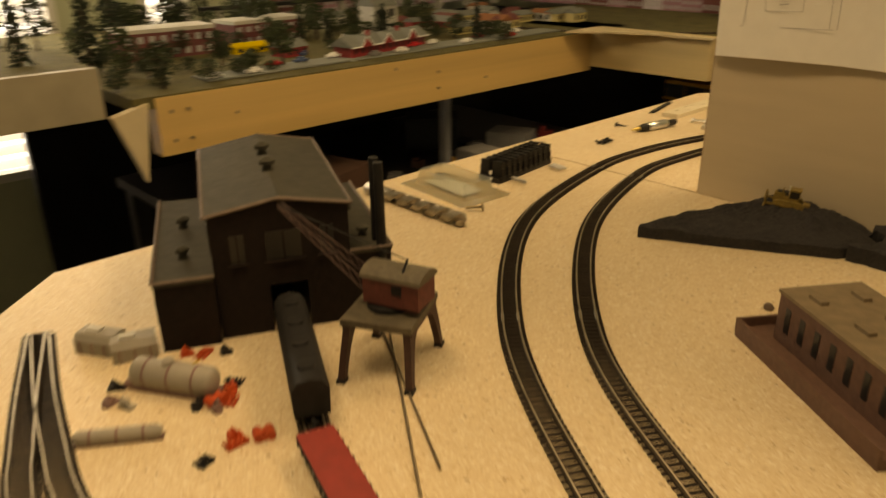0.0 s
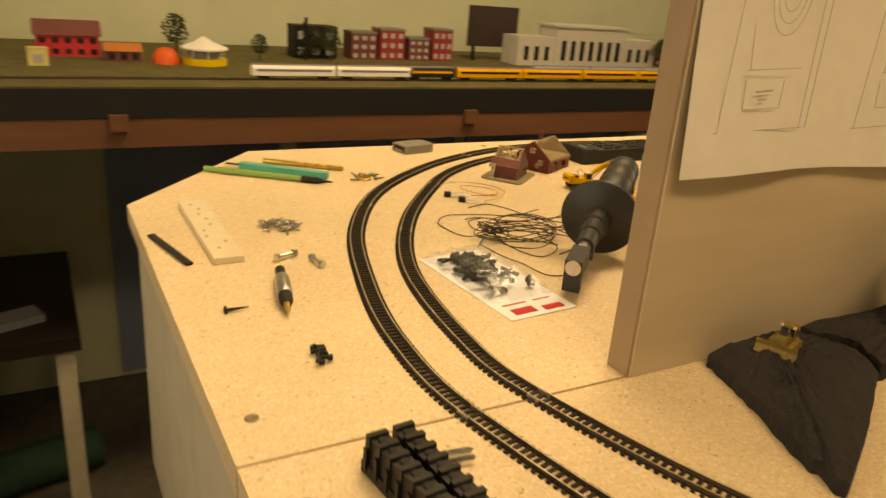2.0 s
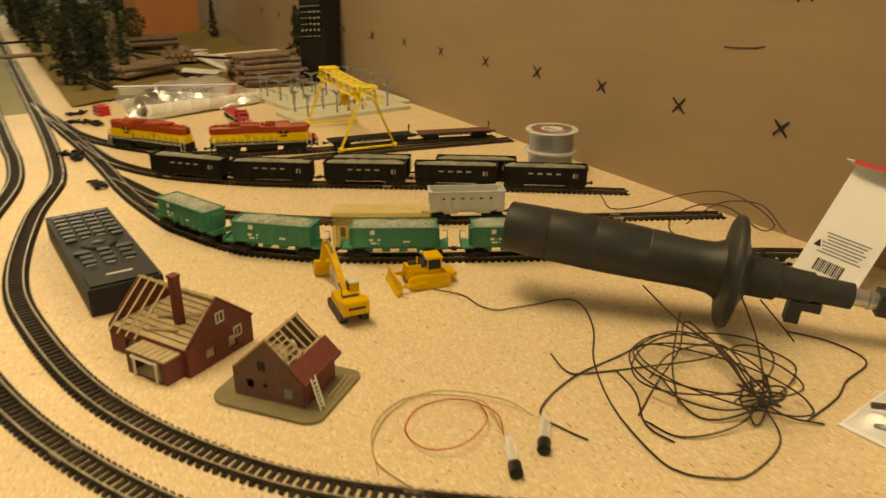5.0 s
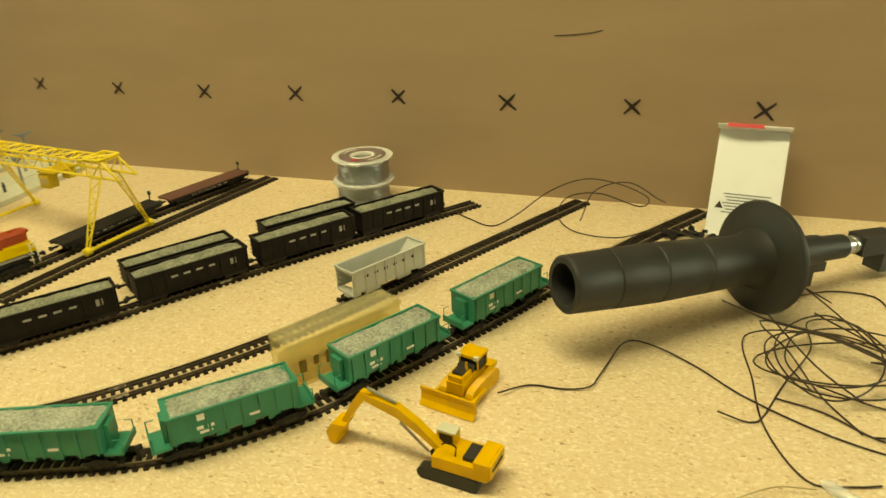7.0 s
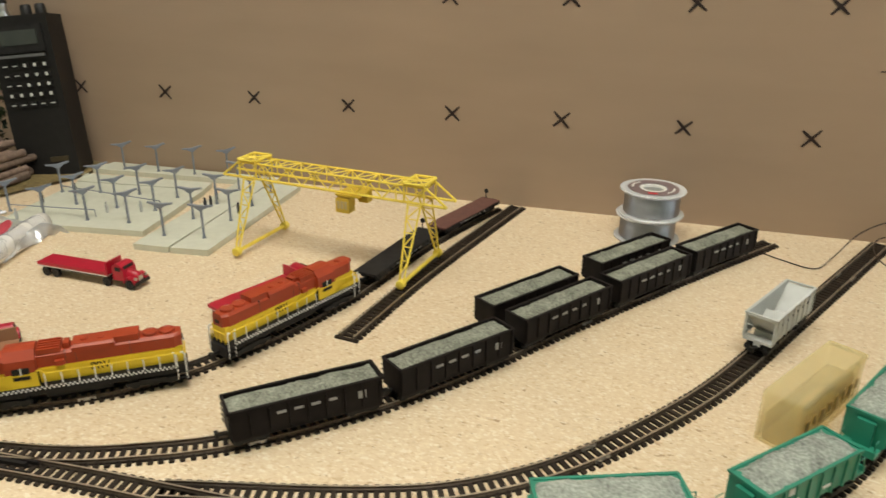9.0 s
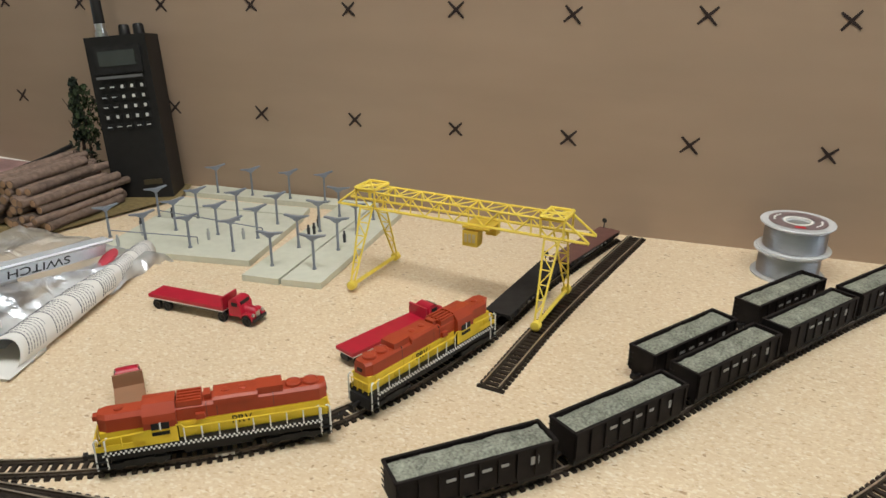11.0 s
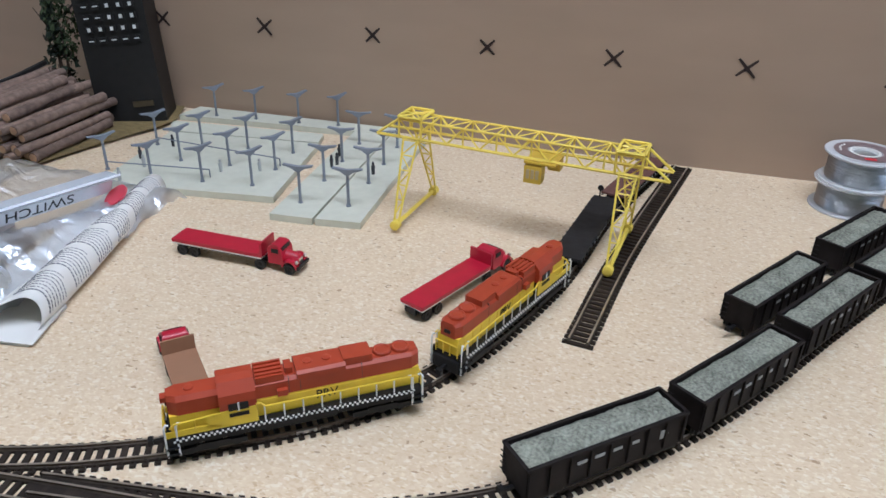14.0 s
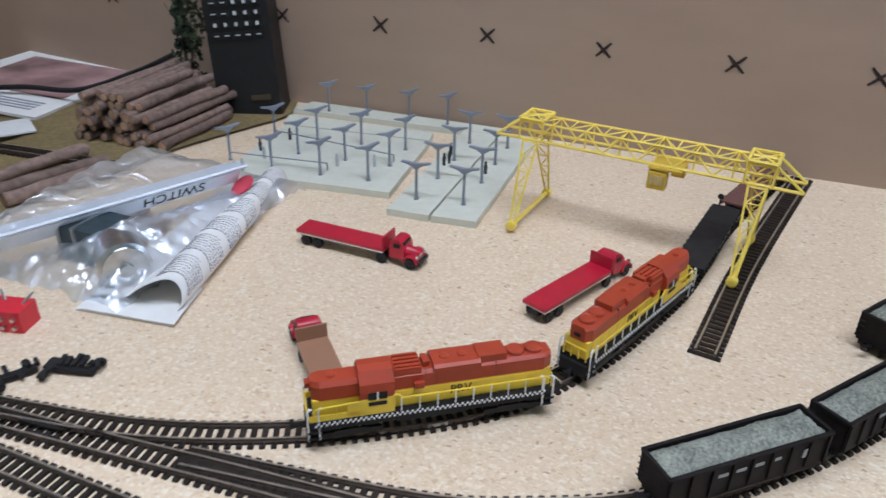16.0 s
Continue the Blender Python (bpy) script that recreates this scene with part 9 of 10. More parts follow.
for k in range(5):
    part("window", boxes(((-0.07 + k * 0.025, 0.0405, 0.04), (0.009, 0.001, 0.022))), DARKW, ca)
for k in range(3):
    part("window", boxes(((0.085, 0.028, 0.04 + k * 0.045), (0.012, 0.001, 0.018))), DARKW, ca)
FRED = mat("fair_red", (0.55, 0.03, 0.05), 0.5)
fw = thing("ferris_wheel", pose(0.44, -1.5, 0.0), "red model ferris wheel at the fair", "ferris wheel")
C0 = Vector((0, 0, 0.068))
for y in (-0.012, 0.012):
    bm = B()
    loose(bm, [C0 + Vector((0.056 * math.cos(a), y, 0.056 * math.sin(a))) for a in [k * math.pi / 14 for k in range(29)]], 0.0014, 4)
    part("rim", bm, FRED, fw)
    for k in range(10):
        a = k * math.pi / 5
        part("spoke", tubes([(C0 + Vector((0, y, 0)), C0 + Vector((0.056 * math.cos(a), y, 0.056 * math.sin(a))), 0.0009)], 4), FRED, fw)
for k in range(10):
    a = k * math.pi / 5
    part("gondola", boxes(((0.056 * math.cos(a), 0, 0.064 + 0.056 * math.sin(a)), (0.011, 0.014, 0.011))), FRED, fw, "", 0.002)
part("support", tubes([((sx * 0.035, sy * 0.018, 0), (0, sy * 0.014, 0.068), 0.0018) for sx in (-1, 1) for sy in (-1, 1)], 5), FRED, fw)
model_building(0.53, -1.46, 0.004, 0, 0.05, 0.05, 0.025, 0.025, STONEW, STONEW, "small white model chapel", 1, 2)
fr = model_building(0.25, -1.5, 0.004, 0, 0.12, 0.07, 0.045, 0.028, FRED, MAROON, "red model fairground ride with dark roof", 2, 5)
model_building(0.31, -1.33, 0.004, 0, 0.035, 0.03, 0.03, 0.004, mat("pale_yellow_box", (0.6, 0.55, 0.25), 0.6), CREAMW, "pale yellow model kiosk", 1, 1, True)
model_building(0.15, -1.42, 0.004, 0, 0.07, 0.04, 0.022, 0.015, MAROON, mat("awning_orange", (0.5, 0.16, 0.06), 0.6), "brown model stall with an orange awning", 1, 3)
ORB = mat("tent_orange", (0.75, 0.1, 0.03), 0.5)
bm = B()
turned(bm, (0.07, -1.38, 0.005), (0, 0, 1), [(0, 0.028), (0.018, 0.026), (0.03, 0.016), (0.034, 0.003)], 14)
tagged(part("fair_tent", bm, ORB, None, "", 0, True), "round bright orange model tent", "model tent")
cs = thing("model_carousel", pose(-0.01, -1.38, 0.005), "white-roofed model carousel with a yellow base", "model carousel")
for nm, prof, m_ in (("base", [(0, 0.047), (0.013, 0.047), (0.0135, 0.03)], YELLOW), ("drum", [(0.013, 0.03), (0.032, 0.03)], STEEL), ("canopy", [(0.032, 0.05), (0.036, 0.05), (0.046, 0.022), (0.058, 0.003)], WHITE)):
    bm = B()
    turned(bm, (0, 0, 0), (0, 0, 1), prof, 20)
    part(nm, bm, m_, cs, "", 0, True)
for k in range(8):
    a = k * math.pi / 4
    part("pole", tubes([((0.042 * math.cos(a), 0.042 * math.sin(a), 0.013), (0.042 * math.cos(a), 0.042 * math.sin(a), 0.033), 0.0012)], 5), WHITE, cs)
for x, y, h in ((-0.27, -1.48, 0.1), (0.02, -1.55, 0.09), (-0.15, -1.45, 0.06), (0.48, -1.35, 0.06), (-0.3, -1.5, 0.075), (-0.335, -1.48, 0.08)):
    tree(x, y, 0.005, h, 2 if h > 0.09 else 3, 0, 1.0)
model_building(-0.31, -1.55, 0.004, 0, 0.11, 0.06, 0.075, 0.004, SOOT, SOOT, "dark model grandstand block", 2, 3, True)
for x, w, h, wm in ((-0.44, 0.07, 0.065, MAROON), (-0.52, 0.07, 0.075, REDB), (-0.6, 0.06, 0.055, MAROON), (-0.67, 0.06, 0.08, REDB), (-1.72, 0.08, 0.07, MAROON), (-1.82, 0.08, 0.06, REDB), (-1.5, 0.09, 0.06, MAROON), (-1.6, 0.07, 0.05, REDB)):
    model_building(x, -1.55, 0.004, 0, w, 0.06, h, 0.005, wm, GRR, "row of dark red model shops", 3, 3, True)
sg = thing("model_billboard", pose(-0.85, -1.56, 0.004), "large dark model billboard", "model billboard")
part("board", boxes(((0, 0, 0.095), (0.16, 0.012, 0.11))), mat("dark_board", (0.035, 0.02, 0.018), 0.6), sg, "", 0.001)
for x in (-0.06, 0.06):
    part("post", boxes(((x, 0, 0.02), (0.008, 0.008, 0.04))), SOOT, sg)
ch = thing("model_courthouse", pose(-1.13, -1.5, 0.004), "white model station building with arched windows", "model building")
part("centre_block", boxes(((0, 0, 0.055), (0.26, 0.09, 0.11))), STONEW, ch, "", 0.001)
part("wing", boxes(((-0.19, 0, 0.04), (0.13, 0.08, 0.08))), STONEW, ch, "", 0.001)
part("wing", boxes(((0.19, 0, 0.04), (0.13, 0.08, 0.08))), STONEW, ch, "", 0.001)
part("cornice", boxes(((0, 0, 0.112), (0.27, 0.1, 0.006))), STONEW, ch)
for k in range(7):
    part("window", boxes(((-0.1 + k * 0.0333, 0.0455, 0.045), (0.015, 0.001, 0.055))), DARKW, ch)
for s in (-1, 1):
    for k in range(3):
        part("window", boxes(((s * (0.155 + k * 0.035), 0.0405, 0.035), (0.014, 0.001, 0.038))), DARKW, ch)
# passenger trains along the front
STRAIGHT_S = Track([(0.5, -1.16), (-0.8, -1.16), (-2.3, -1.16)], "long straight model track near the front edge", "track", 10)
STRAIGHT_S.ob.location = (0, 0, 0.005)
STRAIGHT_S2 = Track([(-0.3, -1.22), (-1.2, -1.22), (-2.3, -1.22)], "second long straight model track", "track", 10)
STRAIGHT_S2.ob.location = (0, 0, 0.005)
PASY = mat("passenger_orange_yellow", (0.75, 0.36, 0.03), 0.4)


def coach(x, y, L, body, band, label, nose=False):
    t = thing("passenger_car", pose(x, y, 0.0085), label, "passenger car", "model passenger trains")
    bm = B()
    ring_loft(bm, [[(xx, yy, z) for yy, z in ((-0.0095, 0.006), (-0.0095, 0.02), (-0.006, 0.0255), (0, 0.027), (0.006, 0.0255), (0.0095, 0.02), (0.0095, 0.006))] for xx in (-L / 2, L / 2)])
    part("body", bm, body, t, "", 0.0004)
    part("window_band", boxes(((0, 0.0097, 0.0165), (L * 0.9, 0.0006, 0.0045)), ((0, -0.0097, 0.0165), (L * 0.9, 0.0006, 0.0045))), band, t)
    part("roof_cap", boxes(((0, 0, 0.0265), (L, 0.012, 0.0016))), STEEL, t)
    for s in (-1, 1):
        part("truck", boxes(((s * L * 0.36, 0, 0.003), (0.02, 0.014, 0.006))), SOOT, t)


for k in range(2):
    coach(-0.14 - k * 0.175, -1.16, 0.17, WHITE, STEEL, "white passenger car on the front track")
coach(-0.45, -1.16, 0.11, SOOT, PASY, "black and orange diesel unit on the track")
for k in range(9):
    coach(-0.6 - k * 0.178, -1.16, 0.173, PASY, SOOT, "orange yellow passenger car on the front track")
for k in range(8):
    coach(-0.85 - k * 0.178, -1.22, 0.173, mat("silver_coach", (0.5, 0.5, 0.5), 0.35, 0.6), SOOT, "silver passenger car on the second track")
rng = random.Random(77)
for k in range(24):
    tree(rng.uniform(-2.3, -1.3), rng.uniform(-1.7, -1.35), 0.005, rng.uniform(0.05, 0.09), rng.choice((1, 3, 5)), rng.uniform(0, 360), 1.2)

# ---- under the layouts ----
VOID = mat("dark_cloth_and_shade", (0.006, 0.006, 0.007), 0.95, var=0.3, scale=20)
# white card darkened in its colour for the shade under the layout
DIMCARD = mat("shade_dimmed_card", (0.3, 0.29, 0.28), 0.7, var=0.15, scale=40)
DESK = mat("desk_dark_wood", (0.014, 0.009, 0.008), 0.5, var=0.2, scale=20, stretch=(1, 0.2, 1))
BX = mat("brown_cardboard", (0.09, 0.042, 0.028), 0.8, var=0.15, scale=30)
dr_ = thing("blue_door", pose(-1.35, SOUTH + 0.002, FLOOR), "blue painted door with a dark round knob", "door", "", "structure")
part("door_leaf", boxes(((0, 0.015, 0.44), (0.86, 0.03, 0.87))), BLUE, dr_, "", 0.002)
bm = B()
turned(bm, (0.27, 0.03, 0.62), (0, 1, 0), [(0, 0.012), (0.025, 0.012), (0.03, 0.026), (0.05, 0.028), (0.06, 0.016)], 16)
part("knob", bm, BLACK, dr_, "", 0, True)
slab("blue_wainscot", (-0.35, SOUTH + 0.008, -0.5), (1.05, 0.014, 0.86), BLUE, "blue lower wall panel under the layout", "wall panel")
slab("blue_wainscot", (-2.6, SOUTH + 0.008, -0.5), (1.6, 0.014, 0.86), BLUE, "blue lower wall panel under the layout", "wall panel")
# added black sheets put the shade under the layout into colour
slab("dark_curtain", (EAST - 0.05, -0.8, -0.5), (0.03, 1.86, 0.9), VOID, "black sheet standing in for the dark under the layout", "curtain", "")
slab("dark_curtain", (1.45, SOUTH + 0.05, -0.5), (1.0, 0.03, 0.9), VOID, "black sheet standing in for the dark under the layout", "curtain", "")
ORG = mat("orange_drawer_edge", (0.75, 0.36, 0.05), 0.5, var=0.1)
SMK = mat("smoky_drawer", (0.06, 0.055, 0.05), 0.3)
for i, (zt, hh) in enumerate(((-0.24, 0.215), (-0.47, 0.225))):
    t = thing("drawer_organiser", pose(0.785, -1.66, zt - hh), "parts cabinet with rows of smoky drawers", "parts cabinet", "parts cabinets")
    part("case", boxes(((0, -0.06, hh / 2), (0.53, 0.12, hh))), ORG, t, "orange brown case", 0.002)
    for r_ in range(4):
        for c in range(7):
            part("drawer", boxes(((-0.225 + c * 0.075, 0.003, 0.028 + r_ * (hh - 0.012) / 4), (0.068, 0.01, (hh - 0.03) / 4))), SMK, t, "", 0.001)
        part("shelf_edge", boxes(((0, 0.008, 0.004 + r_ * (hh - 0.012) / 4), (0.53, 0.005, 0.008))), ORG, t)
stn = thing("cabinet_stand", pose(0.785, -1.7, FLOOR), "dark wooden stand under the parts cabinets", "stand")
for x in (-0.24, 0.24):
    part("leg", boxes(((x, 0, 0.125), (0.03, 0.1, 0.25))), DESK, stn)
part("shelf", boxes(((0, 0, 0.2505), (0.55, 0.15, 0.008))), DESK, stn)
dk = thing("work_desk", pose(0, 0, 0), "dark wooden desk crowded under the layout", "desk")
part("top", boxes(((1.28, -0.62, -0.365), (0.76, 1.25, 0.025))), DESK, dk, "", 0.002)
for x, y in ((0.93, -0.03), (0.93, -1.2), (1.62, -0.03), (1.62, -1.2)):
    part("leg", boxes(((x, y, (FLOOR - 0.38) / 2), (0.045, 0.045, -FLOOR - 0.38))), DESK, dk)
for i, (x, y, w, d, h, m_, lb) in enumerate(((0.985, -0.7, 0.12, 0.09, 0.065, DIMCARD, "white cardboard box on the desk"), (1.03, -0.14, 0.22, 0.3, 0.12, BX, "brown cardboard box on the desk"), (1.12, -0.95, 0.12, 0.1, 0.05, DIMCARD, "flat white box on the desk"), (0.97, -0.52, 0.1, 0.08, 0.03, BX, "open brown box on the desk"), (1.3, -0.8, 0.15, 0.12, 0.09, SOOT, "dark plastic case on the desk"), (0.96, -0.4, 0.07, 0.06, 0.02, TAN, "small brown carton on the desk"))):
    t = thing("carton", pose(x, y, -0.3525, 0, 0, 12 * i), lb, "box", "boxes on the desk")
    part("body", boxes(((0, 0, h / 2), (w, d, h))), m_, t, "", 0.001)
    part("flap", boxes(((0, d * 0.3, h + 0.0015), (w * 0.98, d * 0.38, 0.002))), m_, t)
    if m_ is DIMCARD:
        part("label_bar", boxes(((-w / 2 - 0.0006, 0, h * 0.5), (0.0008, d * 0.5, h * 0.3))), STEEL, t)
bm = B()
turned(bm, (0.93, -0.79, -0.3525), (0, 0, 1), [(0, 0.017), (0.055, 0.017), (0.058, 0.019), (0.068, 0.019)], 18)
tagged(part("glue_bottle", bm, mat("amber_bottle", (0.3, 0.15, 0.05), 0.3)), "brown bottle with a pale lid", "bottle")
rng = random.Random(50)
for k in range(24):
    w, d, h = rng.uniform(0.02, 0.07), rng.uniform(0.02, 0.05), rng.uniform(0.008, 0.035)
    ob = part("desk_clutter", boxes(((0, 0, h / 2), (w, d, h)), ((w * 0.2, 0, h * 1.2), (w * 0.4, d * 0.5, h * 0.4))), rng.choice((BX, DIMCARD, TAN, SOOT, STEEL, REDB, SMK, ORG)), None, "", 0.001)
    ob.matrix_world = pose(rng.uniform(0.93, 1.25), rng.uniform(-1.1, -0.25), -0.3525, 0, 0, rng.uniform(0, 180))
    tagged(ob, "small packet among the desk clutter", "packet", "desk clutter")
# floor clutter
ck = thing("paper_sack", pose(0.95, -1.09, FLOOR, 0, 0, 34) @ Matrix.Diagonal((1.25, 1.25, 1.45, 1)), "pale paper sack with a green mark on the floor", "sack")
SACK = mat("pale_sack_paper", (0.2, 0.17, 0.145), 0.8, var=0.15, scale=20, bump=0.3)
bm = B()
ring_loft(bm, [[(0.06 * sx * f, 0.04 * sy * g, z) for sx, sy in ((-1, -1), (1, -1), (1, 1), (-1, 1))] for f, g, z in ((0.96, 0.9, 0), (1, 1, 0.04), (1.02, 1.05, 0.13), (0.98, 0.8, 0.19), (0.96, 0.25, 0.215))])
part("body", bm, SACK, ck, "", 0.004, True, 2)
part("green_mark", boxes(((0.005, 0.0425, 0.14), (0.045, 0.003, 0.035))), mat("sack_green", (0.06, 0.2, 0.05), 0.7), ck)
GCL = mat("dark_green_cloth", (0.015, 0.06, 0.04), 0.9, var=0.3)
crl = thing("cloth_roll", pose(0.66, -1.28, FLOOR + 0.05), "dark green cloth roll on the floor", "roll")
bm = B()
turned(bm, (0, 0, 0), (-1, -0.25, 0), [(0, 0.035), (0.005, 0.05), (0.1, 0.049), (0.2, 0.05), (0.4, 0.0495), (0.405, 0.035)], 18)
part("roll", bm, GCL, crl, "", 0, True)
for d in (0.06, 0.33):
    bm = B()
    turned(bm, Vector((-1, -0.25, 0)).normalized() * d, (-1, -0.25, 0), [(0, 0.0505), (0.012, 0.0505)], 18)
    part("strap", bm, VOID, crl)
bm = B()
turned(bm, (0.957, -0.99, FLOOR), (0, 0, 1), [(0, 0.03), (0.04, 0.034), (0.055, 0.018)], 16)
tagged(part("red_jug", bm, RED, None, "", 0, True), "red plastic jug on the floor", "jug")
sl = thing("step_ladder", pose(1.0, -0.78, FLOOR, 0, 0, 20), "dark folded step ladder leaning under the desk", "step ladder")
for y in (-0.1, 0.1):
    part("rail", tubes([((0, y, 0), (0.06, y, 0.55), 0.012)], 6), SOOT, sl)
for k in range(3):
    part("step", boxes(((0.012 + 0.018 * k, 0, 0.14 + k * 0.16), (0.05, 0.2, 0.014))), SOOT, sl)
wire([[(0.78, -0.98, FLOOR + 0.01), (0.85, -0.9, FLOOR + 0.01), (0.92, -0.95, FLOOR + 0.012), (0.8, -1.1, FLOOR + 0.01), (0.68, -1.05, FLOOR + 0.01), (0.72, -0.92, FLOOR + 0.01)]], 0.006, WHITE, "white cable lying on the floor", "floor_cable")
# shelf unit with stool at the bench end
st = thing("side_table", pose(0.50, -1.42, FLOOR), "low dark table with pale legs", "table")
part("top", boxes(((0, 0, 0.43), (0.42, 0.5, 0.03))), DESK, st, "", 0.003)
for x in (-0.18, 0.18):
    for y in (-0.22, 0.22):
        part("leg", boxes(((x, y, 0.2075), (0.035, 0.035, 0.415))), LEGW, st)
bm = B()
turned(bm, (0.58, -1.35, FLOOR + 0.445), (0, 0, 1), [(0, 0.07), (0.05, 0.09), (0.12, 0.08), (0.15, 0.03)], 16)
tagged(part("black_bag", bm, VOID, None, "", 0, True), "dark cloth bag on the low table", "bag")
for i, (x, y, m_, lb) in enumerate(((0.42, -1.27, STEEL, "blue and white packet on the low table"), (0.48, -1.33, YELLOW, "yellow sticky pad on the low table"))):
    ob = part("packet", boxes(((0, 0, 0.008), (0.13 if i == 0 else 0.07, 0.06, 0.016))), m_, None, "", 0.002)
    ob.matrix_world = pose(x, y, FLOOR + 0.445, 0, 0, 20)
    tagged(ob, lb, "packet")
for k in range(6):
    ob = part("storage_box", boxes(((0, 0, 0.06), (0.3, 0.28, 0.12)), ((0, 0, 0.125), (0.31, 0.29, 0.012))), [REDB, BLUE, mat("box_green", (0.03, 0.12, 0.08), 0.6), BX, SOOT, MAROON][k], None, "", 0.003)
    ob.matrix_world = pose(-2.05 - 0.4 * (k // 3), -1.45, FLOOR + 0.131 * (k % 3), 0, 0, 4 * k)
    tagged(ob, "stacked coloured storage box under the layout", "storage box", "stacked storage boxes")

# ---- scenery at the far end of the bench ----
sc = thing("scenery_ground", pose(0, 0, 0), "rough scenery ground at the bench end", "scenery")
bm = B()
nx, ny = 40, 22
rows = []
for i in range(nx + 1):
    row = []
    for j in range(ny + 1):
        u, v = i / nx, j / ny
        x0 = -0.985 - 0.05 * abs(math.sin(v * 3.5)) - (0.02 if v < 0.5 else 0.0)
        x = x0 + (-2.55 - x0) * u
        y = -0.425 + v * 0.42
        hh = 0.0028 + 0.002 * noise.noise(Vector((x * 30, y * 30, 1))) + 0.035 * max(0, noise.noise(Vector((x * 3.2, y * 4, 4)))) * min(1, max(0, -x - 1.3) * 3)
        row.append(bm.verts.new((x, y, max(0.0008, hh))))
    rows.append(row)
for a, b in zip(rows, rows[1:]):
    for j in range(ny):
        bm.faces.new((a[j], b[j], b[j + 1], a[j + 1]))
MOSS = mat("ochre_green_turf", (0.19, 0.14, 0.055), 0.95, var=0.35, scale=250, bump=0.7, bscale=500, big=12)
part("turf", bm, MOSS, sc, "ochre green scenic turf", 0, True)
part("road_bed", boxes(((-1.78, -0.495, 0.0004), (1.56, 0.075, 0.0008))), mat("grey_green_roadbed", (0.26, 0.26, 0.18), 0.9, var=0.15, scale=150), sc, "grey-green strip under the tracks")
part("verge", boxes(((-1.8, -0.575, 0.004), (1.5, 0.07, 0.008))), GRASS, sc, "dark grass verge")
YARD_W = Track([(-1.03, -0.21), (-1.2, -0.225), (-1.5, -0.26), (-2.0, -0.27)], "dusty model track in the scenery", "track", 20)
YARD_W.ob.location = (0, 0, 0.003)
rng = random.Random(19)
for k in range(34):
    tree(rng.uniform(-2.4, -1.12), rng.uniform(-0.43, -0.3), 0.002, rng.uniform(0.06, 0.13), rng.choice((0, 2, 4, 1)), rng.uniform(0, 360), 0.95)
for k in range(16):
    tree(rng.uniform(-2.4, -1.5), rng.uniform(-0.3, -0.06), 0.004, rng.uniform(0.05, 0.12), rng.choice((0, 2, 4, 3)), rng.uniform(0, 360), 0.95)
for k in range(20):
    tree(rng.uniform(-1.5, -1.0), rng.uniform(-0.602, -0.55), 0.006, rng.uniform(0.035, 0.06), rng.choice((1, 3, 5)), rng.uniform(0, 360), 1.2)
tree(-1.09, -0.055, 0.002, 0.115, 2, 0, 0.8)
tree(-1.085, -0.052, 0.03, 0.08, 3, 40, 0.55)
tree(-1.62, -0.05, 0.004, 0.1, 0, 10, 0.7)
model_building(-1.2, -0.585, 0.008, 90, 0.05, 0.12, 0.022, 0.004, mat("flat_green_wall", (0.14, 0.2, 0.13), 0.7), STONEW, "low green model shed with a white roof", 1, 3, True)
model_building(-1.75, -0.575, 0.008, 0, 0.12, 0.06, 0.05, 0.03, MAROON, GRR, "brown model depot by the track", 1, 4)
for x, y in ((-1.55, -0.2), (-1.7, -0.15)):
    lpx = thing("log_pile", pose(x, y, 0.012), "small pile of brown twig logs", "log pile")
    for k in range(9):
        log_at((-0.03 + 0.011 * (k % 5) + 0.005 * (k // 5), -0.05, 0.004 + 0.01 * (k // 5)), (-0.03 + 0.011 * (k % 5) + 0.006 * (k // 5), 0.05, 0.004 + 0.01 * (k // 5)), 0.005, lpx)
# rocks, scraps and more logs in the unfinished scenery
ROCK = mat("brown_plaster_rock", (0.17, 0.12, 0.085), 0.9, var=0.45, scale=120, bump=0.8, bscale=160, big=20)
SCRAP = mat("pale_scrap_card", (0.66, 0.65, 0.62), 0.8, var=0.1, scale=60)
rng = random.Random(63)
for k in range(20):
    bm = B()
    w, d, h = rng.uniform(0.02, 0.055), rng.uniform(0.015, 0.04), rng.uniform(0.012, 0.04)
    rings = []
    for r_ in range(5):
        f = r_ / 4
        rings.append([(w * (1 - 0.55 * f) * math.cos(a) * (0.8 + 0.4 * noise.noise(Vector((math.cos(a) * 2, f * 3, k)))), d * (1 - 0.5 * f) * math.sin(a) * (0.8 + 0.4 * noise.noise(Vector((math.sin(a) * 2, f * 3, k + 9)))), h * f) for a in [2 * math.pi * i / 11 for i in range(11)]])
    ring_loft(bm, rings)
    ob = part("plaster_rock", bm, ROCK)
    ob.matrix_world = pose(rng.uniform(-2.2, -1.25), rng.uniform(-0.4, -0.2), 0.001, 0, 0, rng.uniform(0, 360))
    tagged(ob, "rough brown plaster rock on the scenery", "rock", "plaster rocks")
for k in range(11):
    bm = B()
    w, d = rng.uniform(0.02, 0.05), rng.uniform(0.015, 0.035)
    poly_prism(bm, [(-w, -d), (w * 0.8, -d * 1.1), (w, d * 0.7), (-w * 0.6, d)], 0, 0.0015)
    ob = part("card_scrap", bm, SCRAP)
    ob.matrix_world = pose(rng.uniform(-2.1, -1.12), rng.choice((rng.uniform(-0.4, -0.28), rng.uniform(-0.25, -0.1))), 0.008, rng.uniform(-8, 8), rng.uniform(-8, 8), rng.uniform(0, 360))
    tagged(ob, "pale scrap of card lying on the scenery", "card scrap", "card scraps")
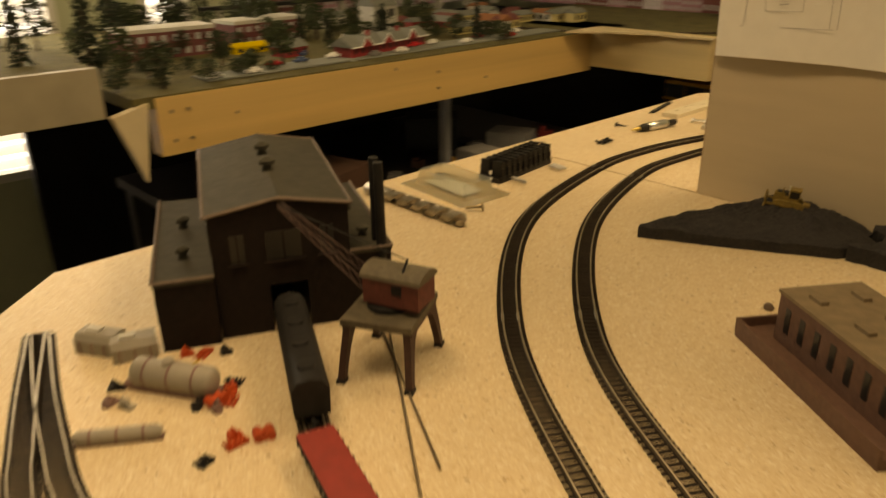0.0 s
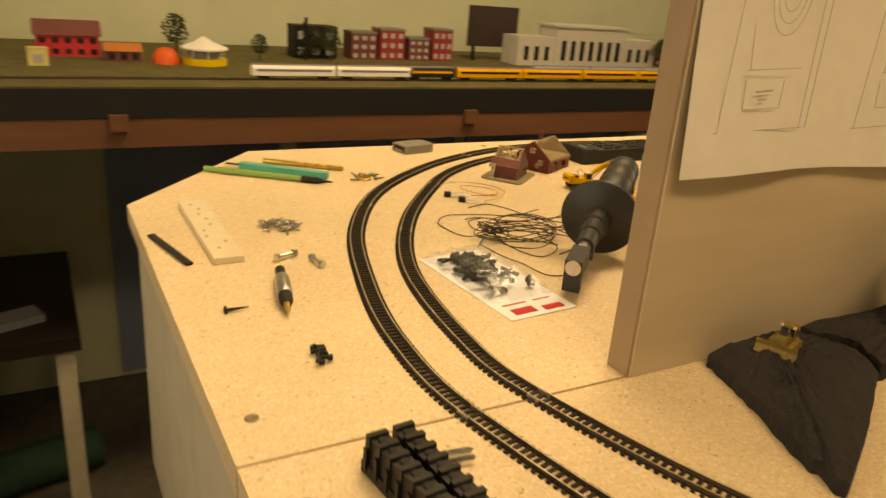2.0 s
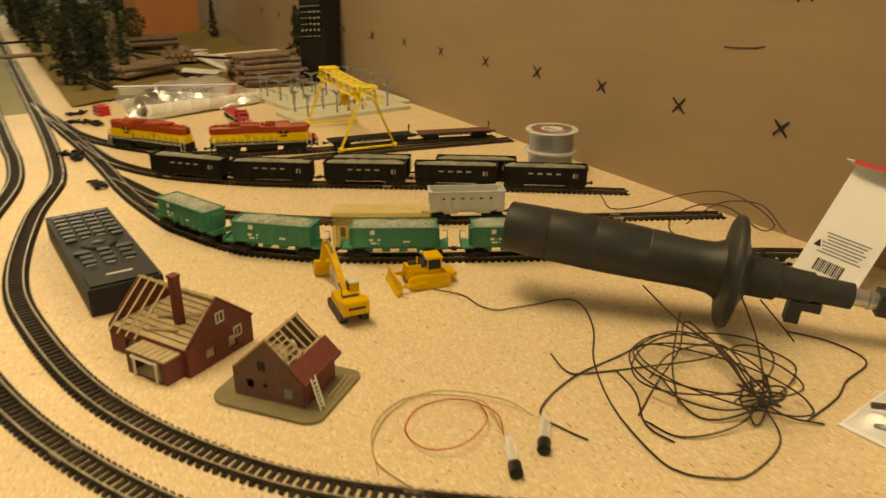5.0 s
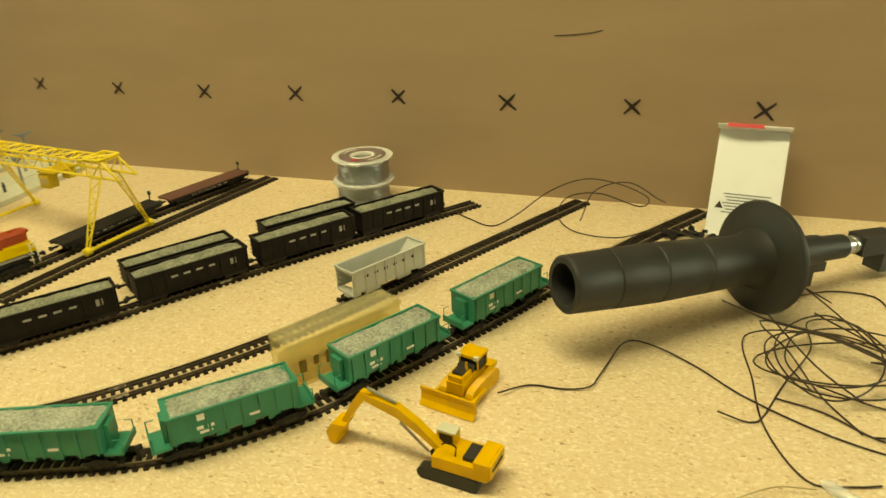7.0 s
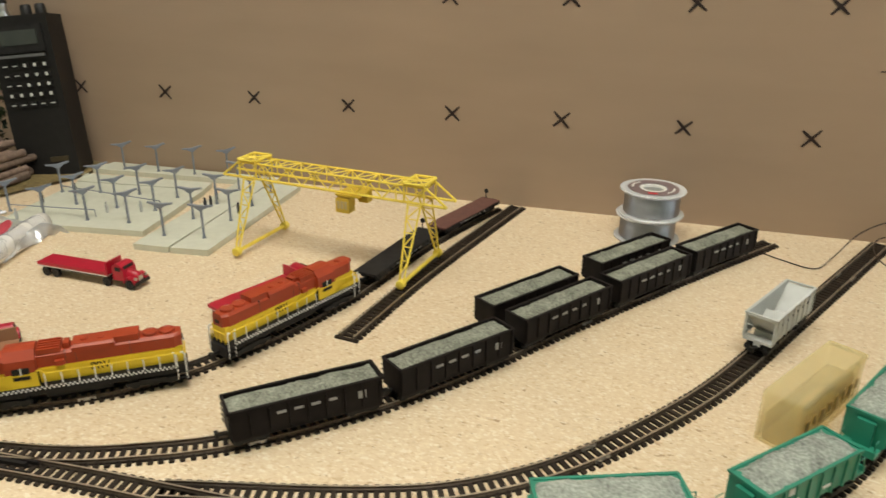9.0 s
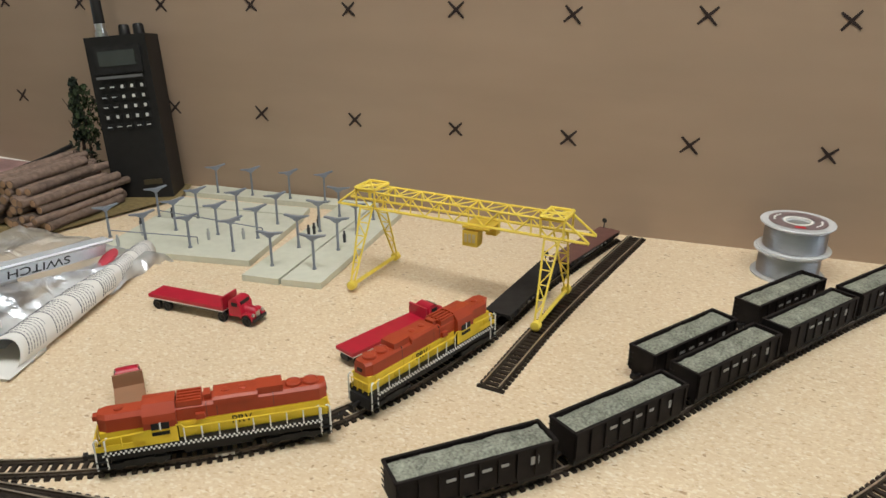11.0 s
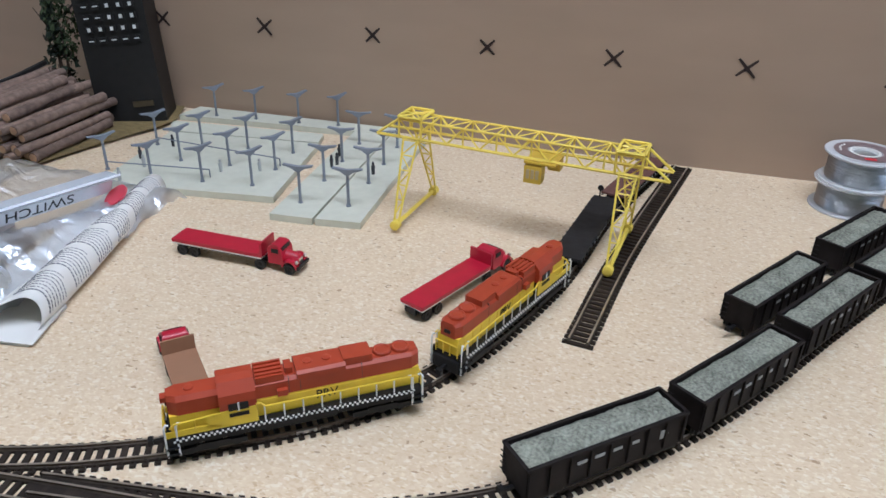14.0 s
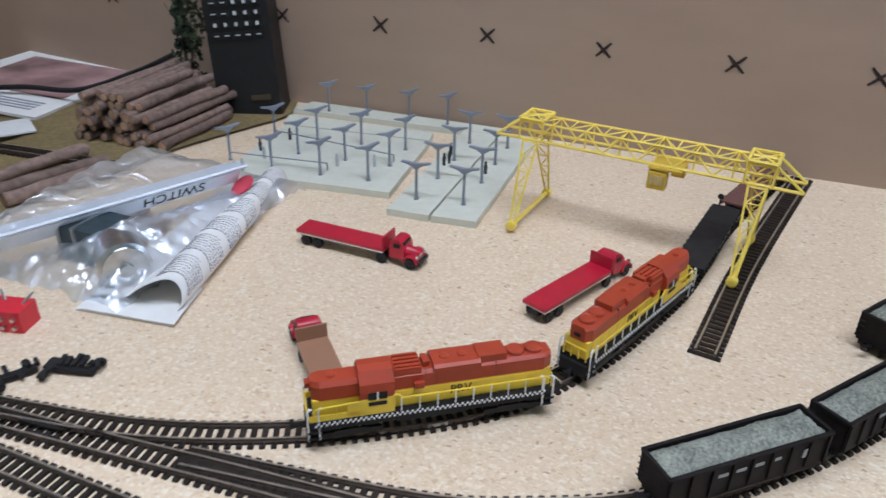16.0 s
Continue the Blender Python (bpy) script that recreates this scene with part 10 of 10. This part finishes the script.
for x, y, a in ((-1.22, -0.29, 30), (-1.36, -0.19, 75), (-1.46, -0.33, 20)):
    lpx = thing("log_pile", pose(x, y, 0.008, 0, 0, a), "small untidy pile of brown twig logs", "log pile")
    for k in range(11):
        sk = rng.uniform(-0.014, 0.014)
        log_at((-0.026 + 0.0105 * (k % 6) + 0.005 * (k // 6), -0.055, 0.004 + 0.009 * (k // 6)), (-0.026 + 0.0105 * (k % 6) + 0.006 * (k // 6) + sk, 0.052, 0.004 + 0.009 * (k // 6)), 0.0048, lpx)
YARD_W2 = Track([(-1.1, -0.36), (-1.35, -0.385), (-1.7, -0.36), (-2.2, -0.3)], "dusty second model track in the scenery", "track", 20)
YARD_W2.ob.location = (0, 0, 0.004)
# magazine on the scenery
mg = thing("magazine", pose(-1.272, -0.06, 0.006, 0, 3, 6), "open white magazine with a photo panel", "magazine")
part("cover", boxes(((0, 0, 0.002), (0.155, 0.205, 0.003))), PAPER, mg, "", 0.0004)
part("photo", boxes(((0.004, 0.0, 0.0038), (0.12, 0.105, 0.0005))), mat("pinkish_photo", (0.33, 0.2, 0.19), 0.4, var=0.6, scale=35, big=12), mg, "pinkish printed photo")
part("print_bar", boxes(*[((0.0, -0.07 - k * 0.006, 0.0038), (0.12, 0.0022, 0.0004)) for k in range(4)], ((0, 0.078, 0.0038), (0.1, 0.012, 0.0004))), STEEL, mg)
wire([[(-1.1, -0.06, 0.05), (-1.13, -0.08, 0.035), (-1.18, -0.105, 0.018), (-1.24, -0.115, 0.016), (-1.3, -0.15, 0.014), (-1.38, -0.22, 0.014), (-1.5, -0.33, 0.025), (-1.58, -0.44, 0.03), (-1.6, -0.56, 0.02)]], 0.0026, SOOT, "black power cable across the scenery", "power_cable")
rp = thing("rust_carton", pose(-1.73, -0.135, 0.006, 0, 0, 4), "tall rust orange carton standing in the scenery", "box")
RUSTB = mat("rust_orange_card", (0.44, 0.17, 0.08), 0.6, var=0.1, scale=12)
part("body", boxes(((0, 0, 0.17), (0.1, 0.14, 0.34))), RUSTB, rp, "", 0.002)
part("flap", boxes(((0.025, 0, 0.341), (0.049, 0.138, 0.002))), RUSTB, rp)
part("tape", boxes(((0, 0, 0.3432), (0.102, 0.02, 0.0008))), TAN, rp)
# pole barrier over the two tracks
fb = thing("log_barrier", pose(-1.34, -0.482, 0), "pale twig beam on posts across the tracks", "model barrier")
log_at((0.004, -0.125, 0.034), (-0.004, 0.125, 0.033), 0.0038, fb)
for y in (-0.112, 0.108):
    part("post", tubes([((0, y, 0), (0, y, 0.033), 0.003)], 7), TIMBER, fb)
slab("cream_carton", (-2.46, -0.53, 0.09), (0.22, 0.16, 0.18), mat("cream_carton", (0.55, 0.44, 0.22), 0.7, var=0.08, scale=20), "large cream cardboard box on the bench end", "box", "", 0.002)
for ob_ in (bpy.data.objects["cream_carton"],):
    part("tape", boxes(((0, 0, 0.0906), (0.222, 0.03, 0.001))), TAN, ob_)
# another layout across the aisle
wl = thing("west_layout", pose(-2.9, -0.81, 0), "tan-edged train layout past the bench end", "train layout")
part("deck", boxes(((-0.35, 0, 0.0), (0.68, 0.4, 0.03))), GRASS, wl)
part("fascia", boxes(((0, 0, -0.01), (0.018, 0.4, 0.075))), mat("tan_fascia", (0.42, 0.3, 0.17), 0.6, var=0.12, scale=20), wl, "tan wooden fascia", 0.001)
# added black sheet fills the dark area under the deck
part("skirt", boxes(((-0.02, 0, (FLOOR - 0.05) / 2), (0.012, 0.4, -FLOOR - 0.05))), BLACKF, wl, "black sheet below the fascia")
# white shelving past the black shelf
sh = thing("white_shelving", pose(-2.75, -1.25, FLOOR), "white shelf unit with clutter at the wall", "shelf unit")
for x in (-0.3, 0.3):
    for y in (-0.22, 0.22):
        part("post", boxes(((x, y, 0.62), (0.035, 0.035, 1.24))), WHITE, sh, "", 0.002)
for z in (0.25, 0.6, 0.98, 1.22):
    part("shelf", boxes(((0, 0, z), (0.64, 0.48, 0.02))), WHITE, sh, "", 0.002)
for k in range(9):
    ob = part("shelf_box", boxes(((0, 0, 0.05), (0.14, 0.16, 0.1))), rng.choice((REDB, BX, SOOT, CARDM, MAROON)), None, "", 0.002)
    ob.matrix_world = pose(-2.95 + 0.2 * (k % 3), -1.2, FLOOR + (0.26, 0.61, 0.99)[k // 3], 0, 0, 7 * k)
    tagged(ob, "small carton on the white shelf unit", "box", "cartons on the shelf")
# unseen ceiling fixtures, added to carry the overhead lamps
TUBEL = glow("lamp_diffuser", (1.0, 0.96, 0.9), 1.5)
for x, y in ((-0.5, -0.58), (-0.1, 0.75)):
    t = thing("assumed_ceiling_light", pose(x, y, CEIL), "assumed long white ceiling light", "ceiling light", "ceiling lights")
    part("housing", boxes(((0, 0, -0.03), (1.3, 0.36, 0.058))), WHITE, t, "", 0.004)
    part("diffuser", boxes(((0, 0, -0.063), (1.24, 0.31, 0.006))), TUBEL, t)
